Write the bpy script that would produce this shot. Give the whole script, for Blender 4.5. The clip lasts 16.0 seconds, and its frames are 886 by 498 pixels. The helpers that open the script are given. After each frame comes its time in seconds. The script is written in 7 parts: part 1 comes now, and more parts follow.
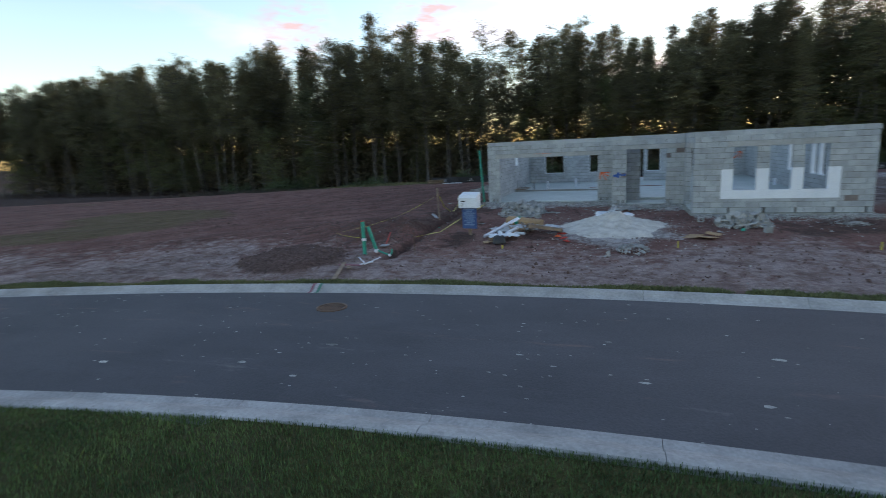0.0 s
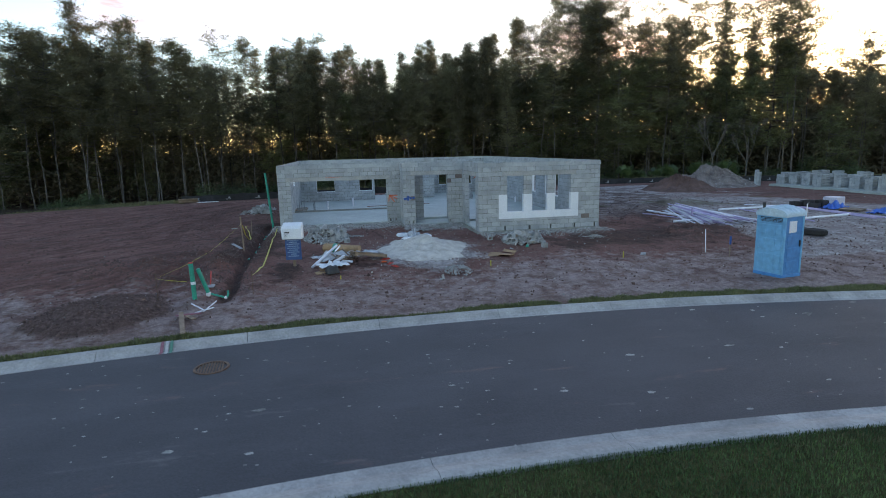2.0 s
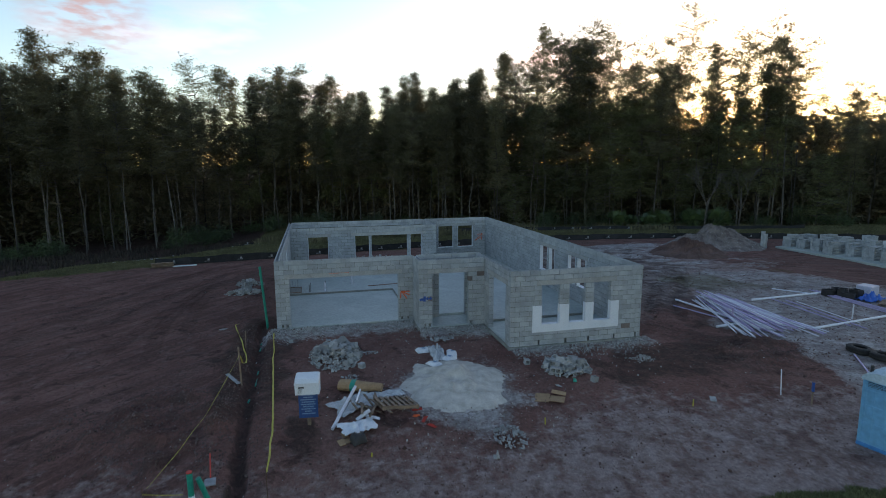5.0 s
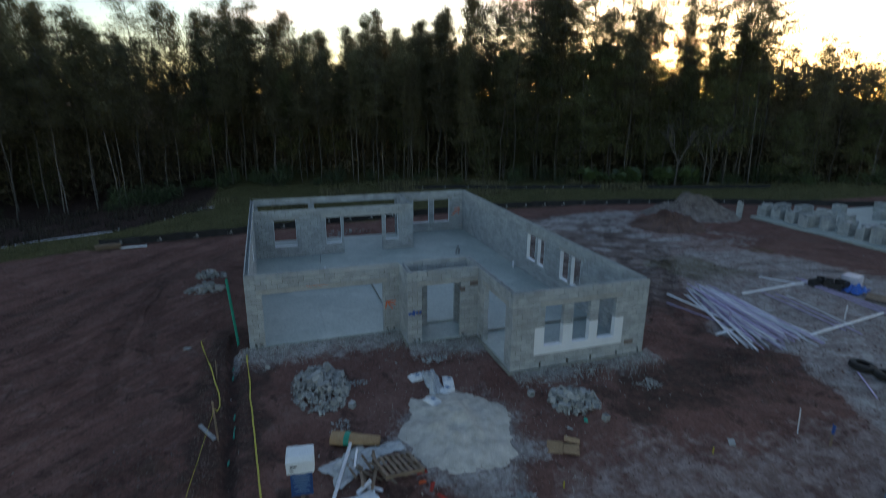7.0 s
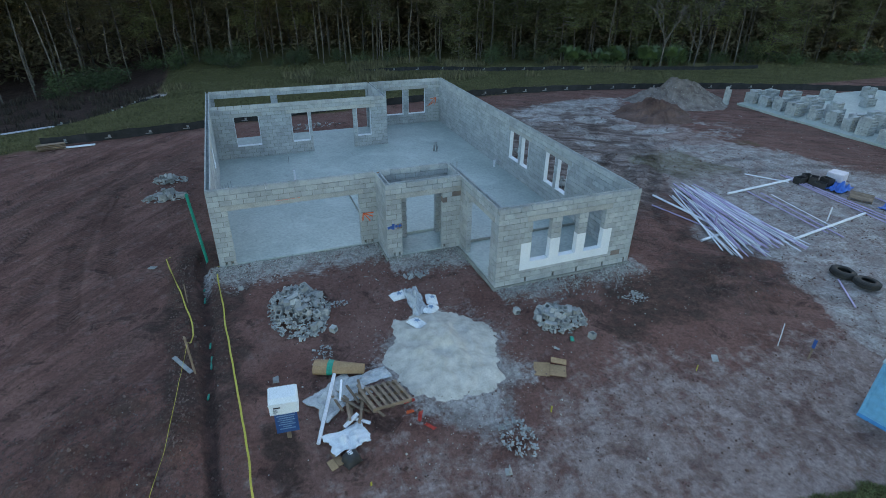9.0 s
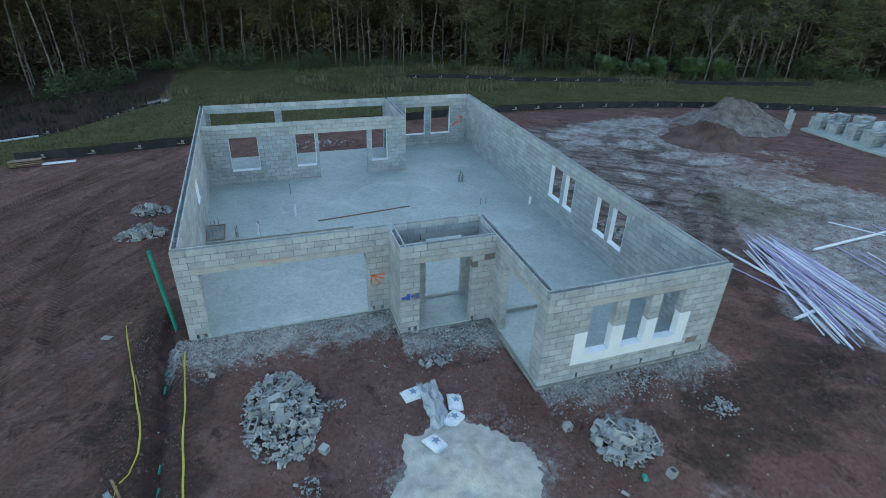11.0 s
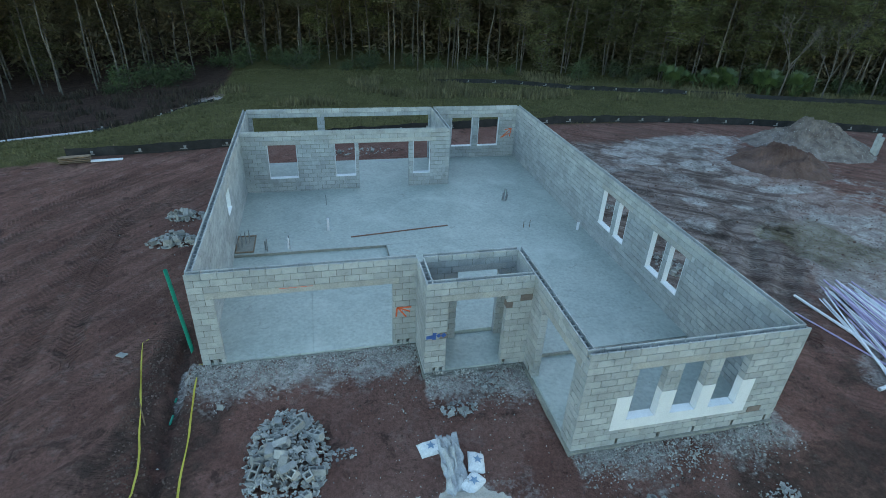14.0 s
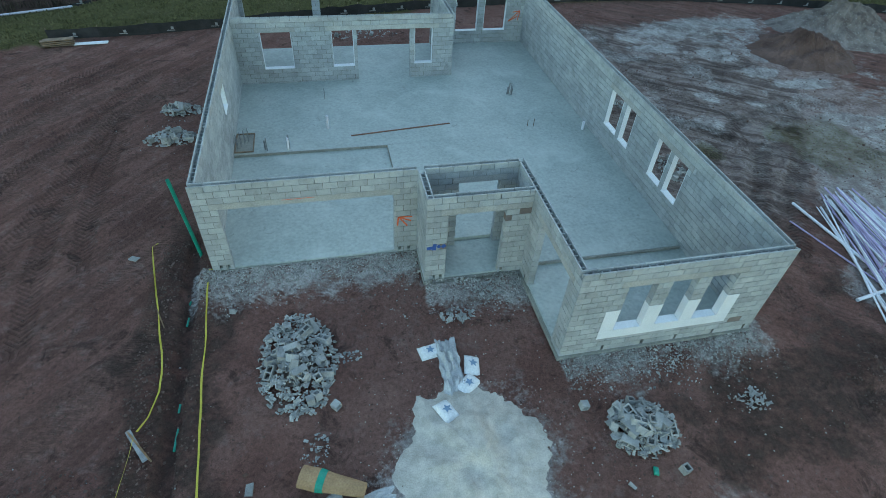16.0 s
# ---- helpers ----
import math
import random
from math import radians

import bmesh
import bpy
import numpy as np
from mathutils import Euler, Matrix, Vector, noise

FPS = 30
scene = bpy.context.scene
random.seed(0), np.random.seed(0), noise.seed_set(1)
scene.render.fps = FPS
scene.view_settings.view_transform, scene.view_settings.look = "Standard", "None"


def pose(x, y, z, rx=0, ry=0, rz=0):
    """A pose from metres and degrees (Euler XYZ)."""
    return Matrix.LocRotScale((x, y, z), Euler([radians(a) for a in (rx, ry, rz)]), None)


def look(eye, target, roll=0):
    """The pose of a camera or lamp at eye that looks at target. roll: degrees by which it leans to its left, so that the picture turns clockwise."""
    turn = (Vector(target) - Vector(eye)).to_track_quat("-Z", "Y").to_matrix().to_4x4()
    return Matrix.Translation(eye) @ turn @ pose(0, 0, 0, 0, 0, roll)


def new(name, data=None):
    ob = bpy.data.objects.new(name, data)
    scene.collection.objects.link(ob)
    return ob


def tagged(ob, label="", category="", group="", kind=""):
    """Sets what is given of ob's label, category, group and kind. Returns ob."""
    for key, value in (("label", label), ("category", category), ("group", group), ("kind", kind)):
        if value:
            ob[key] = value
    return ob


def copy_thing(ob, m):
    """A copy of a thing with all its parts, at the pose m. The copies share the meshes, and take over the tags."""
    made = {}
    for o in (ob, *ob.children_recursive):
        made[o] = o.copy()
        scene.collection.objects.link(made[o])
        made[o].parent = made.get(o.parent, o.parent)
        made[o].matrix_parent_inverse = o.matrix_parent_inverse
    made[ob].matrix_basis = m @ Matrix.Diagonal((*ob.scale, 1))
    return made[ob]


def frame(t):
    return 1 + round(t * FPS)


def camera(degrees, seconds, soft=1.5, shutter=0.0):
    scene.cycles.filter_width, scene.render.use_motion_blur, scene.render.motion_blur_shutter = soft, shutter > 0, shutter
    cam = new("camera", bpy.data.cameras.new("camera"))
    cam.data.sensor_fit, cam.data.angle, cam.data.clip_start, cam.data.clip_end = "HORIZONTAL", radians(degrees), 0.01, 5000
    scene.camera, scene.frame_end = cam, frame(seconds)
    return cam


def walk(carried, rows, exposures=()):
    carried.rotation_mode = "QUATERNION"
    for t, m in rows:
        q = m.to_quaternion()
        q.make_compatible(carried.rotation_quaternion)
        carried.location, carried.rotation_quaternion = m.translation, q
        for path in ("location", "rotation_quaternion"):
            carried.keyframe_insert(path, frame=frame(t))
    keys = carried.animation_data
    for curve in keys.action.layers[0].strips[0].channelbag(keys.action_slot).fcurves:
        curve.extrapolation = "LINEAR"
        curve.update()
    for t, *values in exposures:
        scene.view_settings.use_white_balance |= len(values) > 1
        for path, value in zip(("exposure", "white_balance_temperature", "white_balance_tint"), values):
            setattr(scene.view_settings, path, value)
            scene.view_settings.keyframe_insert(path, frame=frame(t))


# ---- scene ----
import functools

cam = camera(79.1, 16.0, 0.55, 0.35)
PATH = [
    (0, (6.519, -27.077, 2.803), (5.889, -25.213, 2.44), -2.6),
    (0.5, (4.991, -27.236, 2.68), (4.801, -25.281, 2.315), -2.2),
    (1, (4.25, -27.51, 2.635), (4.391, -25.551, 2.265), -1.9),
    (1.5, (3.759, -27.734, 3.022), (4.055, -25.792, 2.649), -1.6),
    (2, (3.269, -27.844, 3.698), (3.618, -25.909, 3.331), -1.3),
    (2.5, (2.8, -27.791, 4.484), (3.18, -25.86, 4.128), -1.0),
    (3, (2.428, -27.606, 5.287), (2.828, -25.678, 4.94), -0.8),
    (3.5, (2.14, -27.113, 5.948), (2.557, -25.187, 5.61), -0.6),
    (4, (1.928, -26.2, 6.473), (2.365, -24.277, 6.14), -0.4),
    (4.5, (1.834, -24.98, 6.847), (2.286, -23.06, 6.518), -0.3),
    (4.7, (1.873, -24.519, 6.956), (2.323, -22.596, 6.639), -0.4),
    (6.5, (1.26, -21.12, 9.43), (1.842, -19.23, 9.08), 0.5),
    (6.8, (1.262, -20.804, 9.713), (1.85, -18.938, 9.297), 0.5),
    (7, (1.204, -20.722, 9.801), (1.804, -18.897, 9.245), 0.5),
    (7.5, (1.149, -20.454, 10.27), (1.746, -18.812, 9.296), 0.6),
    (8, (1.136, -20.273, 10.456), (1.763, -18.642, 9.482), 0.7),
    (8.2, (1.169, -20.129, 10.457), (1.804, -18.499, 9.487), 0.7),
    (10.3, (2.232, -16.061, 10.477), (2.859, -14.426, 9.511), 1.7),
    (10.5, (2.391, -15.544, 10.465), (3.009, -13.906, 9.497), 1.9),
    (11, (2.774, -14.274, 10.408), (3.364, -12.627, 9.438), 2.1),
    (11.5, (3.047, -13.348, 10.34), (3.577, -11.682, 9.369), 2.3),
    (12, (3.218, -13.017, 10.262), (3.689, -11.335, 9.289), 2.4),
    (12.5, (3.369, -12.904, 10.231), (3.82, -11.217, 9.257), 2.5),
    (13, (3.563, -12.783, 10.219), (3.999, -11.093, 9.242), 2.5),
    (13.5, (3.674, -12.724, 10.363), (4.1, -11.032, 9.386), 2.5),
    (14, (3.66, -12.733, 10.62), (4.081, -11.04, 9.641), 2.7),
    (14.5, (3.644, -12.757, 10.918), (4.057, -11.063, 9.938), 2.7),
    (15, (3.659, -12.771, 11.098), (4.063, -11.097, 10.083), 2.7),
    (15.5, (3.687, -12.589, 11.31), (4.067, -11.087, 10.044), 3.3),
    (16, (3.757, -12.31, 11.555), (4.129, -10.883, 10.204), 3.8),
]
EXPOSURES = [
    (0, 1.87, 6900, 20), (0.5, 1.97, 6950, 20), (1.0, 2.05, 6950, 20), (2.3, 2.0, 6900, 20), (3.2, 1.88, 6900, 19), (4.6, 1.45, 6850, 18), (6.9, 1.12, 6800, 16), (7.5, 1.62, 6780, 15), (8.1, 2.0, 6780, 14), (10.4, 2.5, 6900, 11), (13, 2.57, 6980, 9), (16, 2.5, 7250, 3),
]
walk(cam, [(t, look(eye, target, roll)) for t, eye, target, roll in PATH], EXPOSURES)

# ---- sky and sun: just after sunset, the sun low behind the woods ----
SUN_AZ, SUN_EL = radians(41), radians(6.5)      # azimuth from +y towards +x
world = bpy.data.worlds.new("sky")
scene.world = world
world.use_nodes = True
wn, wl = world.node_tree.nodes, world.node_tree.links
sky = wn.new("ShaderNodeTexSky")
sky.sky_type = "NISHITA"
sky.sun_disc = False
sky.sun_elevation = SUN_EL
sky.sun_rotation = SUN_AZ
sky.air_density, sky.dust_density, sky.ozone_density = 1.0, 0.6, 1.8
# a few thin clouds, lit pink by the low sun
clouds, place, spread, tint = wn.new("ShaderNodeTexNoise"), wn.new("ShaderNodeTexCoord"), wn.new("ShaderNodeMapping"), wn.new("ShaderNodeMix")
spread.inputs["Scale"].default_value = (2.2, 2.2, 7.0)
clouds.inputs["Scale"].default_value, clouds.inputs["Detail"].default_value = 1.6, 6
fade = wn.new("ShaderNodeMapRange")
fade.inputs["From Min"].default_value, fade.inputs["From Max"].default_value, fade.inputs["To Max"].default_value = 0.56, 0.72, 0.75
tint.data_type, tint.blend_type = "RGBA", "MULTIPLY"
tint.inputs["B"].default_value = (1.6, 1.0, 0.95, 1)
wl.new(place.outputs["Generated"], spread.inputs["Vector"]), wl.new(spread.outputs[0], clouds.inputs["Vector"])
wl.new(clouds.outputs["Fac"], fade.inputs["Value"]), wl.new(fade.outputs[0], tint.inputs["Factor"])
wl.new(sky.outputs[0], tint.inputs["A"])
# two small pink clouds low over the woods
seen = tint.outputs["Result"]
for way, size in (((-0.31, 0.925, 0.225), 0.07), ((-0.525, 0.826, 0.2), 0.06)):
    gap, near, add, puff = wn.new("ShaderNodeVectorMath"), wn.new("ShaderNodeMapRange"), wn.new("ShaderNodeMath"), wn.new("ShaderNodeMix")
    gap.operation, add.operation, puff.data_type = "DISTANCE", "MULTIPLY", "RGBA"
    gap.inputs[1].default_value = way
    near.inputs["From Min"].default_value, near.inputs["From Max"].default_value = size * 1.4, size * 0.3
    ragged, wisp = wn.new("ShaderNodeTexNoise"), wn.new("ShaderNodeMapRange")
    ragged.inputs["Scale"].default_value, ragged.inputs["Detail"].default_value = 14.0, 5
    wisp.inputs["From Min"].default_value, wisp.inputs["From Max"].default_value, wisp.inputs["To Max"].default_value = 0.4, 0.62, 0.8
    puff.inputs["B"].default_value = (1.75, 1.2, 1.15, 1)
    wl.new(place.outputs["Generated"], gap.inputs[0]), wl.new(gap.outputs["Value"], near.inputs["Value"])
    wl.new(spread.outputs[0], ragged.inputs["Vector"]), wl.new(ragged.outputs["Fac"], wisp.inputs["Value"])
    wl.new(near.outputs[0], add.inputs[0]), wl.new(wisp.outputs[0], add.inputs[1])
    wl.new(add.outputs[0], puff.inputs["Factor"]), wl.new(seen, puff.inputs["A"])
    seen = puff.outputs["Result"]
wl.new(seen, wn["Background"].inputs[0])
wn["Background"].inputs[1].default_value = 0.15
sun = new("sun", bpy.data.lights.new("sun", "SUN"))
sun.data.energy, sun.data.angle, sun.data.color = 0.5, radians(2.0), (1.0, 0.62, 0.32)
sun.matrix_world = look((60, 60, 40), (60 - math.sin(SUN_AZ) * 100, 60 - math.cos(SUN_AZ) * 100, 40 - 100 * math.tan(SUN_EL)))


# ---- materials ----
def material(name, dark, light, scale=3.0, rough=0.85, metal=0.0, bump=0.3, grain=8.0, vary=0.0, island=False, blotch=0.0, thin=0.0):
    """Two colours mixed by a coarse noise, dulled by a fine one, with fine relief and a difference from piece to piece."""
    m = bpy.data.materials.new(name)
    m.use_nodes = True
    n, l = m.node_tree.nodes, m.node_tree.links
    p = n["Principled BSDF"]
    geo = n.new("ShaderNodeNewGeometry")
    coarse, fine = n.new("ShaderNodeTexNoise"), n.new("ShaderNodeTexNoise")
    for tex, sc, det in ((coarse, scale, 5), (fine, scale * grain, 3)):
        tex.inputs["Scale"].default_value = sc
        tex.inputs["Detail"].default_value = det
        l.new(geo.outputs["Position"], tex.inputs["Vector"])
    ramp = n.new("ShaderNodeMapRange")
    ramp.inputs["From Min"].default_value, ramp.inputs["From Max"].default_value = 0.3, 0.7
    l.new(coarse.outputs["Fac"], ramp.inputs["Value"])
    mix = n.new("ShaderNodeMix")
    mix.data_type = "RGBA"
    mix.inputs["A"].default_value, mix.inputs["B"].default_value = (*dark, 1), (*light, 1)
    l.new(ramp.outputs[0], mix.inputs["Factor"])
    tone = n.new("ShaderNodeMapRange")
    tone.inputs["From Min"].default_value, tone.inputs["From Max"].default_value = 0.25, 0.75
    tone.inputs["To Min"].default_value, tone.inputs["To Max"].default_value = 0.82, 1.15
    l.new(fine.outputs["Fac"], tone.inputs["Value"])
    value = tone.outputs[0]
    if vary:
        each = n.new("ShaderNodeMapRange")
        each.inputs["To Min"].default_value, each.inputs["To Max"].default_value = 1 - vary, 1 + vary
        l.new(geo.outputs["Random Per Island"] if island else n.new("ShaderNodeObjectInfo").outputs["Random"], each.inputs["Value"])
        both = n.new("ShaderNodeMath")
        both.operation = "MULTIPLY"
        l.new(value, both.inputs[0]), l.new(each.outputs[0], both.inputs[1])
        value = both.outputs[0]
    if blotch:
        stain, dull, both = n.new("ShaderNodeTexNoise"), n.new("ShaderNodeMapRange"), n.new("ShaderNodeMath")
        stain.inputs["Scale"].default_value, stain.inputs["Detail"].default_value, stain.inputs["Roughness"].default_value = scale * 3.1, 8, 0.72
        stain.inputs["Distortion"].default_value = 0.5
        dull.inputs["From Min"].default_value, dull.inputs["From Max"].default_value = 0.5, 0.72
        dull.inputs["To Min"].default_value, dull.inputs["To Max"].default_value = 1.04, 1.04 - blotch
        both.operation = "MULTIPLY"
        l.new(geo.outputs["Position"], stain.inputs["Vector"]), l.new(stain.outputs["Fac"], dull.inputs["Value"])
        l.new(value, both.inputs[0]), l.new(dull.outputs[0], both.inputs[1])
        value = both.outputs[0]
    hsv = n.new("ShaderNodeHueSaturation")
    l.new(mix.outputs["Result"], hsv.inputs["Color"]), l.new(value, hsv.inputs["Value"])
    l.new(hsv.outputs[0], p.inputs["Base Color"])
    if thin:
        glow, half = n.new("ShaderNodeBsdfTranslucent"), n.new("ShaderNodeMixShader")
        half.inputs[0].default_value = thin
        l.new(hsv.outputs[0], glow.inputs[0])
        l.new(p.outputs[0], half.inputs[1]), l.new(glow.outputs[0], half.inputs[2])
        l.new(half.outputs[0], n["Material Output"].inputs[0])
    p.inputs["Roughness"].default_value, p.inputs["Metallic"].default_value = rough, metal
    if bump:
        b = n.new("ShaderNodeBump")
        b.inputs["Strength"].default_value, b.inputs["Distance"].default_value = bump, 0.02
        l.new(fine.outputs["Fac"], b.inputs["Height"])
        l.new(b.outputs[0], p.inputs["Normal"])
    return m


M_BLOCK = material("concrete_block", (0.275, 0.298, 0.305), (0.37, 0.393, 0.4), 1.3, 0.95, bump=0.5, grain=40, vary=0.12, blotch=0.3)
M_BLOCK_JOINED = material("concrete_block_joined", (0.275, 0.298, 0.305), (0.37, 0.393, 0.4), 1.3, 0.95, bump=0.5, grain=40, vary=0.12, island=True, blotch=0.3)
# Darker block tone; in the heap cores it paints the shaded gaps.
M_BLOCK_DARK = material("dark_block_gap_shade", (0.13, 0.105, 0.095), (0.2, 0.165, 0.15), 3, 0.95, grain=20)
M_MORTAR = material("mortar", (0.085, 0.085, 0.08), (0.25, 0.25, 0.24), 3.5, 0.95, grain=12)
M_LINTEL = material("cast_concrete", (0.28, 0.285, 0.275), (0.37, 0.375, 0.36), 1.2, 0.9, bump=0.2, grain=20, vary=0.05, blotch=0.2)
M_STEM = material("stem_concrete", (0.2, 0.2, 0.18), (0.3, 0.3, 0.27), 1.7, 0.95, bump=0.5, grain=12, blotch=0.3)
M_WHITE = material("white_coating", (0.6, 0.635, 0.67), (0.68, 0.71, 0.74), 2, 0.6, bump=0.1, grain=20)
M_ROAD = material("asphalt", (0.042, 0.042, 0.048), (0.066, 0.065, 0.072), 0.45, 0.85, bump=0.5, grain=60)
M_KERB = material("kerb_concrete", (0.24, 0.235, 0.225), (0.38, 0.37, 0.355), 1.4, 0.9, bump=0.25, grain=14, vary=0.06, blotch=0.25)
M_BARK = material("pale_bark", (0.035, 0.032, 0.029), (0.125, 0.115, 0.105), 2.0, 0.95, bump=0.6, grain=6, vary=0.5)
M_NEEDLE = material("pine_needles", (0.09, 0.086, 0.046), (0.175, 0.164, 0.09), 0.6, 0.85, bump=0, grain=8, vary=0.3, thin=0.5)
M_LEAF = material("broad_leaves", (0.078, 0.09, 0.04), (0.16, 0.172, 0.078), 0.7, 0.8, bump=0, grain=8, vary=0.35, thin=0.5)
M_WOODS = material("deep_woods", (0.085, 0.08, 0.05), (0.17, 0.152, 0.096), 0.4, 0.9, bump=0, grain=6, vary=0.3, island=True, thin=0.4)


def bare_slab():
    """Trowelled concrete: pale bloom, darker damp patches, thin trowel arcs and specks."""
    m = material("slab_concrete", (0.285, 0.332, 0.316), (0.37, 0.415, 0.395), 0.33, 0.6, bump=0.03, grain=30)
    n, l = m.node_tree.nodes, m.node_tree.links
    geo = n.new("ShaderNodeNewGeometry")
    p = n["Principled BSDF"]
    col = p.inputs["Base Color"].links[0].from_socket
    for seed, scale, stretch, lo, hi, most, tone in ((0.0, 0.55, (1, 1, 1), 0.52, 0.7, 0.6, (0.46, 0.505, 0.48)), (11.0, 0.8, (1, 0.7, 1), 0.54, 0.72, 0.55, (0.24, 0.285, 0.272)),
                                                    (23.0, 1.5, (1, 1, 1), 0.58, 0.72, 0.4, (0.47, 0.515, 0.49)), (37.0, 2.4, (1, 1, 1), 0.64, 0.7, 0.6, (0.2, 0.215, 0.205))):
        mp, tx, r, x = n.new("ShaderNodeMapping"), n.new("ShaderNodeTexNoise"), n.new("ShaderNodeMapRange"), n.new("ShaderNodeMix")
        mp.inputs["Location"].default_value, mp.inputs["Scale"].default_value = (seed, seed * 1.3, 0), stretch
        tx.inputs["Scale"].default_value, tx.inputs["Detail"].default_value, tx.inputs["Roughness"].default_value, tx.inputs["Distortion"].default_value = scale, 8, 0.62, 0.8
        r.inputs["From Min"].default_value, r.inputs["From Max"].default_value, r.inputs["To Max"].default_value = lo, hi, most
        x.data_type = "RGBA"
        x.inputs["B"].default_value = (*tone, 1)
        l.new(geo.outputs["Position"], mp.inputs["Vector"]), l.new(mp.outputs[0], tx.inputs["Vector"])
        l.new(tx.outputs["Fac"], r.inputs["Value"]), l.new(r.outputs[0], x.inputs["Factor"]), l.new(col, x.inputs["A"])
        col = x.outputs["Result"]
    l.new(col, p.inputs["Base Color"])
    return m


M_SLAB = bare_slab()


# ---- mesh helpers ----
def link_mesh(name, bm, mat, smooth=False):
    me = bpy.data.meshes.new(name)
    bm.to_mesh(me)
    bm.free()
    for m in mat if isinstance(mat, (list, tuple)) else (mat,):
        me.materials.append(m)
    if smooth:
        me.polygons.foreach_set("use_smooth", [True] * len(me.polygons))
    return new(name, me)


def part(name, bm, mat, parent, label="", smooth=False):
    """One bmesh as one mesh under a thing or under a part."""
    ob = link_mesh(name, bm, mat, smooth)
    ob.parent = parent
    if label:
        tagged(ob, label)
    return ob


def thing(name, label, category, at=None, group="", kind=""):
    """An empty at a thing's base, to hold its parts."""
    ob = new(name)
    ob.matrix_world = at or Matrix()
    return tagged(ob, label, category, group, kind)


def box(bm, x0, y0, z0, x1, y1, z1, m=None, bevel=0.0):
    """A block between two corners, turned by m."""
    r = bmesh.ops.create_cube(bm, size=1, matrix=Matrix.LocRotScale(((x0 + x1) / 2, (y0 + y1) / 2, (z0 + z1) / 2), None, (x1 - x0, y1 - y0, z1 - z0)))
    if bevel:
        edges = list({e for v in r["verts"] for e in v.link_edges})
        verts = bmesh.ops.bevel(bm, geom=edges, offset=bevel, segments=1, affect="EDGES")["verts"]
        verts = list({v for f in verts for v in f.link_verts} if verts and hasattr(verts[0], "link_verts") else verts)
    else:
        verts = r["verts"]
    if m:
        bmesh.ops.transform(bm, matrix=m, verts=verts)
    return verts


def tube(bm, p, q, r, r2=None, n=8, caps=True):
    """A tapered rod from p to q."""
    p, q = Vector(p), Vector(q)
    d = q - p
    turn = d.to_track_quat("Z", "Y").to_matrix().to_4x4()
    return bmesh.ops.create_cone(bm, cap_ends=caps, segments=n, radius1=r, radius2=r if r2 is None else r2, depth=d.length,
                                 matrix=Matrix.Translation((p + q) / 2) @ turn)["verts"]


def bent(bm, points, r, n=8, r2=None):
    """A rod along a row of points."""
    k = len(points) - 1
    for i in range(k):
        a = r if r2 is None else r + (r2 - r) * i / k
        b = r if r2 is None else r + (r2 - r) * (i + 1) / k
        tube(bm, points[i], points[i + 1], a, b, n)


def loft(bm, rings, close=True, cap=False):
    """Faces between rows of points."""
    vs = [[bm.verts.new(p) for p in ring] for ring in rings]
    for a, b in zip(vs, vs[1:]):
        k = len(a)
        for i in range(k if close else k - 1):
            bm.faces.new((a[i], a[(i + 1) % k], b[(i + 1) % k], b[i]))
    if cap:
        bm.faces.new(list(reversed(vs[0]))), bm.faces.new(vs[-1])
    return vs


def fuzz(x, y, scale=1.0, seed=0.0):
    return noise.noise(Vector((x * scale, y * scale, seed)))


def smooth_step(a, b, v):
    t = min(1.0, max(0.0, (v - a) / (b - a)))
    return t * t * (3 - 2 * t)


# ---- the lie of the land ----
ROAD_C, ROAD_R = Vector((7.0, -73.38)), 58.0      # the road bends round this point; far edge of the asphalt
ROAD_W, KERB_W = 5.62, 0.56
ROAD_Z = -0.55


def from_road(x, y):
    """Metres beyond the road's far edge."""
    return math.hypot(x - ROAD_C.x, y - ROAD_C.y) - ROAD_R


def wet_line(x):
    """Where the low wet ground before the woods begins."""
    return float(np.interp(x, (-60, -40, -25, -19, -15.4, -13.2, -10.9, -9.1, -7.6, -6.4, -4.5), (2, 8, 15.5, 20, 24.4, 25.4, 26.5, 28.3, 30.9, 33.3, 37.5)))


def turf_line(x):
    """Where the grass beyond the graded soil begins, past the fence's end."""
    return float(np.interp(x, (-60, -40, -25, -19, -12.2, -9.4), (-1, 5, 12.3, 15.3, 17.2, 17.8)))


def land(x, y):
    """The height of the ground, without small bumps."""
    d = from_road(x, y)
    z = -0.435 + 0.315 * smooth_step(0.5, 10.5, d)
    if d < 0.5:
        z = ROAD_Z - 0.12
    if d < -ROAD_W - 0.52:
        z = -0.475 + 0.02 * min(4.0, -ROAD_W - 0.3 - d)
    edge = 20.5 + 1.8 * smooth_step(-4, 18, x) - 5 * smooth_step(30, 55, x) - 2.2 * smooth_step(-2, -12, x)
    z -= 1.5 * smooth_step(edge, edge + 26, y)
    if x < -2:
        wet = wet_line(x)
        z -= 0.9 * smooth_step(wet - 5, wet + 3, y) * smooth_step(-2, -9, x)
    return z


TRENCH = ((-0.66, 1.7), (-0.66, 0.3), (-0.58, -1.7), (-0.5, -3.2), (-0.5, -6.2), (-0.43, -9.0), (-0.24, -11.3), (-0.3, -12.3))
RUTS = (((24.6, 7.5), (23.8, 3.8), (19.9, 0.4), (18.3, -3.3), (18.1, -6.5)), ((22.3, 7.5), (21.6, 4.2), (18.0, -0.6), (16.6, -4.8), (16.4, -7.5)))


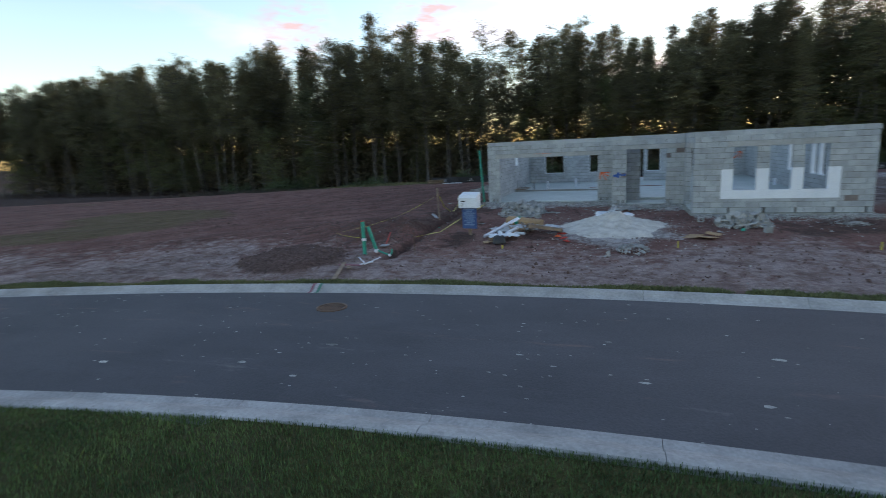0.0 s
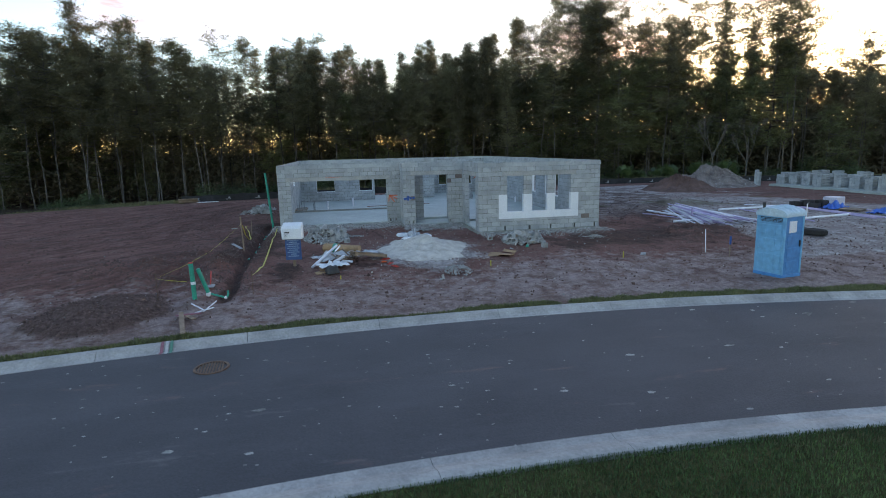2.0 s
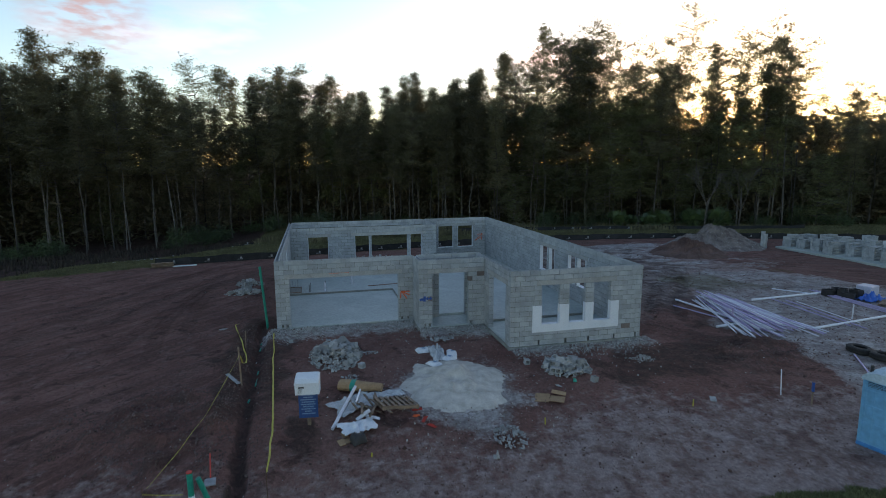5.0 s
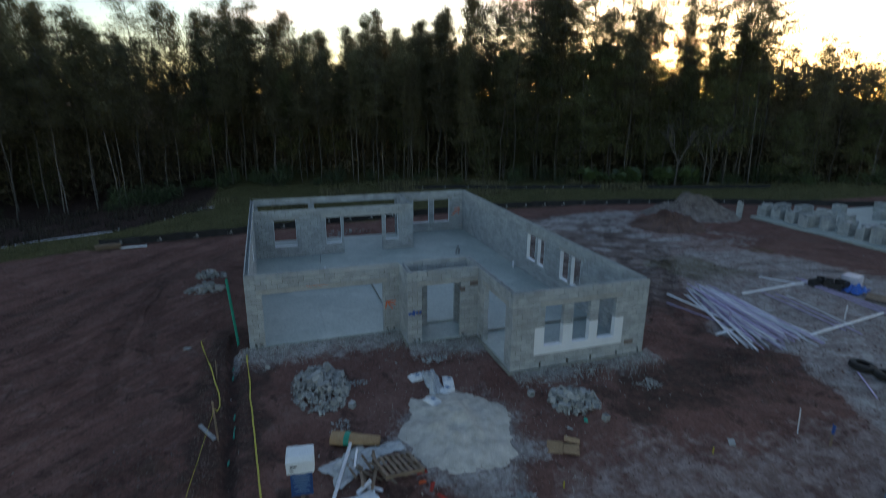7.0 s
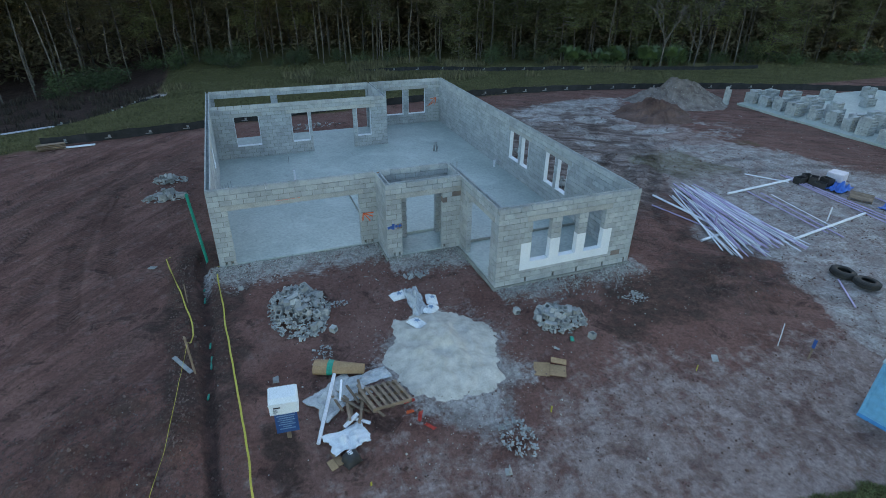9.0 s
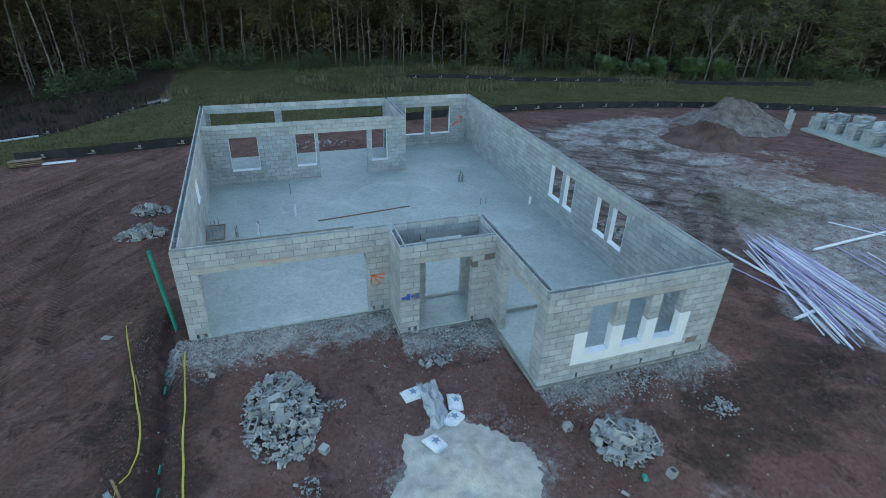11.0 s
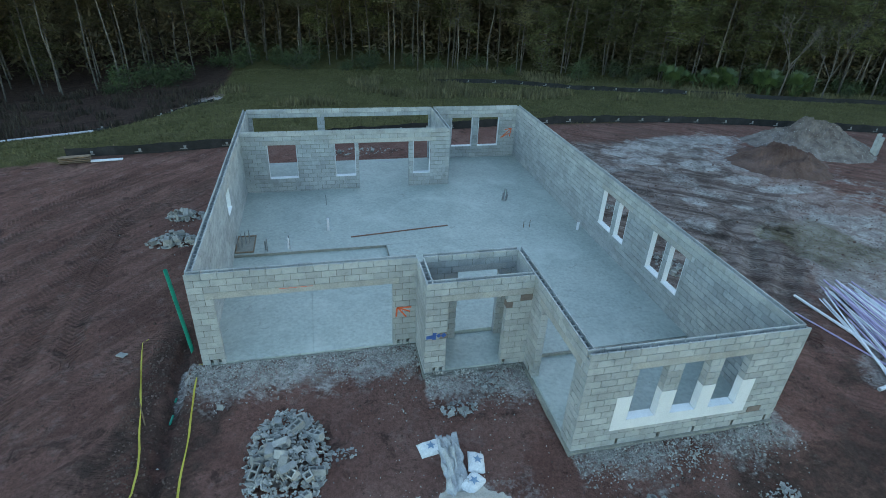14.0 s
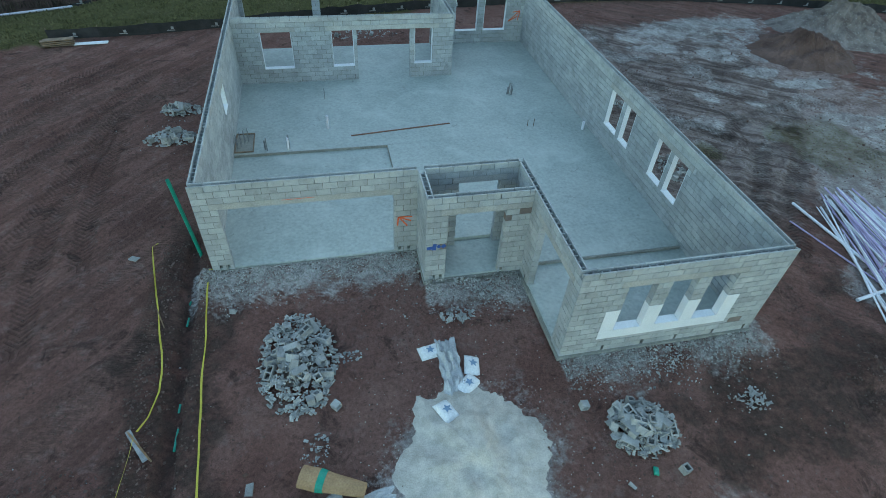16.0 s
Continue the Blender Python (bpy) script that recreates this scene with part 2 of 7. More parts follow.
# wheel tracks pressed into the soil by machines with ribbed tyres
TRACKS = (((-5.6, 15.6), (-6.4, 14.9), (-7.9, 12.9), (-8.6, 11.3), (-9.4, 9.8), (-11.0, 6.0)), ((-5.2, 15.0), (-6.2, 14.0), (-7.5, 11.9), (-8.1, 10.1), (-8.8, 8.4), (-10.2, 4.6)),
          ((-3.8, 11.8), (-4.45, 10.1), (-4.9, 7.6), (-5.05, 5.7), (-5.2, 4.1), (-5.2, 2.6), (-5.0, 0.6), (-4.6, -2.0)), ((-4.6, 10.4), (-4.9, 8.9), (-5.35, 6.7), (-5.6, 4.9), (-5.9, 3.4), (-6.1, 1.8), (-6.2, -1.0)),
          ((-4.0, 14.2), (-4.6, 12.8), (-5.3, 10.8), (-6.0, 9.1), (-6.9, 6.9), (-7.6, 5.3), (-8.6, 2.2)), ((-4.2, 8.6), (-4.3, 6.0), (-4.2, 3.5), (-3.9, 1.0)),
          ((17.4, 1.6), (18.34, 2.76), (19.8, 4.5), (22.05, 6.24), (24.3, 7.18), (26.0, 7.53), (28.5, 7.4)), ((17.9, -1.0), (19.13, 0.5), (20.4, 2.2), (21.6, 3.67), (22.85, 4.7), (24.4, 5.77), (25.3, 6.7), (25.5, 7.4), (24.7, 8.2), (22.8, 8.9)),
          ((18.9, -2.0), (20.0, -0.5), (21.0, 1.15), (22.5, 2.7), (23.6, 4.0), (24.6, 5.75)), ((19.9, 17.0), (19.5, 14.5), (19.5, 12.1), (20.0, 10.0), (21.2, 7.9), (22.4, 6.7), (24.6, 5.2)),
          ((18.2, 15.0), (18.0, 12.0), (18.3, 9.3), (19.4, 7.0), (20.8, 5.2)), ((20.6, 13.4), (21.6, 12.8), (23.9, 12.1), (26.6, 12.1)), ((23.2, 9.6), (25.0, 12.2), (26.5, 14.9), (27.8, 16.5)),
          ((17.0, 12.8), (17.0, 9.0), (17.6, 6.0), (18.9, 3.2)),
          ((26.0, 3.0), (29.5, 3.4), (33.5, 2.4)), ((26.4, 1.4), (29.6, 1.7), (33.0, 0.6)))


TRACK_SPANS = [(min(p[0] for p in t) - 0.9, max(p[0] for p in t) + 0.9, min(p[1] for p in t) - 0.9, max(p[1] for p in t) + 0.9) for t in TRACKS]


@functools.lru_cache(maxsize=None)
def track_at(x, y):
    """How deep in a wheel track a place lies, and its place across and along the track."""
    best = (0.0, 1.0, 0.0)
    if not (-12.5 < x < 35 and -13 < y < 18) or (-1.5 < x < 8.5):
        return best
    least = 0.85
    for pts, (x0, x1, y0, y1) in zip(TRACKS, TRACK_SPANS):
        if not (x0 < x < x1 and y0 < y < y1):
            continue
        run = 0.0
        for (ax, ay), (bx, by) in zip(pts, pts[1:]):
            vx, vy = bx - ax, by - ay
            l = math.hypot(vx, vy)
            if abs(x - (ax + bx) / 2) < l / 2 + 0.9 and abs(y - (ay + by) / 2) < l / 2 + 0.9:
                t = min(1, max(0, ((x - ax) * vx + (y - ay) * vy) / (l * l)))
                d = math.hypot(x - ax - t * vx, y - ay - t * vy)
                if d < least:
                    least = d
                    side = ((x - ax) * vy - (y - ay) * vx) / l
                    best = (1 - smooth_step(0.2, 0.42, d), side, run + t * l)
            run += l
    return best


def near_line(x, y, pts):
    best = 9e9
    for (ax, ay), (bx, by) in zip(pts, pts[1:]):
        vx, vy = bx - ax, by - ay
        t = min(1, max(0, ((x - ax) * vx + (y - ay) * vy) / (vx * vx + vy * vy)))
        best = min(best, math.hypot(x - ax - t * vx, y - ay - t * vy))
    return best


def spoil(x, y):
    """The spoil heap by the drain pipes, 0 to 1."""
    e = math.hypot((x + 3.1) / 1.7, (y + 13.1) / 1.6) + 0.14 * fuzz(x, y, 0.9, 21) + 0.07 * fuzz(x, y, 2.6, 22)
    return max(0.0, 1 - e * e) ** 0.85


def churned(x, y):
    """Clods thrown up on the bank of the trench, 0 to 1."""
    if 14 < x < 23 and -11 < y < -3:
        e = math.hypot((x - 18.7) / 2.6, (y + 7.2) / 1.5) + 0.4 * fuzz(x, y, 0.6, 26)
        return 1 - smooth_step(0.6, 1.0, e)
    if not (-7 < x < 0 and -12 < y < -4):
        return 0.0
    e = math.hypot((x + 3.0) / 2.5, (y + 8.0) / 2.6) + 0.35 * fuzz(x, y, 0.6, 25)
    return 1 - smooth_step(0.65, 1.0, e)


def bumps(x, y):
    """Small relief of the bare soil."""
    d = from_road(x, y)
    if d < 0.6:
        return 0.0
    a = smooth_step(0.6, 1.6, d)
    z = 0.05 * fuzz(x, y, 0.35, 3) + 0.035 * fuzz(x, y, 1.3, 5) + 0.02 * fuzz(x, y, 3.1, 8)
    t = (near_line(x, y, TRENCH) if -4 < x < 3 and -15 < y < 5 else 9.0) + 0.1 * fuzz(x, y, 1.8, 31) + 0.06 * fuzz(x, y, 5.0, 35)
    if 15.4 < x < 26 and -9 < y < 9:
        for line in RUTS:
            r = near_line(x, y, line) + 0.12 * fuzz(x, y, 1.2, 33)
            if r < 1.0:
                z += -0.04 * (1 - smooth_step(0.15, 0.35, r)) + 0.03 * math.exp(-((r - 0.5) / 0.15) ** 2)
    z -= 0.21 * (1 - smooth_step(0.1, 0.26, t))
    z -= 0.02 * track_at(x, y)[0]
    z += 0.12 * math.exp(-((t - 0.75) / 0.3) ** 2) * (0.7 + 0.6 * fuzz(x, y, 1.0, 2)) * (1 if x < -0.6 else 0.5)
    # spoil heaps beside the walk of the trench
    z += 0.36 * spoil(x, y) * (1 + 0.45 * fuzz(x, y, 1.1, 9)) + 0.03 * min(1.0, 3 * spoil(x, y)) * fuzz(x, y, 3.4, 6)
    rough = churned(x, y)
    z += rough * (0.12 + 0.22 * fuzz(x, y, 1.3, 4) + 0.18 * fuzz(x, y, 2.4, 7))
    front = 0.0 if x < 6.1 else -1.4 if x < 9.09 else -4.71
    if -0.03 < x < 14.88 and front - 0.02 < y < 15.98:
        return -0.06
    if -0.4 < x < 15.2 and front - 3 < y < front:
        # rubble and mortar banked up against the walls
        z += (0.13 if x < 9.0 else 0.07) * math.exp(-((front - y) / 0.75) ** 2) * (0.85 + 0.6 * fuzz(x, y, 1.1, 41))
    return z * a


def ground_z(x, y):
    return land(x, y) + bumps(x, y)


# ---- ground: one sheet to the horizon ----
def axis(lo, hi, step, out):
    """Even steps between lo and hi, growing ones out to the horizon."""
    mid = list(np.arange(lo, hi + step / 2, step))
    far, s, v = [], step, 0.0
    while v < out:
        s *= 1.28
        v += s
        far.append(v)
    return [lo - f for f in reversed(far)] + mid + [hi + f for f in far]


def ground_masks(x, y):
    """How sandy, grassy, dark and chalky the ground is."""
    d = from_road(x, y)
    n1, n2, n3 = fuzz(x, y, 0.22, 11), fuzz(x, y, 0.7, 13), fuzz(x, y, 0.09, 17)
    sand = (1 - smooth_step(2.5, 8.0, d + 2.0 * n1 + 1.0 * n2)) * (0.8 + 0.3 * n2)
    if x > 14:
        left = float(np.interp(y, (-14, -11.2, -10.8, -6.9, -4.1, 2.1, 8), (15, 17, 18.8, 21.2, 19.2, 22.4, 27.3)))
        sand = max(sand, smooth_step(-0.5, 0.6, x - left + 0.9 * n1 + 0.5 * n2) * (1 - smooth_step(-1.0, 1.5, x - 33.5 + 0.36 * y + 2 * n1)) * 1.25)
    open_sand = sand if x > 19 and -12 < y < 6 else 0.0
    chalk = 0.6 * smooth_step(0.08, 0.36, n1 + 0.6 * n2 + 0.1) * smooth_step(16.5, 19, x) * smooth_step(5, 9, y) * (1 - smooth_step(18, 21, y)) * (1 - smooth_step(30, 38, x))
    chalk = max(chalk, 0.8 * smooth_step(0.1, 0.3, n2 + 0.3 * n1) * smooth_step(18, 20, x) * (1 - smooth_step(26, 30, x)) * smooth_step(3, 5, y) * (1 - smooth_step(9, 11, y)))
    for cx, cy, rx, ry in ((28.2, 18.0, 4.6, 1.0), (24.2, 17.0, 2.0, 1.2), (25.6, 13.6, 1.3, 0.9), (27.0, 11.1, 1.2, 0.6), (28.6, 9.6, 1.7, 0.6), (27.3, 6.0, 1.4, 0.7), (22.5, 14.6, 1.4, 0.7)) if x > 18 and y > 3 else ():
        chalk = max(chalk, 1 - smooth_step(0.6, 1.3, math.hypot((x - cx) / rx, (y - cy) / ry) + 0.5 * n2 + 0.3 * n1))
    chalk = max(chalk, 0.5 * open_sand)
    front = 0.0 if x < 6.1 else -1.4 if x < 9.1 else -4.71
    if -0.6 < x < 15.4 and y < front + 0.3:
        chalk = max(chalk, 0.68 * (1 - smooth_step(0.3, 2.0 if x < 9 else 1.3, front - y + 0.9 * n2 + 0.3 * n1)))
    heap_d = math.hypot((x - 6.3) / 1.0, (y + 8.0) / 1.15)
    chalk = max(chalk, 0.8 * (1 - smooth_step(1.2, 3.0, heap_d + 0.9 * n2 + 0.5 * n1)))
    grass = 0.0
    if 0.3 < d < 1.7:
        grass = smooth_step(-0.12, 0.2, 0.36 + 0.5 * n2 + 0.45 * n1 + 0.2 * fuzz(x, y, 2.2, 14) - max(0, d - 0.62) * (1.0 + 0.5 * n2) - 0.5 * math.exp(-((x - 5.2) / 1.8) ** 2))
    if d < -ROAD_W - 0.4:
        grass = 1.0
    edge = 19.6 + 2.6 * smooth_step(-4, 18, x) - 4.4 * smooth_step(30, 55, x) - 1.6 * smooth_step(-2, -12, x)
    grass = max(grass, smooth_step(edge - 0.2, edge + 0.8, y + 0.5 * n2))
    if x < -9.3:
        grass = max(grass, smooth_step(-0.6, 0.6, y - turf_line(x) + 0.8 * n2 + 0.5 * n1))
    if 18 < x < 34 and -1 < y < 9:
        grass = max(grass, 0.5 * smooth_step(0.1, 0.35, n1 + 0.4 * n2 + 0.15) * (1 - smooth_step(5, 8, y)) * smooth_step(-1, 3, y))
    if x < -6 and y < 4:
        grass = max(grass, 0.55 * smooth_step(0.08, 0.35, n3 + 0.4 * n1) * smooth_step(-8, -14, x))
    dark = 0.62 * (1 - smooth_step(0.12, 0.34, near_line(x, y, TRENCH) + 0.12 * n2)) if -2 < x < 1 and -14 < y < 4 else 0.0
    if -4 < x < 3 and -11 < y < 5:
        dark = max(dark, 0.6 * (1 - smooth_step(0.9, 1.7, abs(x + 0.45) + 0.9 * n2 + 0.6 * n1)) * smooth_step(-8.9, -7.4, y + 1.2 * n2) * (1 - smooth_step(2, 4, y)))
        dark = max(dark, 0.7 * (1 - smooth_step(0.5, 0.9, math.hypot(x - 1.25, (y + 9.3) * 0.8) + 0.5 * n2)))
    if 15.4 < x < 26 and -9 < y < 9:
        for line in RUTS:
            dark = max(dark, 0.35 * (1 - smooth_step(0.15, 0.5, near_line(x, y, line) + 0.3 * n2)))
    if x < -4 and y > 0:
        # Wet ground coloured dark, in place of pond water mirroring shaded woods.
        wet = smooth_step(-0.6, 1.6, y - wet_line(x) + 1.2 * n1 + 0.5 * n2) * smooth_step(-4, -6, x)
        dark, grass = max(dark, wet), grass * (1 - wet)
        bank = max(1 - smooth_step(0.5, 1.1, math.hypot((x + 5.6) / 2.1, (y - 35.4) / 1.5) + 0.5 * n2), 1 - smooth_step(0.5, 1.1, math.hypot((x + 9.3) / 0.9, (y - 26.6) / 0.7) + 0.4 * n2))
        chalk, grass = max(chalk, 0.8 * bank), grass * (1 - bank)
    if 9.5 < x < 20 and -10.5 < y < -4:
        dark = max(dark, 0.62 * (1 - smooth_step(0.55, 1.1, math.hypot((x - 15.2) / 4.2, (y + 7.0) / 2.2) + 0.5 * n2 + 0.3 * n1)))
    dark = max(dark, 0.38 * churned(x, y) + 0.3 * n2 * churned(x, y))
    dark = max(dark, 0.6 * smooth_step(-0.15, 0.35, n1 + 0.8 * n2) * smooth_step(15, 17, x) * (1 - smooth_step(19, 22, x)) * smooth_step(-9, -6, y) * (1 - smooth_step(6, 10, y)))
    mud = smooth_step(15.2, 16.2, x) * smooth_step(-3.5, 1.5, y - 0.4 * (x - 18)) * (1 - smooth_step(27, 33, x + 3 * n1)) * (1 - smooth_step(17, 19.5, y)) if x > 15 else 0.0
    heap = min(1.0, 4 * spoil(x, y)) if -7 < x < 0 and -16 < y < -9 else 0.0
    return sand, grass, min(1.0, dark), chalk, heap, mud


xs = axis(-13.6, 29, 0.17, 2500)
xs = sorted(xs + [x + 0.085 for x in xs if -1.5 < x < 0.5])
ys = axis(-29, -15, 0.4, 2500)
ys = [y for y in ys if y < -15] + list(np.arange(-15, 0, 0.17)) + [y for y in axis(0, 17, 0.17, 2500) if y >= 0]
nx, ny = len(xs), len(ys)
gx, gy = np.meshgrid(xs, ys)
flat = list(zip(gx.ravel(), gy.ravel()))
verts = [(x, y, ground_z(x, y)) for x, y in flat]
faces = [(j * nx + i, j * nx + i + 1, (j + 1) * nx + i + 1, (j + 1) * nx + i) for j in range(ny - 1) for i in range(nx - 1)]
me = bpy.data.meshes.new("ground")
me.from_pydata(verts, [], faces)
me.polygons.foreach_set("use_smooth", [True] * len(faces))
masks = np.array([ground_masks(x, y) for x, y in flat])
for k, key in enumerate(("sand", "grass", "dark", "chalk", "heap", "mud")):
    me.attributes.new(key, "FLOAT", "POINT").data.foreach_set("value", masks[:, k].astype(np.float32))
lanes = np.array([track_at(x, y) for x, y in flat])
for k, key in enumerate(("track", "track_across", "track_along")):
    me.attributes.new(key, "FLOAT", "POINT").data.foreach_set("value", lanes[:, k].astype(np.float32))


def ground_material():
    m = bpy.data.materials.new("building_ground")
    m.use_nodes = True
    n, l = m.node_tree.nodes, m.node_tree.links
    p = n["Principled BSDF"]
    geo = n.new("ShaderNodeNewGeometry")

    def tex(scale, detail=6, rough=0.6, stretch=None, warp=0.0):
        t = n.new("ShaderNodeTexNoise")
        t.inputs["Scale"].default_value, t.inputs["Detail"].default_value, t.inputs["Roughness"].default_value = scale, detail, rough
        t.inputs["Distortion"].default_value = warp
        if stretch:
            mp = n.new("ShaderNodeMapping")
            mp.vector_type = "TEXTURE"
            mp.inputs["Rotation"].default_value = (0, 0, stretch[0])
            mp.inputs["Scale"].default_value = (stretch[1], stretch[2], 1)
            l.new(geo.outputs["Position"], mp.inputs["Vector"]), l.new(mp.outputs[0], t.inputs["Vector"])
        else:
            l.new(geo.outputs["Position"], t.inputs["Vector"])
        return t.outputs["Fac"]

    def span(v, a, b, lo=0.0, hi=1.0):
        r = n.new("ShaderNodeMapRange")
        for key, val in (("From Min", a), ("From Max", b), ("To Min", lo), ("To Max", hi)):
            r.inputs[key].default_value = val
        l.new(v, r.inputs["Value"])
        return r.outputs[0]

    def math_node(op, a, b):
        q = n.new("ShaderNodeMath")
        q.operation = op
        for i, v in enumerate((a, b)):
            if isinstance(v, (int, float)):
                q.inputs[i].default_value = v
            else:
                l.new(v, q.inputs[i])
        return q.outputs[0]

    def blend(fac, a, b):
        x = n.new("ShaderNodeMix")
        x.data_type = "RGBA"
        l.new(fac, x.inputs["Factor"])
        for key, v in (("A", a), ("B", b)):
            if isinstance(v, tuple):
                x.inputs[key].default_value = (*v, 1)
            else:
                l.new(v, x.inputs[key])
        return x.outputs["Result"]

    def mask(name, ragged, soft=0.12, much=0.9):
        a = n.new("ShaderNodeAttribute")
        a.attribute_name = name
        worn = span(a.outputs["Fac"], 0.02, 0.2)
        return math_node("MULTIPLY", worn, span(math_node("ADD", a.outputs["Fac"], math_node("MULTIPLY", math_node("SUBTRACT", ragged, 0.5), much)), 0.5 - soft, 0.5 + soft))

    big, mid, fine, grit, blot = tex(0.5), tex(2.2, 7, 0.68), tex(9.0, 6, 0.65), tex(38.0, 3), tex(1.15, 7, 0.7, None, 0.6)
    where = n.new("ShaderNodeSeparateXYZ")
    l.new(geo.outputs["Position"], where.inputs[0])
    side = span(math_node("ADD", where.outputs["X"], math_node("MULTIPLY", big, 6.0)), 15.0, 19.0)

    def either(a, b):
        return math_node("ADD", math_node("MULTIPLY", a, math_node("SUBTRACT", 1.0, side)), math_node("MULTIPLY", b, side))

    ruts = either(tex(1.0, 6, 0.62, (radians(52), 5.0, 0.5), 0.9), tex(1.0, 6, 0.62, (radians(-38), 5.0, 0.5), 0.7))
    yard = math_node("MULTIPLY", span(where.outputs["X"], -1.6, -0.4), span(where.outputs["X"], 15.0, 16.5, 1.0, 0.0))
    plain = math_node("SUBTRACT", 1.0, math_node("MULTIPLY", yard, 0.85))
    ruts = math_node("ADD", math_node("MULTIPLY", ruts, plain), math_node("MULTIPLY", 0.38, math_node("SUBTRACT", 1.0, plain)))
    bands = either(tex(1.0, 2, 0.4, (radians(50), 16.0, 1.3)), tex(1.0, 2, 0.4, (radians(-40), 12.0, 1.5)))
    tread = either(tex(1.0, 2, 0.5, (radians(52 - 68), 0.3, 0.07)), tex(1.0, 2, 0.5, (radians(-38 - 70), 0.3, 0.07)))
    tracks = math_node("MULTIPLY", math_node("MULTIPLY", tread, plain), span(bands, 0.5, 0.62))
    lane = [n.new("ShaderNodeAttribute") for _ in range(3)]
    for q, key in zip(lane, ("track", "track_across", "track_along")):
        q.attribute_name = key
    chevron = math_node("SINE", math_node("ADD", math_node("MULTIPLY", lane[2].outputs["Fac"], 34.0), math_node("MULTIPLY", math_node("ABSOLUTE", lane[1].outputs["Fac"], 0), 30.0)), 0)
    pressed = math_node("MULTIPLY", span(lane[0].outputs["Fac"], 0.25, 0.6), span(math_node("ADD", mid, math_node("MULTIPLY", big, 0.5)), 0.58, 0.76, 0.0, 1.0))
    ribs = math_node("MULTIPLY", pressed, span(math_node("ADD", chevron, math_node("MULTIPLY", fine, 1.2)), 0.2, 1.1))
    soil = blend(span(big, 0.3, 0.7), (0.126, 0.06, 0.05), (0.222, 0.12, 0.1))
    soil = blend(span(ruts, 0.46, 0.6, 0, 0.6), soil, (0.086, 0.044, 0.037))
    soil = blend(span(bands, 0.5, 0.68, 0, 0.5), soil, (0.21, 0.125, 0.106))
    soil = blend(span(mid, 0.54, 0.7, 0, 0.75), soil, (0.22, 0.146, 0.129))
    soil = blend(span(blot, 0.56, 0.66, 0, 0.8), soil, (0.052, 0.03, 0.026))
    pale = blend(span(mid, 0.3, 0.7), (0.178, 0.123, 0.112), (0.37, 0.298, 0.28))
    pale = blend(span(blot, 0.5, 0.6, 0, 0.62), pale, (0.135, 0.078, 0.066))
    mud = blend(span(blot, 0.38, 0.62), (0.15, 0.112, 0.103), (0.31, 0.26, 0.245))
    mud = blend(span(ruts, 0.47, 0.58, 0, 0.7), mud, (0.075, 0.05, 0.045))
    soil = blend(mask("mud", mid, 0.3, 1.6), soil, mud)
    col = blend(mask("sand", mid, 0.22, 1.8), soil, pale)
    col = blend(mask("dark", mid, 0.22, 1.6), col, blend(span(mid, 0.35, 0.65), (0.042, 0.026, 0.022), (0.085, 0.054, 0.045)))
    col = blend(mask("heap", fine, 0.2), col, blend(span(fine, 0.3, 0.7), (0.074, 0.047, 0.041), (0.15, 0.1, 0.089)))
    col = blend(mask("chalk", math_node("ADD", math_node("MULTIPLY", mid, 0.65), math_node("MULTIPLY", fine, 0.35)), 0.3, 3.2), col, blend(span(blot, 0.4, 0.6), (0.22, 0.192, 0.184), (0.42, 0.395, 0.385)))
    turf = blend(span(mid, 0.3, 0.7), (0.06, 0.06, 0.022), (0.12, 0.11, 0.045))
    turf = blend(span(big, 0.5, 0.75), turf, (0.1, 0.09, 0.045))
    col = blend(mask("grass", fine, 0.2), col, turf)
    # Shadows of small clods put into the colour; the same noise feeds relief.
    clod_relief_shade = tex(5.0, 9, 0.82)
    shade = math_node("MULTIPLY", span(grit, 0.3, 0.7, 0.8, 1.2), math_node("MULTIPLY", span(clod_relief_shade, 0.56, 0.63, 1.04, 0.64), span(clod_relief_shade, 0.34, 0.42, 1.25, 1.0)))
    # Shade in the tread grooves is put into the colour, besides the relief.
    hsv = n.new("ShaderNodeHueSaturation")
    l.new(col, hsv.inputs["Color"]), l.new(math_node("MULTIPLY", math_node("MULTIPLY", shade, math_node("MULTIPLY", span(tracks, 0.36, 0.52, 1.0, 0.78), span(ribs, 0.0, 1.0, 1.0, 0.78))), span(fine, 0.3, 0.7, 0.74, 1.28)), hsv.inputs["Value"])
    l.new(hsv.outputs[0], p.inputs["Base Color"])
    p.inputs["Roughness"].default_value = 0.95
    p.inputs["Specular IOR Level"].default_value = 0.15
    h = math_node("ADD", math_node("ADD", math_node("MULTIPLY", fine, 0.8), math_node("MULTIPLY", clod_relief_shade, 0.9)), math_node("ADD", math_node("ADD", math_node("MULTIPLY", ruts, 1.3), math_node("SUBTRACT", math_node("MULTIPLY", tracks, 1.8), math_node("MULTIPLY", ribs, 0.9))), math_node("MULTIPLY", grit, 0.25)))
    b = n.new("ShaderNodeBump")
    b.inputs["Strength"].default_value, b.inputs["Distance"].default_value = 0.95, 0.11
    l.new(h, b.inputs["Height"]), l.new(b.outputs[0], p.inputs["Normal"])
    return m


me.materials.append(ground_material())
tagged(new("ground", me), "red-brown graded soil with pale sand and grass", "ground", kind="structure")


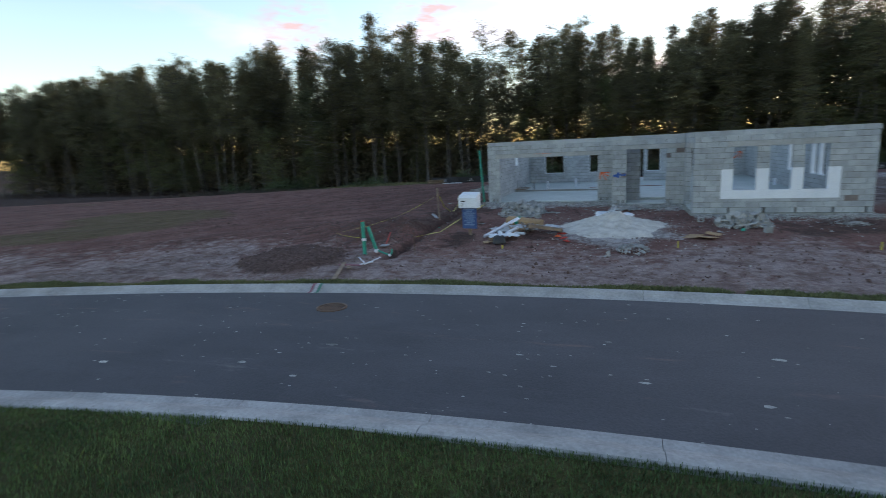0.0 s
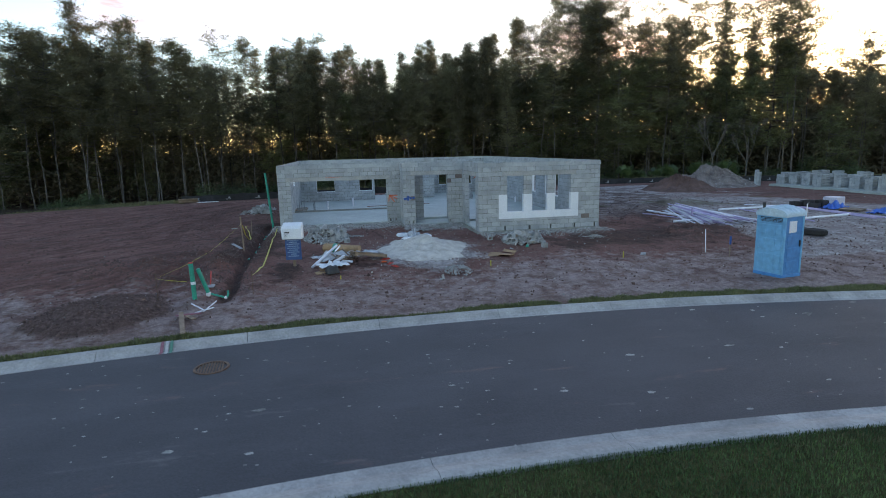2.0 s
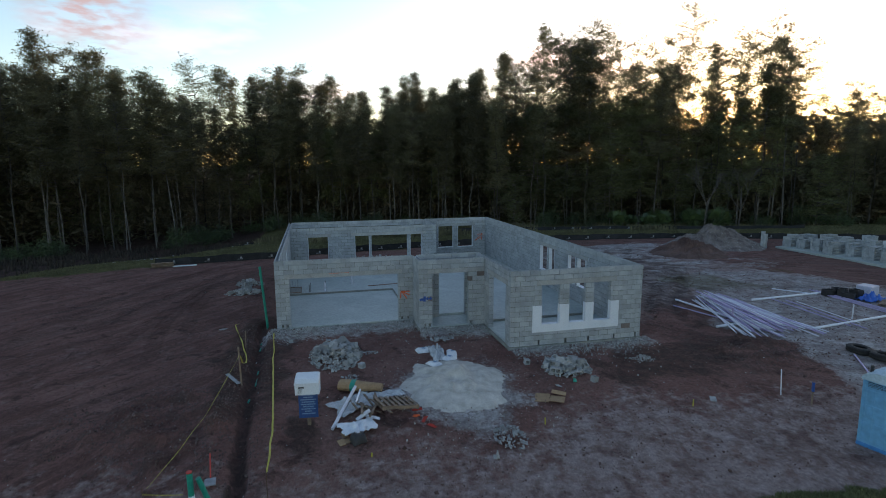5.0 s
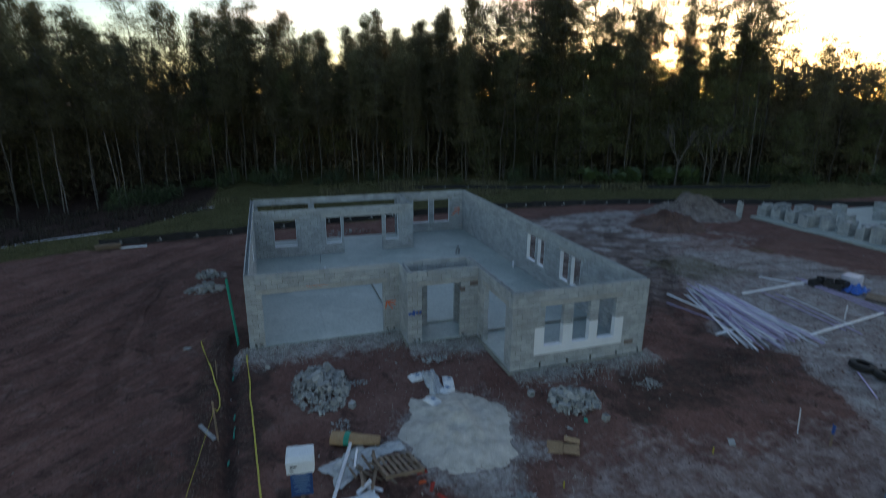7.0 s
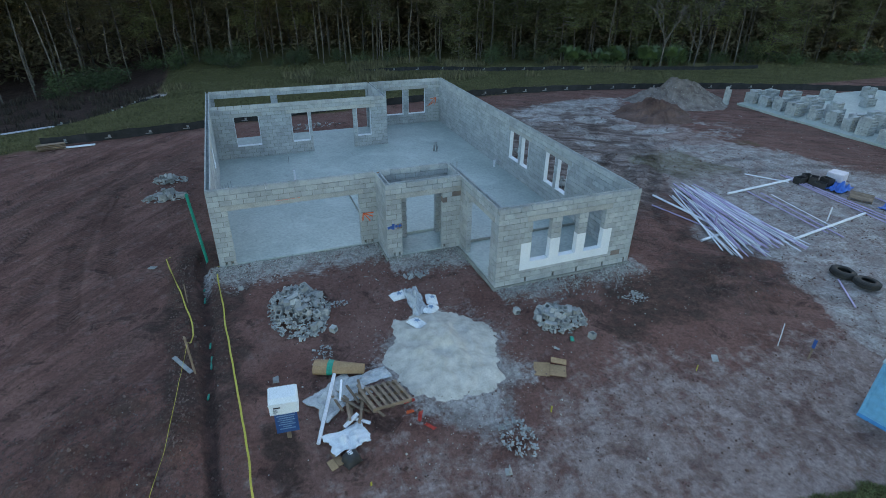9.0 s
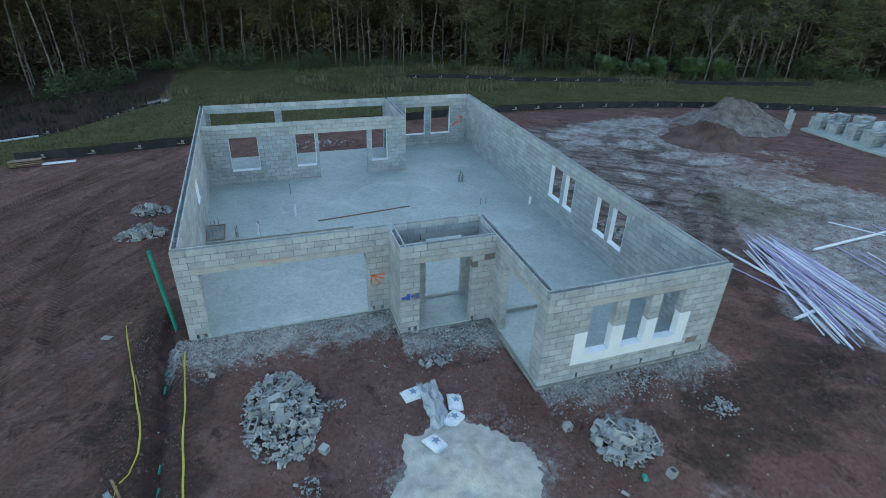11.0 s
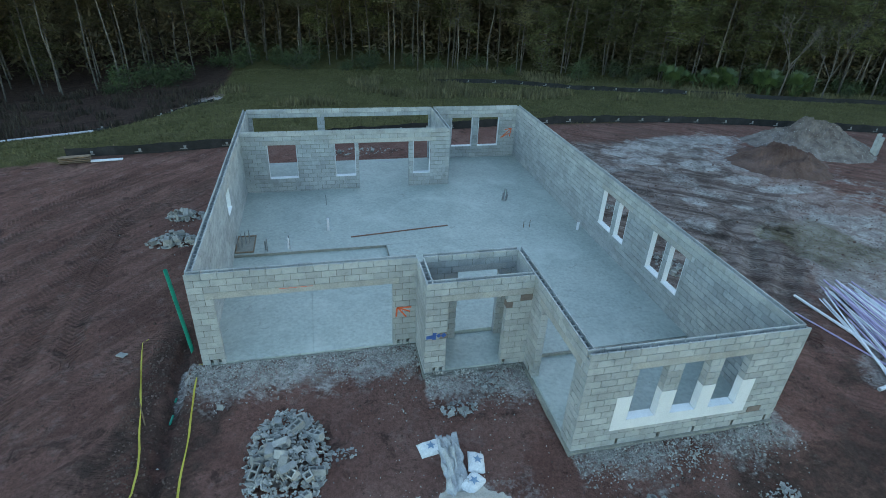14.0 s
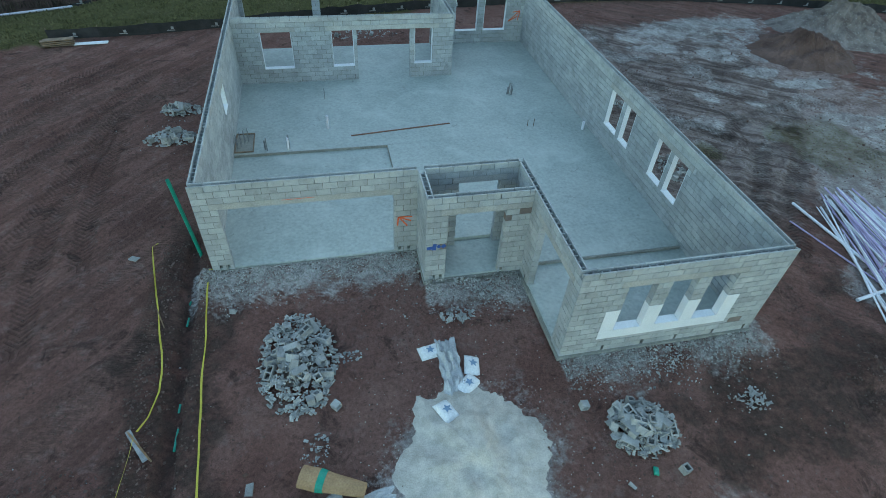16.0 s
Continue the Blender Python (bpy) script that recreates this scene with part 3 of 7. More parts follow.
# ---- road, kerbs, pavement ----
def dusty_asphalt():
    """Asphalt with smears of red and pale dust, dragged along by wheels."""
    m = M_ROAD
    n, l = m.node_tree.nodes, m.node_tree.links
    geo = n.new("ShaderNodeNewGeometry")
    p = n["Principled BSDF"]
    col = p.inputs["Base Color"].links[0].from_socket
    for seed, lo, hi, most, tone in ((3.0, 0.62, 0.72, 0.5, (0.2, 0.12, 0.1)), (40.0, 0.64, 0.74, 0.5, (0.2, 0.19, 0.185)), (80.0, 0.5, 0.75, 0.35, (0.085, 0.085, 0.095))):
        mp, tx, r, x = n.new("ShaderNodeMapping"), n.new("ShaderNodeTexNoise"), n.new("ShaderNodeMapRange"), n.new("ShaderNodeMix")
        mp.inputs["Location"].default_value = (seed, seed * 1.7, 0)
        mp.inputs["Scale"].default_value = (0.55, 2.4, 1)
        tx.inputs["Scale"].default_value, tx.inputs["Detail"].default_value, tx.inputs["Roughness"].default_value = 0.8, 8, 0.68
        r.inputs["From Min"].default_value, r.inputs["From Max"].default_value, r.inputs["To Max"].default_value = lo, hi, most
        x.data_type = "RGBA"
        x.inputs["B"].default_value = (*tone, 1)
        l.new(geo.outputs["Position"], mp.inputs["Vector"]), l.new(mp.outputs[0], tx.inputs["Vector"])
        l.new(tx.outputs["Fac"], r.inputs["Value"]), l.new(r.outputs[0], x.inputs["Factor"])
        l.new(col, x.inputs["A"])
        col = x.outputs["Result"]
    l.new(col, p.inputs["Base Color"])
    return m


def ring_strip(name, r0, r1, profile, mat, label, category, a0=-75, a1=75, steps=220):
    """A strip round the bend; profile: rows of how far from r0 to r1, and the height."""
    bm = bmesh.new()
    rows = []
    for i in range(steps + 1):
        a = radians(a0 + (a1 - a0) * i / steps)
        rows.append([(ROAD_C.x + math.sin(a) * (r0 + (r1 - r0) * f), ROAD_C.y + math.cos(a) * (r0 + (r1 - r0) * f), z) for f, z in profile])
    loft(bm, rows, close=False)
    bmesh.ops.recalc_face_normals(bm, faces=bm.faces)
    return tagged(link_mesh(name, bm, mat), label, category, kind="structure")


ring_strip("road", ROAD_R - ROAD_W, ROAD_R + 0.08, [(0, ROAD_Z), (0.5, ROAD_Z + 0.05), (1, ROAD_Z)], dusty_asphalt(), "dark grey asphalt road with dusty stains", "road")


def kerb(r0, r1, label):
    """Cast kerb lengths of three metres with open joints."""
    base = thing("kerb", label, "kerb", kind="structure")
    step = 3.05 / ROAD_R
    for i in range(-11, 12):
        bm = bmesh.new()
        rows = []
        for k in range(7):
            a = step * (i + (k / 6) * 0.997)
            prof = [(0, ROAD_Z - 0.2), (0, ROAD_Z + 0.006), (0.25, ROAD_Z - 0.01), (0.45, ROAD_Z + 0.03), (0.6, ROAD_Z + 0.085), (0.75, ROAD_Z + 0.118), (0.88, ROAD_Z + 0.125), (0.97, ROAD_Z + 0.115), (1, ROAD_Z + 0.09), (1, ROAD_Z - 0.2)]
            rows.append([(ROAD_C.x + math.sin(a) * (r0 + (r1 - r0) * f), ROAD_C.y + math.cos(a) * (r0 + (r1 - r0) * f), z) for f, z in prof])
        loft(bm, rows, close=True, cap=True)
        bmesh.ops.recalc_face_normals(bm, faces=bm.faces)
        part("kerb_length", bm, M_KERB, base)
    return base


kerb(ROAD_R + 0.07, ROAD_R + KERB_W, "pale concrete rolled kerb beside the building plot")
kerb(ROAD_R - ROAD_W, ROAD_R - ROAD_W - 0.68, "pale concrete rolled kerb beside the lawn")
pavement = thing("pavement", "pale concrete pavement slabs behind the lawn", "pavement", kind="structure")
for i in range(-26, 27):
    bm = bmesh.new()
    step = 1.52 / 49.0
    rows = []
    for k in range(4):
        a = step * (i + 4 + k / 3 * 0.994)
        rows.append([(ROAD_C.x + math.sin(a) * r, ROAD_C.y + math.cos(a) * r, z) for r, z in ((48.27, -0.6), (48.27, -0.37), (49.79, -0.37), (49.79, -0.6))])
    loft(bm, rows, close=True, cap=True)
    bmesh.ops.recalc_face_normals(bm, faces=bm.faces)
    part("paving_slab", bm, M_KERB, pavement)


# ---- the unfinished block house ----
COURSE, BLOCK, THICK, TOP = 0.2032, 0.4064, 0.2, 3.048
JOINT = 0.015
FLOOR, LOW_FLOOR = 0.15, 0.05
block_meshes = {}


def block_mesh(length, kind):
    """One block, its foot at the origin: plain, or a trough with an open channel on top."""
    key = (round(length, 3), kind)
    if key not in block_meshes:
        bm = bmesh.new()
        h, l = COURSE - JOINT, length
        if kind == "trough":
            box(bm, 0, 0, 0, l, 0.04, h), box(bm, 0, THICK - 0.04, 0, l, THICK, h - 0.004)
            for w in range(max(1, round(l / 0.2))):
                box(bm, w * 0.2 + 0.08, 0.04, 0, w * 0.2 + 0.115, THICK - 0.04, h - 0.07)
        else:
            box(bm, 0, 0, 0, l, THICK, h)
        me = bpy.data.meshes.new("block")
        bm.to_mesh(me)
        bm.free()
        me.materials.append(M_BLOCK)
        block_meshes[key] = me
    return block_meshes[key]


def spans(a, b, cuts):
    """What is left of a to b without the cuts."""
    out = [(a, b)]
    for c, d in cuts:
        out = [q for s, e in out for q in ((s, min(e, c)), (max(s, d), e)) if q[1] - q[0] > 0.02]
    return out


def block_wall(name, label, start, heading, length, openings=(), lintels=(), cleanouts=(), first=0, own=300, near=None, dark=(), plain_top=False):
    """A wall of blocks from start, its outer face to the right of the heading. openings: from, to, foot, head.
    lintels: from, to, foot. cleanouts: places along the foot. near: the stretch whose blocks are pieces of their own."""
    dx, dy = heading
    m = Matrix(((dx, -dy, 0, start[0]), (dy, dx, 0, start[1]), (0, 0, 1, 0), (0, 0, 0, 1)))
    wall = thing(name, label, "wall", m, kind="structure")
    holes = list(openings) + [(a, b, z, z + COURSE) for a, b, z in lintels]
    # mortar core, a little behind the faces
    bm = bmesh.new()
    for k in range(14):
        z0, z1 = k * COURSE, (k + 1) * COURSE
        if k == 13:
            z1 -= 0.01
        cuts = [(a - 0.013, b + 0.013) for a, b, f, h in holes if f < z0 + 0.1 < h]
        for a, b in spans(0.014, length - 0.014, cuts + ([(c - 0.034, c + 0.034) for c in cleanouts] if k == 0 else [])):
            box(bm, a, 0.014, z0, b, THICK - 0.014, z1)
        for c in cleanouts if k == 0 else ():
            box(bm, c - 0.034, 0.13, z0, c + 0.034, THICK - 0.014, z1)
    part("mortar", bm, M_MORTAR, wall, "grey mortar in the joints")
    joined, count = bmesh.new(), 0
    for k in range(15):
        z = k * COURSE
        cuts = [(a, b) for a, b, f, h in holes if f < z + 0.1 < h]
        ends = [q for cut in cuts for q in cut]
        if k == 0:
            cuts += [(c - 0.034, c + 0.034) for c in cleanouts]
        shift = -BLOCK / 2 if (k + first) % 2 else 0.0
        s = shift
        while s < length - 0.02:
            for a, b in spans(max(0, s), min(length, s + BLOCK), cuts):
                lo = 0.0 if any(abs(a - q) < 1e-4 for q in ends) else 0.002 if a < 1e-4 else JOINT / 2
                hi = 0.0 if any(abs(b - q) < 1e-4 for q in ends) else 0.002 if b > length - 1e-4 else JOINT / 2
                l = b - a - lo - hi
                if l < 0.02:
                    continue
                kind = "trough" if k == 14 and not plain_top else "plain"
                mine = (near is None or near[0] < (a + b) / 2 < near[1]) and count < own
                if mine:
                    size = round(l / 0.008) * 0.008 if l < BLOCK - JOINT - 0.01 else BLOCK - JOINT
                    ob = new("block", block_mesh(size, kind))
                    ob.parent = wall
                    ob.location = (b - size if hi == 0.0 else a + lo, random.uniform(-0.003, 0.002), z + JOINT / 2)
                    count += 1
                    for da, dz in dark:
                        if a < da < b and z < dz < z + COURSE:
                            ob.data = ob.data.copy()
                            ob.data.materials[0] = M_BLOCK_DARK
                elif kind == "trough":
                    for w0, w1, t in ((0, 0.04, COURSE), (THICK - 0.04, THICK, COURSE - 0.004)):
                        box(joined, a + 0.006, w0, z + 0.006, b - 0.006, w1, z + t)
                    for w in (0.1, 0.3):
                        if a + w + 0.04 < b:
                            box(joined, a + w - 0.017, 0.04, z + 0.006, a + w + 0.017, THICK - 0.04, z + COURSE - 0.07)
                else:
                    box(joined, a + lo, 0, z + 0.0075, b - hi, THICK, z + COURSE - 0.0075)
            s += BLOCK
    if joined.verts:
        tagged(part("block_courses", joined, M_BLOCK_JOINED, wall, "pale concrete blocks"), kind="stuff")
    else:
        joined.free()
    for a, b, z in lintels:
        bm = bmesh.new()
        box(bm, a + 0.004, -0.004, z + 0.004, b - 0.004, THICK + 0.003, z + COURSE - 0.004, bevel=0.008)
        part("lintel", bm, M_LINTEL, wall, "smooth cast concrete lintel")
    return wall


def liner(wall, a, b, foot, head, full=True):
    """White coated reveals of a window opening."""
    bm = bmesh.new()
    box(bm, a, -0.006, foot - 0.004, b, THICK + 0.03, foot + 0.025)
    part("window_sill", bm, M_WHITE, wall, "white coated sill")
    if full:
        for s in (a, b - 0.02):
            bm = bmesh.new()
            box(bm, s, 0.02, foot + 0.025, s + 0.02, THICK + 0.003, head - 0.01)
            part("reveal", bm, M_WHITE, wall, "white coated reveal")


DOOR_HEAD, GARAGE_HEAD = 12 * COURSE, 11 * COURSE
XE, YE, XF, YG, YC = 9.09, -4.71, 14.85, 15.94, -1.4
g_wall = block_wall("wall_1", "front wall with a wide garage opening, bare concrete blocks", (0, 0), (1, 0), 6.096,
                    [(0.61, 5.4, 0, GARAGE_HEAD)], [(0.4, 5.6, GARAGE_HEAD)], (0.25, 0.47, 5.56, 5.85))
block_wall("wall_2", "short porch wall of bare concrete blocks", (6.096, -0.0), (0, -1), -YC - 0.004, first=1)
p_wall = block_wall("wall_3", "porch front wall with an entrance opening, bare blocks", (6.096, YC), (1, 0), XE - 6.096,
                    [(0.6, 2.26, 0, DOOR_HEAD)], [(0.4, 2.99, DOOR_HEAD)], (0.1, 0.28, 0.48, 2.36),
                    dark=((2.7, 2.36), (2.4, 2.16), (0.5, 1.32)))
block_wall("wall_4", "porch back wall with a doorway, bare concrete blocks", (6.3, 0), (1, 0), XE - 6.3,
           [(1.03, 2.28, 0, DOOR_HEAD)], [(0.83, 2.48, DOOR_HEAD)])
block_wall("wall_5", "side wall with a wide opening, bare concrete blocks", (XE, 0.2), (0, -1), 0.2 - YE - 0.202,
           [(2.3, 4.35, 0, DOOR_HEAD)], [(2.1, 4.6, DOOR_HEAD)], (2.0,), first=1)
f_wall = block_wall("wall_6", "front wall with three narrow windows, bare concrete blocks", (XE, YE), (1, 0), XF - XE,
                    [(1.32, 2.1, 4 * COURSE, DOOR_HEAD), (2.5, 3.22, 4 * COURSE, DOOR_HEAD), (3.58, 4.35, 4 * COURSE, DOOR_HEAD)],
                    [(1.1, 4.6, DOOR_HEAD)], (1.22, 2.38, 3.4, 4.56, 5.55), dark=((5.1, 0.5),))
r_wall = block_wall("wall_7", "long side wall with two pairs of windows, bare blocks", (XF, YE + 0.202), (0, 1), YG - YE - 0.202,
                    [(4.24, 5.06, 5 * COURSE, DOOR_HEAD), (5.28, 6.1, 5 * COURSE, DOOR_HEAD), (7.72, 8.44, 5 * COURSE, DOOR_HEAD), (8.7, 9.68, 5 * COURSE, DOOR_HEAD)],
                    [(4.0, 6.3, DOOR_HEAD), (7.5, 9.9, DOOR_HEAD)], first=1, near=(0, 10))
b_wall = block_wall("wall_8", "back wall with a pair of windows, bare concrete blocks", (XF - 0.202, YG), (-1, 0), XF - 9.9 - 0.202,
                    [(0.998, 2.198, 4 * COURSE, DOOR_HEAD), (2.548, 3.748, 4 * COURSE, DOOR_HEAD)], [(0.8, 3.95, DOOR_HEAD)])
block_wall("wall_9", "lanai partition of bare concrete blocks", (9.9, 11.95), (0, 1), YG - 11.95)
l_wall = block_wall("wall_10", "lanai wall with a wide doorway and windows, bare blocks", (0.204, 11.95), (1, 0), 9.49,
                    [(1.1, 2.4, 4 * COURSE, DOOR_HEAD), (4.14, 5.1, 4 * COURSE, DOOR_HEAD), (5.25, 7.67, 0, DOOR_HEAD), (7.88, 8.72, 4 * COURSE, DOOR_HEAD)],
                    [(0.9, 2.6, DOOR_HEAD), (3.9, 9.0, DOOR_HEAD)], (2.6,))
block_wall("wall_11", "lanai beam on a column, bare concrete blocks", (9.696, YG), (-1, 0), 9.49,
           [(0.1, 5.68, 0, 13 * COURSE), (6.07, 9.3, 0, 13 * COURSE)], ())
w_wall = block_wall("wall_12", "long side wall with one small window, bare blocks", (0, YG), (0, -1), YG - 0.204,
                    [(8.7, 9.5, 8 * COURSE, DOOR_HEAD)], [(8.5, 9.7, DOOR_HEAD)], first=1, near=(8.5, 16))
for w, a, b, f in ((r_wall, 4.24, 5.06, 5), (r_wall, 5.28, 6.1, 5), (r_wall, 7.72, 8.44, 5), (r_wall, 8.7, 9.68, 5), (b_wall, 0.998, 2.198, 4), (b_wall, 2.548, 3.748, 4),
                   (l_wall, 1.1, 2.4, 4), (l_wall, 4.14, 5.1, 4), (l_wall, 7.88, 8.72, 4), (w_wall, 8.7, 9.5, 8)):
    liner(w, a, b, f * COURSE, DOOR_HEAD)
# white waterproof coating round the front windows
for a, b, z0, z1 in ((0.93, 4.72, 0.53, 4 * COURSE + 0.03), (0.93, 1.32, 4 * COURSE + 0.032, 8 * COURSE), (2.1, 2.5, 4 * COURSE + 0.032, 8 * COURSE), (3.22, 3.58, 4 * COURSE + 0.032, 8 * COURSE), (4.35, 4.72, 4 * COURSE + 0.032, 8 * COURSE)):
    bm = bmesh.new()
    box(bm, a, -0.012, z0, b, -0.004, z1)
    part("coating", bm, M_WHITE, f_wall, "white waterproof coating")
    if z1 > 1.0:
        for s in [q for q in (a, b) if 1.0 < q < 4.5]:
            bm = bmesh.new()
            box(bm, s - 0.004, -0.004, z0, s + 0.004, THICK, z1)
            part("coating", bm, M_WHITE, f_wall, "white waterproof coating")
for a, b in ((1.32, 2.1), (2.5, 3.22), (3.58, 4.35)):
    liner(f_wall, a + 0.006, b - 0.006, 4 * COURSE, DOOR_HEAD, full=False)

# floor slabs on their footing
bm = bmesh.new()
CUT = 0.0035      # half the width of a sawn joint
for x0, y0, x1, y1 in ((0.19, 6.05, 3.05, YG - 0.02), (3.05, 6.05, XF - 0.19, YG - 0.02), (6.0, 0.19, XF - 0.19, 6.05), (9.28, -1.3, XF - 0.19, 0.19)):
    box(bm, x0 + CUT, y0 + CUT, -0.25, x1 - CUT, y1 - CUT, FLOOR)
box(bm, 0.2, 6.06, -0.25, XF - 0.2, YG - 0.03, FLOOR - 0.02), box(bm, 6.02, 0.2, -0.25, XF - 0.2, 6.06, FLOOR - 0.02)
tagged(link_mesh("floor", bm, M_SLAB), "pale smooth concrete floor slab, bare and mottled", "floor", kind="structure")
bm = bmesh.new()
for x0, y0, x1, y1 in ((0.03, 0.03, 3.05, 6.03), (3.05, 0.03, 5.98, 6.03), (XE + 0.03, YE + 0.19, XF - 0.19, -1.31), (6.28, YC + 0.04, XE + 0.02, 0.16)):
    box(bm, x0 + CUT, y0 + CUT, -0.25, x1 - CUT, y1 - CUT, LOW_FLOOR)
box(bm, 0.04, 0.04, -0.25, 5.97, 6.02, LOW_FLOOR - 0.02)
tagged(link_mesh("floor_low", bm, M_SLAB), "pale concrete garage and porch floor, one step lower", "floor", kind="structure")
bm = bmesh.new()
box(bm, 0.21, 6.02, LOW_FLOOR - 0.1, 6.0, 6.048, FLOOR - 0.003), box(bm, 5.972, 0.21, LOW_FLOOR - 0.1, 5.998, 6.02, FLOOR - 0.003)
tagged(link_mesh("floor_step", bm, M_STEM), "rough grey cast edge of the step down to the garage", "step", kind="structure")
bm = bmesh.new()
for x0, y0, x1, y1 in ((-0.03, -0.03, 6.3, 0.3), (6.07, YC - 0.03, XE + 0.2, 0.2), (XE - 0.05, YE - 0.06, XF + 0.05, YE + 0.3), (XF - 0.3, YE + 0.3, XF + 0.05, YG + 0.04), (-0.03, 0.3, 0.3, YG + 0.04), (0.3, YG - 0.3, XF - 0.3, YG + 0.04), (XE - 0.05, YE + 0.3, XE + 0.3, YC - 0.03)):
    box(bm, x0, y0, -0.6, x1, y1, -0.005)
tagged(link_mesh("footing", bm, M_STEM), "rough grey concrete footing under the block walls", "footing", kind="structure")


# ---- woods round the plot ----
def leaf_tuft(vs, fs, c, r, count, size, rng, flat=0.7):
    """Small ragged leaves round a point."""
    for _ in range(count):
        d = Vector((rng.gauss(0, 1), rng.gauss(0, 1), rng.gauss(0, flat)))
        p = Vector(c) + d * r * 0.5
        a = Vector((rng.uniform(-1, 1), rng.uniform(-1, 1), rng.uniform(-0.6, 0.6))).normalized()
        b = a.cross(Vector((rng.uniform(-1, 1), rng.uniform(-1, 1), rng.uniform(-1, 1)))).normalized()
        s = size * rng.uniform(0.6, 1.3)
        k = len(vs)
        vs += [p - a * s + b * s * 0.22, p - a * s * 0.7 - b * s * 0.3, p + a * s]
        fs.append((k, k + 1, k + 2))


def mesh_of(name, vs, fs, mat):
    me = bpy.data.meshes.new(name)
    me.from_pydata([tuple(v) for v in vs], [], fs)
    me.materials.append(mat)
    return me


def make_tree(name, label, seed, height, bare, spread, boughs, twigs, leaves, leaf, mat, form, girth=0.0038):
    """A trunk with boughs that carry twigs of needles or leaves. bare: the share of the height without a crown; form: cone, round or flat."""
    rng = random.Random(seed)
    tree = thing(name, label, "tree", group="trees of the woods")
    bm = bmesh.new()
    pts = [Vector((0, 0, -0.4))]
    lean = Vector((rng.uniform(-0.015, 0.015), rng.uniform(-0.015, 0.015), 0))
    for i in range(1, 7):
        pts.append(Vector((0, 0, height * i / 6)) + lean * height * i / 6 + Vector((rng.uniform(-0.15, 0.15), rng.uniform(-0.15, 0.15), 0)))
    r0 = girth * height
    bent(bm, pts, r0, 7, r0 * 0.2)
    vs, fs = [], []
    for i in range(boughs):
        f = bare + (1 - bare) * (i + rng.random()) / boughs
        j = min(5, int(f * 6))
        c = pts[j].lerp(pts[j + 1], f * 6 - j)
        u = (f - bare) / (1 - bare)
        reach = {"cone": (1.06 - u) ** 0.75, "round": math.sin(math.pi * min(1, 0.2 + 0.8 * u)) ** 0.7 + 0.12, "flat": 0.45 + 0.75 * u ** 1.5 - 0.5 * max(0, u - 0.85) / 0.15}[form]
        out = spread * reach * rng.uniform(0.45, 1.2)
        a = rng.uniform(0, 2 * math.pi)
        rise = rng.uniform(-0.25, 0.3) if form != "flat" else rng.uniform(0.0, 0.6)
        tip = c + Vector((math.cos(a) * out, math.sin(a) * out, out * rise))
        if i % 2 == 0 or form == "flat":
            tube(bm, c, tip, 0.035 + 0.03 * (1 - u), 0.012, 4, False)
        for k in range(twigs):
            g = 0.35 + 0.7 * (k + rng.random()) / twigs
            q = c.lerp(tip, g) + Vector((rng.gauss(0, 0.16), rng.gauss(0, 0.16), rng.gauss(0, 0.13))) * spread * 0.6
            leaf_tuft(vs, fs, q, rng.uniform(0.5, 0.85) if form == "flat" else rng.uniform(0.4, 0.75), leaves, leaf, rng, 0.5 if form == "flat" else 0.7)
    part("trunk", bm, M_BARK, tree)
    crown = new("crown", mesh_of("crown", vs, fs, mat))
    crown.parent = tree
    return tree


KINDS = [
    make_tree("pine_tree", "tall slender pine with a bare pale trunk", 1, 18, 0.46, 1.8, 60, 6, 19, 0.155, M_NEEDLE, "round"),
    make_tree("pine_tree", "tall slender pine with a pointed crown", 2, 19, 0.38, 1.7, 72, 6, 16, 0.15, M_NEEDLE, "cone"),
    make_tree("pine_tree", "tall pine with a ragged open crown", 3, 19.5, 0.55, 2.7, 34, 6, 34, 0.125, M_NEEDLE, "flat"),
    make_tree("cypress_tree", "slim dark cypress with a narrow crown", 4, 17, 0.3, 1.4, 72, 5, 17, 0.15, M_NEEDLE, "cone"),
    make_tree("broadleaf_tree", "leafy dark tree with a high crown", 5, 14, 0.25, 2.6, 66, 6, 18, 0.16, M_LEAF, "round"),
    make_tree("broadleaf_tree", "small leafy understorey tree in the shade", 6, 8, 0.14, 1.8, 44, 5, 16, 0.14, M_LEAF, "round"),
    make_tree("pine_tree", "thin young pine with a sparse crown", 8, 15, 0.55, 1.2, 40, 5, 14, 0.14, M_NEEDLE, "cone", 0.0045),
    make_tree("pine_tree", "tall pine with a broken lopsided crown", 9, 18.5, 0.5, 2.3, 38, 5, 34, 0.125, M_NEEDLE, "flat"),
]
HEIGHTS = (18, 19, 19.5, 17, 14, 8, 15, 18.5)
EDGE = [(-120, 44), (-75, 38), (-45, 35), (-30, 37), (-17, 42), (-6, 52), (6, 51), (27, 45), (42, 41), (55, 33), (75, 24), (105, 10), (135, -10)]


def edge_y(x):
    """How far back the woods begin at x."""
    for (ax, ay), (bx, by) in zip(EDGE, EDGE[1:]):
        if ax <= x <= bx:
            return ay + (by - ay) * (x - ax) / (bx - ax)
    return EDGE[-1][1]


def edge_gap(x, y):
    return edge_y(x) - y


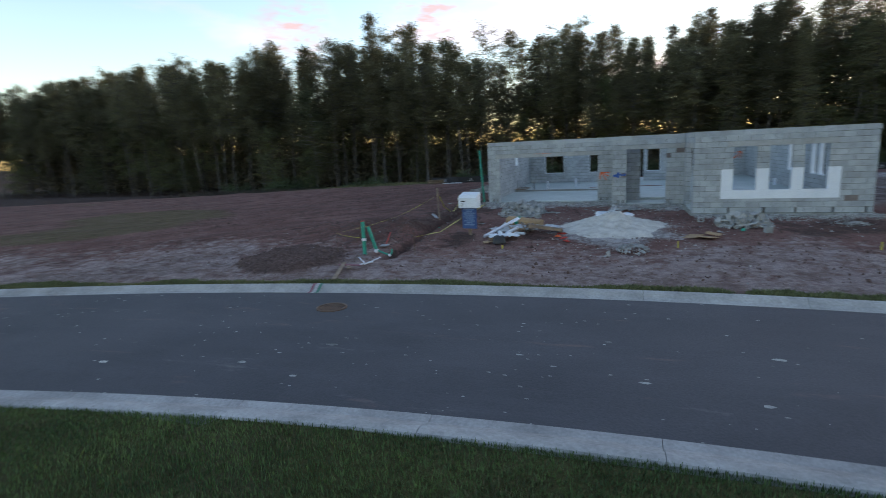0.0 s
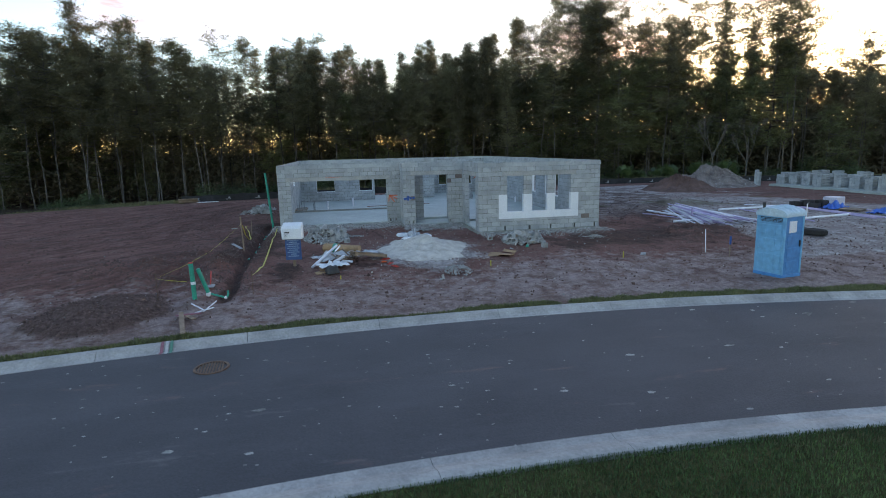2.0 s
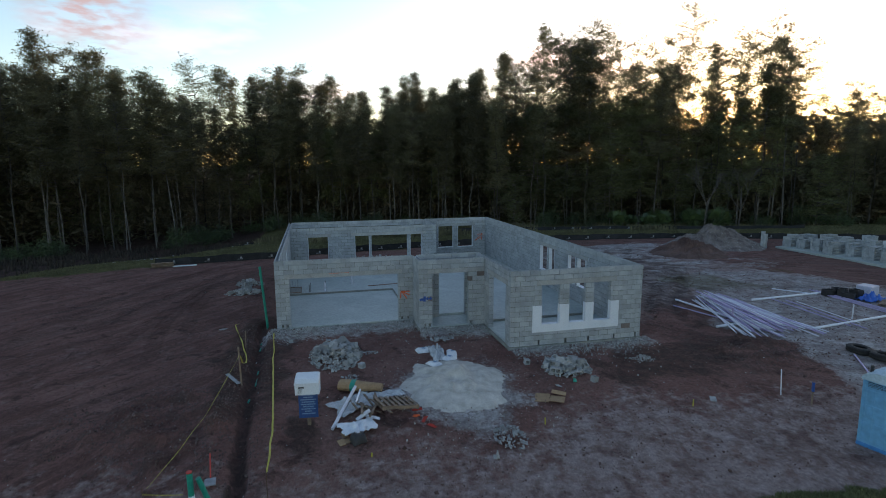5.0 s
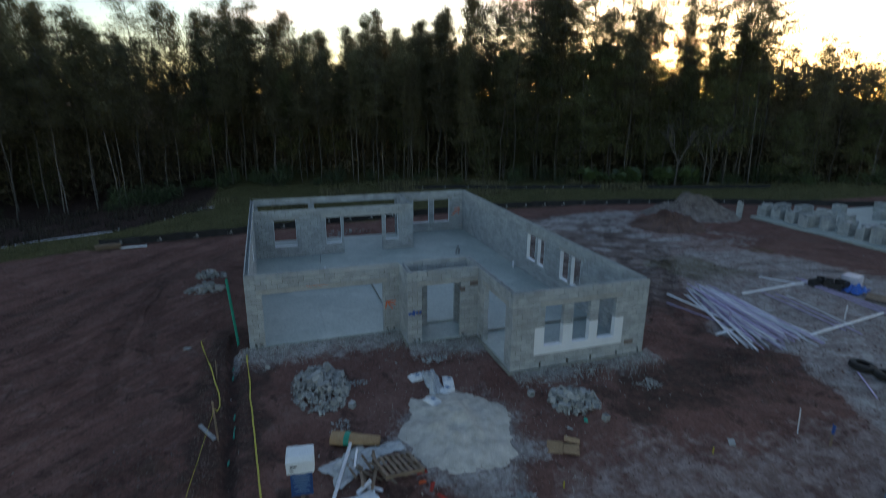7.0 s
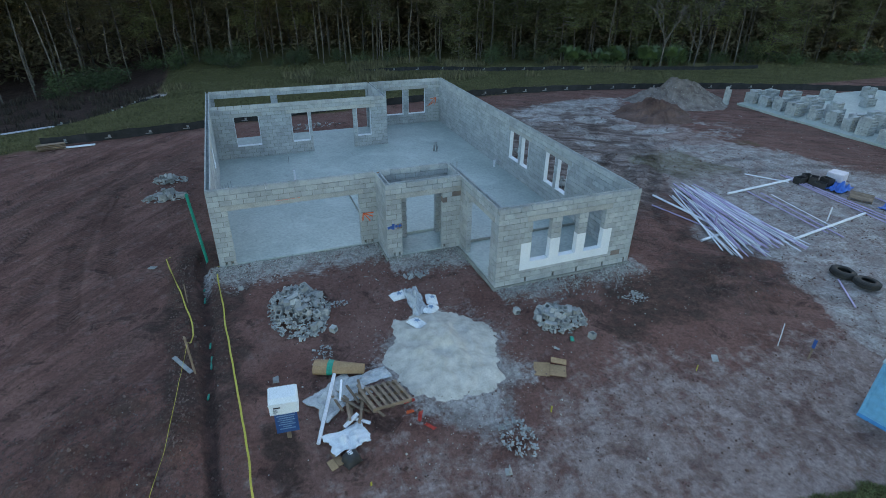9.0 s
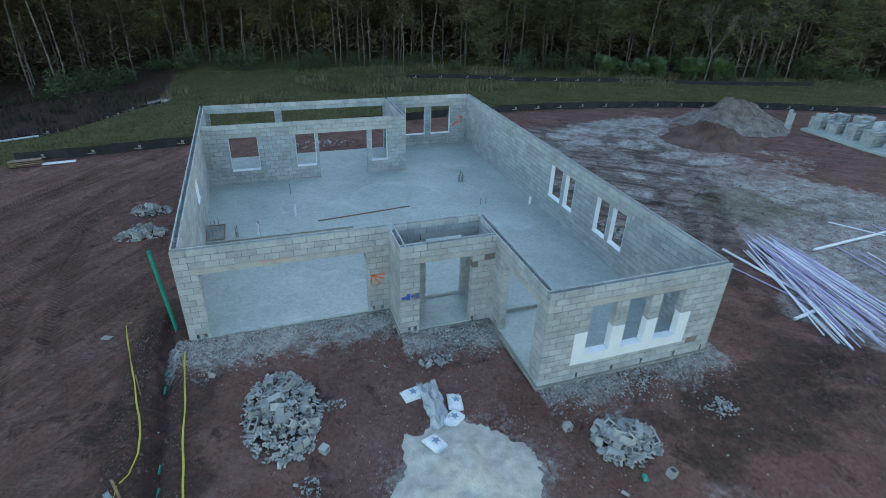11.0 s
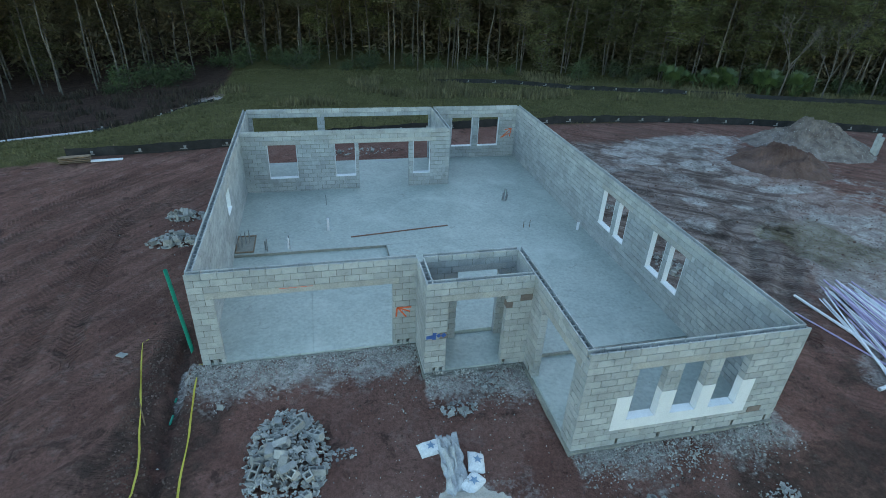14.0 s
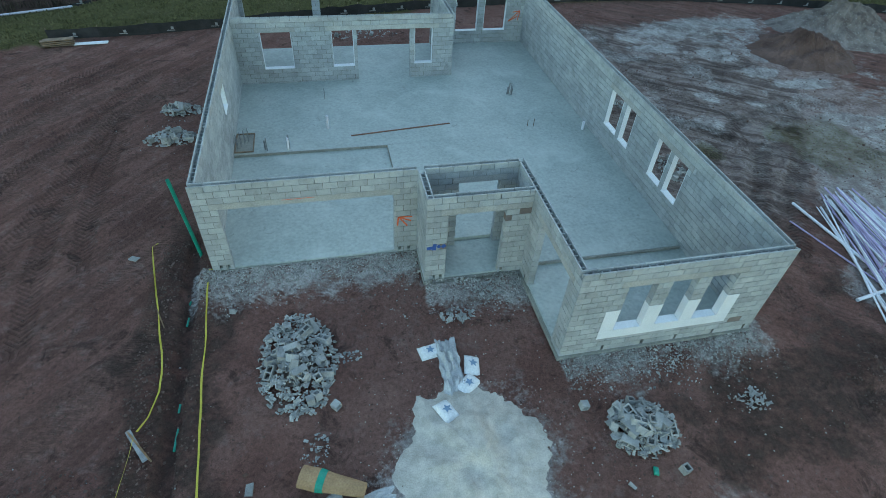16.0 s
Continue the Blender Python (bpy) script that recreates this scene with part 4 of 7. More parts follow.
rng = random.Random(7)
CANOPY_X = (-60, -31, -29.3, -27.6, -26.3, -21.8, -18.7, -13.8, -8.3, 0, 6.5, 15, 19, 25, 29, 32.6, 36.4, 39.8, 43, 46.4, 49.5, 52.5, 56, 59, 61.7, 64.2, 66, 68, 71, 73, 110)
CANOPY_H = (19, 19.5, 19, 22.3, 18.9, 20.9, 19.5, 19.5, 19.3, 20.4, 18.6, 18.4, 18.8, 19.8, 19.3, 21.2, 23, 25.5, 24, 22.6, 20.6, 21.3, 22.8, 25.4, 24.7, 18.8, 13.7, 17.9, 16.4, 12.8, 12)
stand, used, tries = [], set(), 0
while len(stand) < 385 and tries < 90000:
    tries += 1
    x = rng.uniform(-124, 84)
    depth = 0.4 + 21 * rng.random() ** 1.3
    y = edge_y(x) + depth
    apart = (1.9 if depth < 9 else 2.4) + (0.5 if 54 < x < 72 else 0)
    if any((x - a) ** 2 + (y - b) ** 2 < apart ** 2 for a, b in stand):
        continue
    stand.append((x, y))
    if 50 < x < 75:
        k = rng.choices(range(8), (1, 0.5, 3.5, 0.4, 2.2, 5.5, 1.5, 2.4))[0]
    elif 30 < x <= 50:
        k = rng.choices(range(8), (2, 1, 2.6, 0.5, 3.4, 4.5, 1, 2.6))[0]
    elif depth < 4:
        k = rng.choices(range(8), (4, 3, 1.2, 2, 0.9, 1.6, 3.4, 1.5))[0]
    else:
        k = rng.choices(range(8), (4, 4, 1.2, 3, 2.2, 1.6, 1.5, 1.4))[0]
    if k == 5:
        size = rng.uniform(0.7, 1.2)
    else:
        size = float(np.interp(x, CANOPY_X, CANOPY_H)) / HEIGHTS[k] * (rng.uniform(0.9, 1.06) if x > 28 else rng.uniform(0.88, 1.06)) * (0.78 if k in (4, 6) else 1.0) * (0.91 + 0.015 * depth)
    m = Matrix.LocRotScale((x, y, land(x, y)), Euler((rng.gauss(0, 0.018), rng.gauss(0, 0.018), rng.uniform(0, 6.28))), None)
    if k in used:
        ob = copy_thing(KINDS[k], m)
    else:
        ob = KINDS[k]
        ob.matrix_world = m
        used.add(k)
    wide = min(size * 1.18, 1.35)
    ob.scale = (wide, wide, size)

# the tallest crowns, which stand out above the rest
for x, y, top, k in ((-25.9, 41.6, 21.4, 1), (-20.5, 43.4, 19.9, 1), (38.8, 44.7, 25.8, 7), (42.5, 43.6, 24.0, 2), (45.1, 41.7, 22.5, 7), (36.6, 46.0, 23.0, 2), (57.9, 34.5, 24.4, 2), (56.2, 36.0, 23.4, 2), (59.6, 34.6, 22.6, 7), (61.6, 32.7, 19.6, 2), (67.2, 30.0, 17.0, 2), (52.5, 37.2, 21.2, 7)):
    m = Matrix.LocRotScale((x, y, land(x, y)), Euler((0, 0, x)), None)
    ob = copy_thing(KINDS[k], m)
    size = (top - land(x, y)) / HEIGHTS[k] / 1.03
    ob.scale = (size, size, size)

# the depth of the woods, too far in to tell one tree from the next
vs, fs = [], []
for k in range(38000):
    x = rng.uniform(-128, 26) if rng.random() < 0.5 else rng.uniform(26, 95)
    depth = rng.uniform(6 if x > 26 else 8, 40)
    y = edge_y(x) + depth
    top = (17.0 if 28 < x < 52 and depth > 10 else 15.5 if depth > 15 else 9.0) * (0.88 if 57 < x < 65 else 1.0)
    if k % 5 < 2:
        top, depth = 6.0, rng.uniform(16, 50)
        y = edge_y(x) + depth
    leaf_tuft(vs, fs, (x, y, land(x, y) + top * rng.random() ** 0.8), 2.2, 9, 0.5, rng)
woods = new("far_woods", mesh_of("far_woods", vs, fs, M_WOODS))
tagged(woods, "dense dark green woods in deep shade", "woods", kind="stuff")


# ---- more materials ----
M_BROKEN = material("broken_block", (0.24, 0.245, 0.24), (0.38, 0.385, 0.375), 4, 0.95, bump=0.5, grain=12, vary=0.25)
M_RUBBLE = material("rubble", (0.2, 0.2, 0.19), (0.42, 0.42, 0.4), 3, 0.95, bump=0.4, grain=8, vary=0.35, island=True)
M_SAND = material("builders_sand", (0.37, 0.345, 0.305), (0.56, 0.525, 0.47), 3.5, 0.95, bump=1.0, grain=9)
M_SPOIL = material("spoil_earth", (0.08, 0.062, 0.056), (0.22, 0.19, 0.178), 1.7, 0.95, bump=1.0, grain=7)
M_SPOIL_RED = material("red_spoil_earth", (0.07, 0.038, 0.031), (0.15, 0.09, 0.075), 0.9, 0.95, bump=0.8, grain=9)
M_SPOIL_CLOD = material("earth_clods", (0.075, 0.048, 0.041), (0.17, 0.115, 0.1), 2.5, 0.95, bump=0.6, grain=9, vary=0.3, island=True)
M_TEAL = material("teal_plastic", (0.0, 0.2, 0.14), (0.0, 0.27, 0.19), 3, 0.45, bump=0.05, vary=0.06)
M_PVC = material("white_plastic_pipe", (0.6, 0.62, 0.68), (0.72, 0.73, 0.78), 3, 0.4, bump=0.05, vary=0.12)
M_TANK = material("pale_tank_plastic", (0.4, 0.4, 0.48), (0.5, 0.5, 0.57), 3, 0.45, bump=0.05)
M_LILAC = material("lilac_plastic_pipe", (0.36, 0.3, 0.48), (0.46, 0.39, 0.58), 3, 0.4, bump=0.05, vary=0.15)
M_TIMBER = material("weathered_timber", (0.14, 0.095, 0.065), (0.26, 0.19, 0.135), 4, 0.85, bump=0.4, grain=10, vary=0.25)
M_PLANK = material("red_brown_plank", (0.16, 0.075, 0.05), (0.24, 0.12, 0.08), 4, 0.8, bump=0.3, vary=0.1)
M_CARD = material("brown_cardboard", (0.26, 0.16, 0.085), (0.36, 0.235, 0.13), 3, 0.9, bump=0.1, vary=0.1)
M_SHEET = material("crumpled_plastic", (0.6, 0.63, 0.65), (0.76, 0.79, 0.8), 5, 0.25, bump=0.3, grain=5)
M_SHEET.node_tree.nodes["Principled BSDF"].inputs["Alpha"].default_value = 0.5
M_BAG = material("white_paper_bag", (0.6, 0.62, 0.64), (0.74, 0.75, 0.76), 4, 0.7, bump=0.3, grain=5)
M_BLUEPRINT = material("blue_print", (0.14, 0.24, 0.36), (0.2, 0.3, 0.43), 5, 0.6, bump=0)
M_BLUEBOARD = material("blue_notice_board", (0.012, 0.05, 0.16), (0.02, 0.075, 0.22), 4, 0.5, bump=0.05)
M_PAPER = material("white_print", (0.6, 0.62, 0.66), (0.72, 0.74, 0.77), 4, 0.6, bump=0)
M_BLACK = material("black_plastic", (0.012, 0.012, 0.013), (0.03, 0.03, 0.032), 4, 0.55, bump=0.2)
M_RUBBER = material("tyre_rubber", (0.014, 0.014, 0.015), (0.03, 0.029, 0.028), 5, 0.85, bump=0.4)
M_FABRIC = material("black_silt_fabric", (0.01, 0.01, 0.011), (0.028, 0.028, 0.03), 2, 0.9, bump=0.4, vary=0.2)
M_YELLOW = material("yellow_tape", (0.4, 0.33, 0.03), (0.5, 0.42, 0.05), 6, 0.5, bump=0)
M_ORANGE = material("orange_paint", (0.6, 0.1, 0.03), (0.72, 0.14, 0.05), 9, 0.8, bump=0)
M_BLUEPAINT = material("blue_paint", (0.02, 0.07, 0.25), (0.03, 0.1, 0.32), 9, 0.8, bump=0)
M_RED = material("red_paint", (0.42, 0.03, 0.02), (0.52, 0.05, 0.03), 6, 0.6, bump=0)
M_LOO = material("blue_cabin_plastic", (0.1, 0.3, 0.5), (0.14, 0.38, 0.58), 1.2, 0.45, bump=0.08, grain=5)
M_LOO_DOOR = material("deep_blue_cabin_plastic", (0.03, 0.17, 0.4), (0.045, 0.22, 0.48), 1.5, 0.45, bump=0.08, grain=5)
M_LOO_ROOF = material("pale_cabin_roof", (0.33, 0.46, 0.54), (0.43, 0.55, 0.62), 2, 0.5, bump=0.08)
M_MARK_RED = material("worn_red_paint", (0.2, 0.09, 0.11), (0.3, 0.12, 0.15), 9, 0.9, bump=0)
M_MARK_WHITE = material("worn_white_paint", (0.36, 0.36, 0.36), (0.46, 0.46, 0.45), 9, 0.9, bump=0)
M_MARK_GREEN = material("worn_green_paint", (0.05, 0.16, 0.12), (0.09, 0.22, 0.17), 9, 0.9, bump=0)
M_STEEL = material("rusty_steel", (0.1, 0.06, 0.04), (0.2, 0.12, 0.08), 6, 0.6, metal=0.6, bump=0.3)
M_GREY_PIPE = material("grey_pipe", (0.16, 0.17, 0.18), (0.28, 0.29, 0.3), 6, 0.5, bump=0.05)
M_TARP = material("blue_tarpaulin", (0.02, 0.1, 0.42), (0.035, 0.15, 0.52), 2, 0.5, bump=0.2)
M_GRASS = material("grass_blades", (0.04, 0.08, 0.02), (0.105, 0.155, 0.045), 0.9, 0.7, bump=0, grain=9, vary=0.4, island=True)
M_DRYGRASS = material("dry_grass", (0.07, 0.065, 0.03), (0.15, 0.13, 0.065), 0.5, 0.8, bump=0, grain=9, vary=0.4, island=True)
M_ROUGH = material("rough_grass", (0.062, 0.062, 0.024), (0.125, 0.116, 0.05), 0.5, 0.8, bump=0, grain=9, vary=0.25, island=True)
M_VERGE = material("verge_grass", (0.075, 0.092, 0.03), (0.155, 0.16, 0.065), 0.9, 0.75, bump=0, grain=9, vary=0.35, island=True)
M_REED = material("brown_reeds", (0.022, 0.018, 0.013), (0.055, 0.04, 0.026), 0.5, 0.85, bump=0, grain=9, vary=0.35, island=True)
M_PALM = material("palmetto_fronds", (0.025, 0.05, 0.016), (0.07, 0.105, 0.035), 1.2, 0.5, bump=0, vary=0.3)
M_SHRUB = material("shrub_leaves", (0.022, 0.04, 0.014), (0.055, 0.085, 0.028), 1.0, 0.6, bump=0, vary=0.35)


def at_ground(x, y, dz=0.0, rz=0.0):
    return Matrix.Translation((x, y, ground_z(x, y) + dz)) @ Euler((0, 0, rz)).to_matrix().to_4x4()


# ---- piles of blocks ----
def shared(name, build, mat):
    bm = bmesh.new()
    build(bm)
    me = bpy.data.meshes.new(name)
    bm.to_mesh(me)
    bm.free()
    me.materials.append(mat)
    return me


def hollow(bm, l=0.39, cells=2):
    """A hollow block about its middle: two shells and the webs."""
    w, h, t = 0.19, 0.19, 0.032
    for y in (-w / 2, w / 2 - t):
        box(bm, -l / 2, y, -h / 2, l / 2, y + t, h / 2)
    for i in range(cells + 1):
        x = -l / 2 + (l - t) * i / cells
        box(bm, x, -w / 2 + t, -h / 2, x + t, w / 2 - t, h / 2)


def chunk(seed, sx, sy, sz):
    """A broken lump."""
    def build(bm):
        r = random.Random(seed)
        bmesh.ops.create_icosphere(bm, subdivisions=1, radius=1)
        for v in bm.verts:
            k = r.uniform(0.65, 1.15)
            v.co = Vector((v.co.x * sx * k, v.co.y * sy * k, v.co.z * sz * k))
    return build


def shard(seed):
    """A broken piece of a shell with one web left on it."""
    def build(bm):
        r = random.Random(seed)
        l, w, h = r.uniform(0.12, 0.3), r.uniform(0.07, 0.19), 0.034
        box(bm, -l / 2, -w / 2, -h / 2, l / 2, w / 2, h / 2)
        if seed % 2:
            box(bm, -l / 2 + 0.02, -w / 2, h / 2, -l / 2 + 0.052, w / 2, h / 2 + r.uniform(0.04, 0.12))
        for v in bm.verts:
            v.co += Vector((r.uniform(-0.02, 0.02), r.uniform(-0.01, 0.01), r.uniform(-0.02, 0.02)))
    return build


WHOLE = shared("block", hollow, M_BROKEN)
HALF = shared("half_block", lambda bm: hollow(bm, 0.19, 1), M_BROKEN)
SHARDS = [shared("shard", shard(k), M_BROKEN) for k in range(6)] + [shared("shard", chunk(k, 0.07, 0.05, 0.04), M_BROKEN) for k in range(3)]


def block_pile(x, y, rx, ry, height, whole, halves, shards, seed, label, bit=1.0):
    rng = random.Random(seed)
    pile = thing("block_pile", label, "rubble pile", Matrix.Translation((x, y, ground_z(x, y))))
    for k in range(whole + halves + shards):
        me, name = (WHOLE, "block") if k < whole else (HALF, "half_block") if k < whole + halves else (rng.choice(SHARDS), "shard")
        a, d = rng.uniform(0, 2 * math.pi), math.sqrt(rng.random()) * (0.86 if k < whole else 1.0)
        px, py = math.cos(a) * d * rx, math.sin(a) * d * ry
        top = height * max(0.0, 1 - d ** 1.6)
        z = top * (rng.uniform(0.92, 1.08) if k < whole + halves else rng.uniform(0.75, 1.08)) + (0.07 if k < whole + halves else 0.025)
        ob = new(name, me)
        ob.parent = pile
        ob.matrix_basis = Matrix.LocRotScale((px, py, z), Euler((rng.gauss(0, 0.4) if k >= whole + halves or rng.random() < 0.7 else 1.57, rng.gauss(0, 0.35), rng.uniform(0, 6.28))), (1, 1, 1) if k < whole + halves else (bit * rng.uniform(0.5, 1.0),) * 3)
    # crumbs between the pieces, too small to pick apart
    vs, fs = [], []
    for _ in range(int(shards * 1.6) if whole + halves > 3 else 0):
        a, d = rng.uniform(0, 2 * math.pi), math.sqrt(rng.random()) * 1.08
        c = Vector((math.cos(a) * d * rx, math.sin(a) * d * ry, height * max(0.0, 1 - d ** 1.6) * rng.uniform(0.8, 1.02) + 0.02))
        turn = Euler((rng.gauss(0, 0.6), rng.gauss(0, 0.6), rng.uniform(0, 6.28))).to_matrix()
        w = [rng.uniform(0.02, 0.075), rng.uniform(0.015, 0.05), 0.016]
        k = len(vs)
        vs += [c + turn @ Vector((sx * w[0], sy * w[1], sz * w[2])) for sz in (-1, 1) for sx, sy in ((-1, -1), (1, -0.8), (0.9, 1), (-1, 0.9))]
        fs += [(k + p, k + q, k + r_, k + t) for p, q, r_, t in ((4, 5, 6, 7), (0, 1, 5, 4), (1, 2, 6, 5), (2, 3, 7, 6), (3, 0, 4, 7))]
    if vs:
        crumbs = new("rubble_fill", mesh_of("rubble_fill", vs, fs, M_RUBBLE))
        crumbs.parent = pile
        tagged(crumbs, "small grey block crumbs", kind="stuff")
    # a heart that fills the heap, its colour dark for the shaded gaps
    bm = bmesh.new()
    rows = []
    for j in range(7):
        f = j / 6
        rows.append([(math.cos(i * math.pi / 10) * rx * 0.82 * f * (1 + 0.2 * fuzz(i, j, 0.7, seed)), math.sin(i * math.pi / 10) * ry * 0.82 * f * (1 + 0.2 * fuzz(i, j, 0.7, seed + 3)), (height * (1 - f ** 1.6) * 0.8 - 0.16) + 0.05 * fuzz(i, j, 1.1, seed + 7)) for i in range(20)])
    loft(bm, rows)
    part("gap_shade_core", bm, M_BLOCK_DARK, pile, "dark filler core, coloured as shaded gaps between blocks")
    return pile


block_pile(2.38, -3.65, 0.95, 1.52, 0.42, 13, 7, 300, 21, "heap of whole and broken grey concrete blocks on soil", 0.85)
block_pile(10.42, -6.95, 0.85, 0.72, 0.33, 13, 8, 130, 22, "low heap of grey concrete blocks on red soil")
block_pile(-2.35, 8.0, 0.95, 0.55, 0.28, 3, 7, 70, 23, "small heap of broken blocks beside the house")
block_pile(-2.2, 10.3, 0.8, 0.45, 0.2, 2, 4, 50, 24, "scattered broken blocks in the side yard")
block_pile(13.7, -6.75, 0.42, 0.35, 0.05, 0, 0, 70, 25, "small spill of pale block fragments on soil", 0.5)
block_pile(6.85, -10.75, 0.45, 0.7, 0.14, 0, 0, 200, 26, "low spill of pale rubble near the sand", 0.42)
block_pile(2.7, -6.1, 0.35, 0.45, 0.04, 0, 0, 60, 27, "grey rubble crumbs on the soil", 0.45)
block_pile(3.65, -3.7, 0.4, 0.18, 0.03, 0, 0, 40, 28, "thin trail of grey rubble on the soil", 0.4)
block_pile(6.0, 18.0, 2.2, 0.7, 0.02, 0, 2, 90, 29, "scattered block debris behind the house", 0.6)
block_pile(17.0, 3.2, 0.5, 0.9, 0.04, 1, 3, 46, 30, "scattered block debris beside the side wall", 0.8)
block_pile(17.3, 8.5, 0.3, 0.5, 0.03, 0, 1, 24, 36, "few block fragments beside the side wall", 0.8)
block_pile(6.8, -2.8, 0.5, 0.3, 0.04, 0, 0, 60, 38, "grey rubble before the entrance porch", 0.6)
block_pile(7.9, -2.0, 0.5, 0.3, 0.04, 0, 0, 50, 39, "grey rubble at the foot of the porch", 0.5)
for k, (x, y) in enumerate(((9.21, -6.18), (0.65, -1.61), (-2.4, 1.04), (3.25, -5.1), (9.54, -8.2), (10.9, -8.1), (1.31, -6.75), (6.15, -11.6), (13.9, -10.2))):
    ob = new("concrete_block", HALF if k in (0, 3, 5) else SHARDS[k % 6])
    ob.matrix_world = at_ground(x, y, 0.085 if k in (0, 3, 5) else 0.03, k * 1.3) @ Euler((1.57 * (k in (0, 3)), 0.12, 0)).to_matrix().to_4x4()
    tagged(ob, "single grey half block lying on red soil" if k in (0, 3, 5) else "broken piece of grey block on red soil", "block", "loose blocks")


# ---- crumbs and stones strewn on the soil ----
def strew(name, label, places, lo, hi, mat, seed):
    """Many small stones, too many to count, as one object."""
    rng = random.Random(seed)
    vs, fs = [], []
    for x, y in places:
        s = rng.uniform(lo, hi) * (1.8 if rng.random() < 0.06 else 1)
        z = ground_z(x, y)
        k = len(vs)
        c = Vector((x, y, z + s * 0.25))
        turn = Euler((rng.uniform(0, 6), rng.uniform(0, 6), rng.uniform(0, 6))).to_matrix()
        for d in ((1, 0, 0), (0, 1, 0), (-1, 0.1, 0), (0, -1, 0.1), (0, 0.1, 0.8), (0.1, 0, -0.8)):
            vs.append(c + turn @ (Vector(d) * s * rng.uniform(0.5, 1.1)))
        fs += [(k + a, k + b, k + e) for a, b, e in ((0, 1, 4), (1, 2, 4), (2, 3, 4), (3, 0, 4), (1, 0, 5), (2, 1, 5), (3, 2, 5), (0, 3, 5))]
    ob = new(name, mesh_of(name, vs, fs, mat))
    return tagged(ob, label, "stones", kind="stuff")


rng = random.Random(31)
skirt = []
while len(skirt) < 7000:
    x, y = rng.uniform(-0.3, 15.3), rng.uniform(-7.5, 0.0)
    front = 0.0 if x < 6.1 else YC if x < XE else YE
    d = front - y
    if d < 0.02 or (x > XF + 0.1 and rng.random() < 0.8):
        continue
    if rng.random() < math.exp(-((d / (0.75 + 0.45 * fuzz(x, 0, 0.8, 5))) ** 2)) * (1 if x < XE else 0.7):
        skirt.append((x, y))
for _ in range(600):
    a, d = rng.uniform(0, 6.28), abs(rng.gauss(0, 1))
    for cx, cy, r in ((2.4, -3.6, 1.4), (10.4, -6.95, 1.1), (13.2, -6.6, 0.8), (-2.3, 8.6, 1.2), (5.3, -2.6, 1.3), (6.9, -2.7, 1.0)):
        if rng.random() < 0.08:
            skirt.append((cx + math.cos(a) * d * r, cy + math.sin(a) * d * r))
strew("rubble_crumbs", "pale grey mortar and block crumbs along the walls", [p for p in skirt if not (0 < p[0] < XF and p[1] > (0 if p[0] < 6.1 else YC if p[0] < XE else YE))], 0.006, 0.042, M_RUBBLE, 32)
strew("clods", "small earth clods strewn over the yard", [(rng.uniform(-13, 30), rng.uniform(-14, 14)) for _ in range(9000)], 0.015, 0.05, M_SPOIL_RED, 33)
churn = []
while len(churn) < 2600:
    x, y = rng.choice(((rng.uniform(-6, -0.8), rng.uniform(-11, -5)), (rng.uniform(15.5, 22), rng.uniform(-10, -4)), (rng.uniform(-5.6, -0.8), rng.uniform(-15, -10.8))))
    if churned(x, y) > 0.15 or spoil(x, y) > 0.03:
        churn.append((x, y))
for _ in range(1500):
    y = rng.uniform(-11.5, 1.5)
    churn.append((float(np.interp(y, (-12.3, -6.2, 1.7), (-0.3, -0.5, -0.66))) + rng.choice((-0.75, -0.75, -0.45, 0.4)) + rng.gauss(0, 0.2), y))
strew("spoil_clods", "dark clods of dug earth on the spoil", churn, 0.015, 0.045, M_SPOIL_CLOD, 37)
strew("pebbles", "pale pebbles strewn over sandy soil", [(rng.uniform(-8, 26), rng.uniform(-14.2, -5)) for _ in range(500)], 0.01, 0.026, M_RUBBLE, 34)


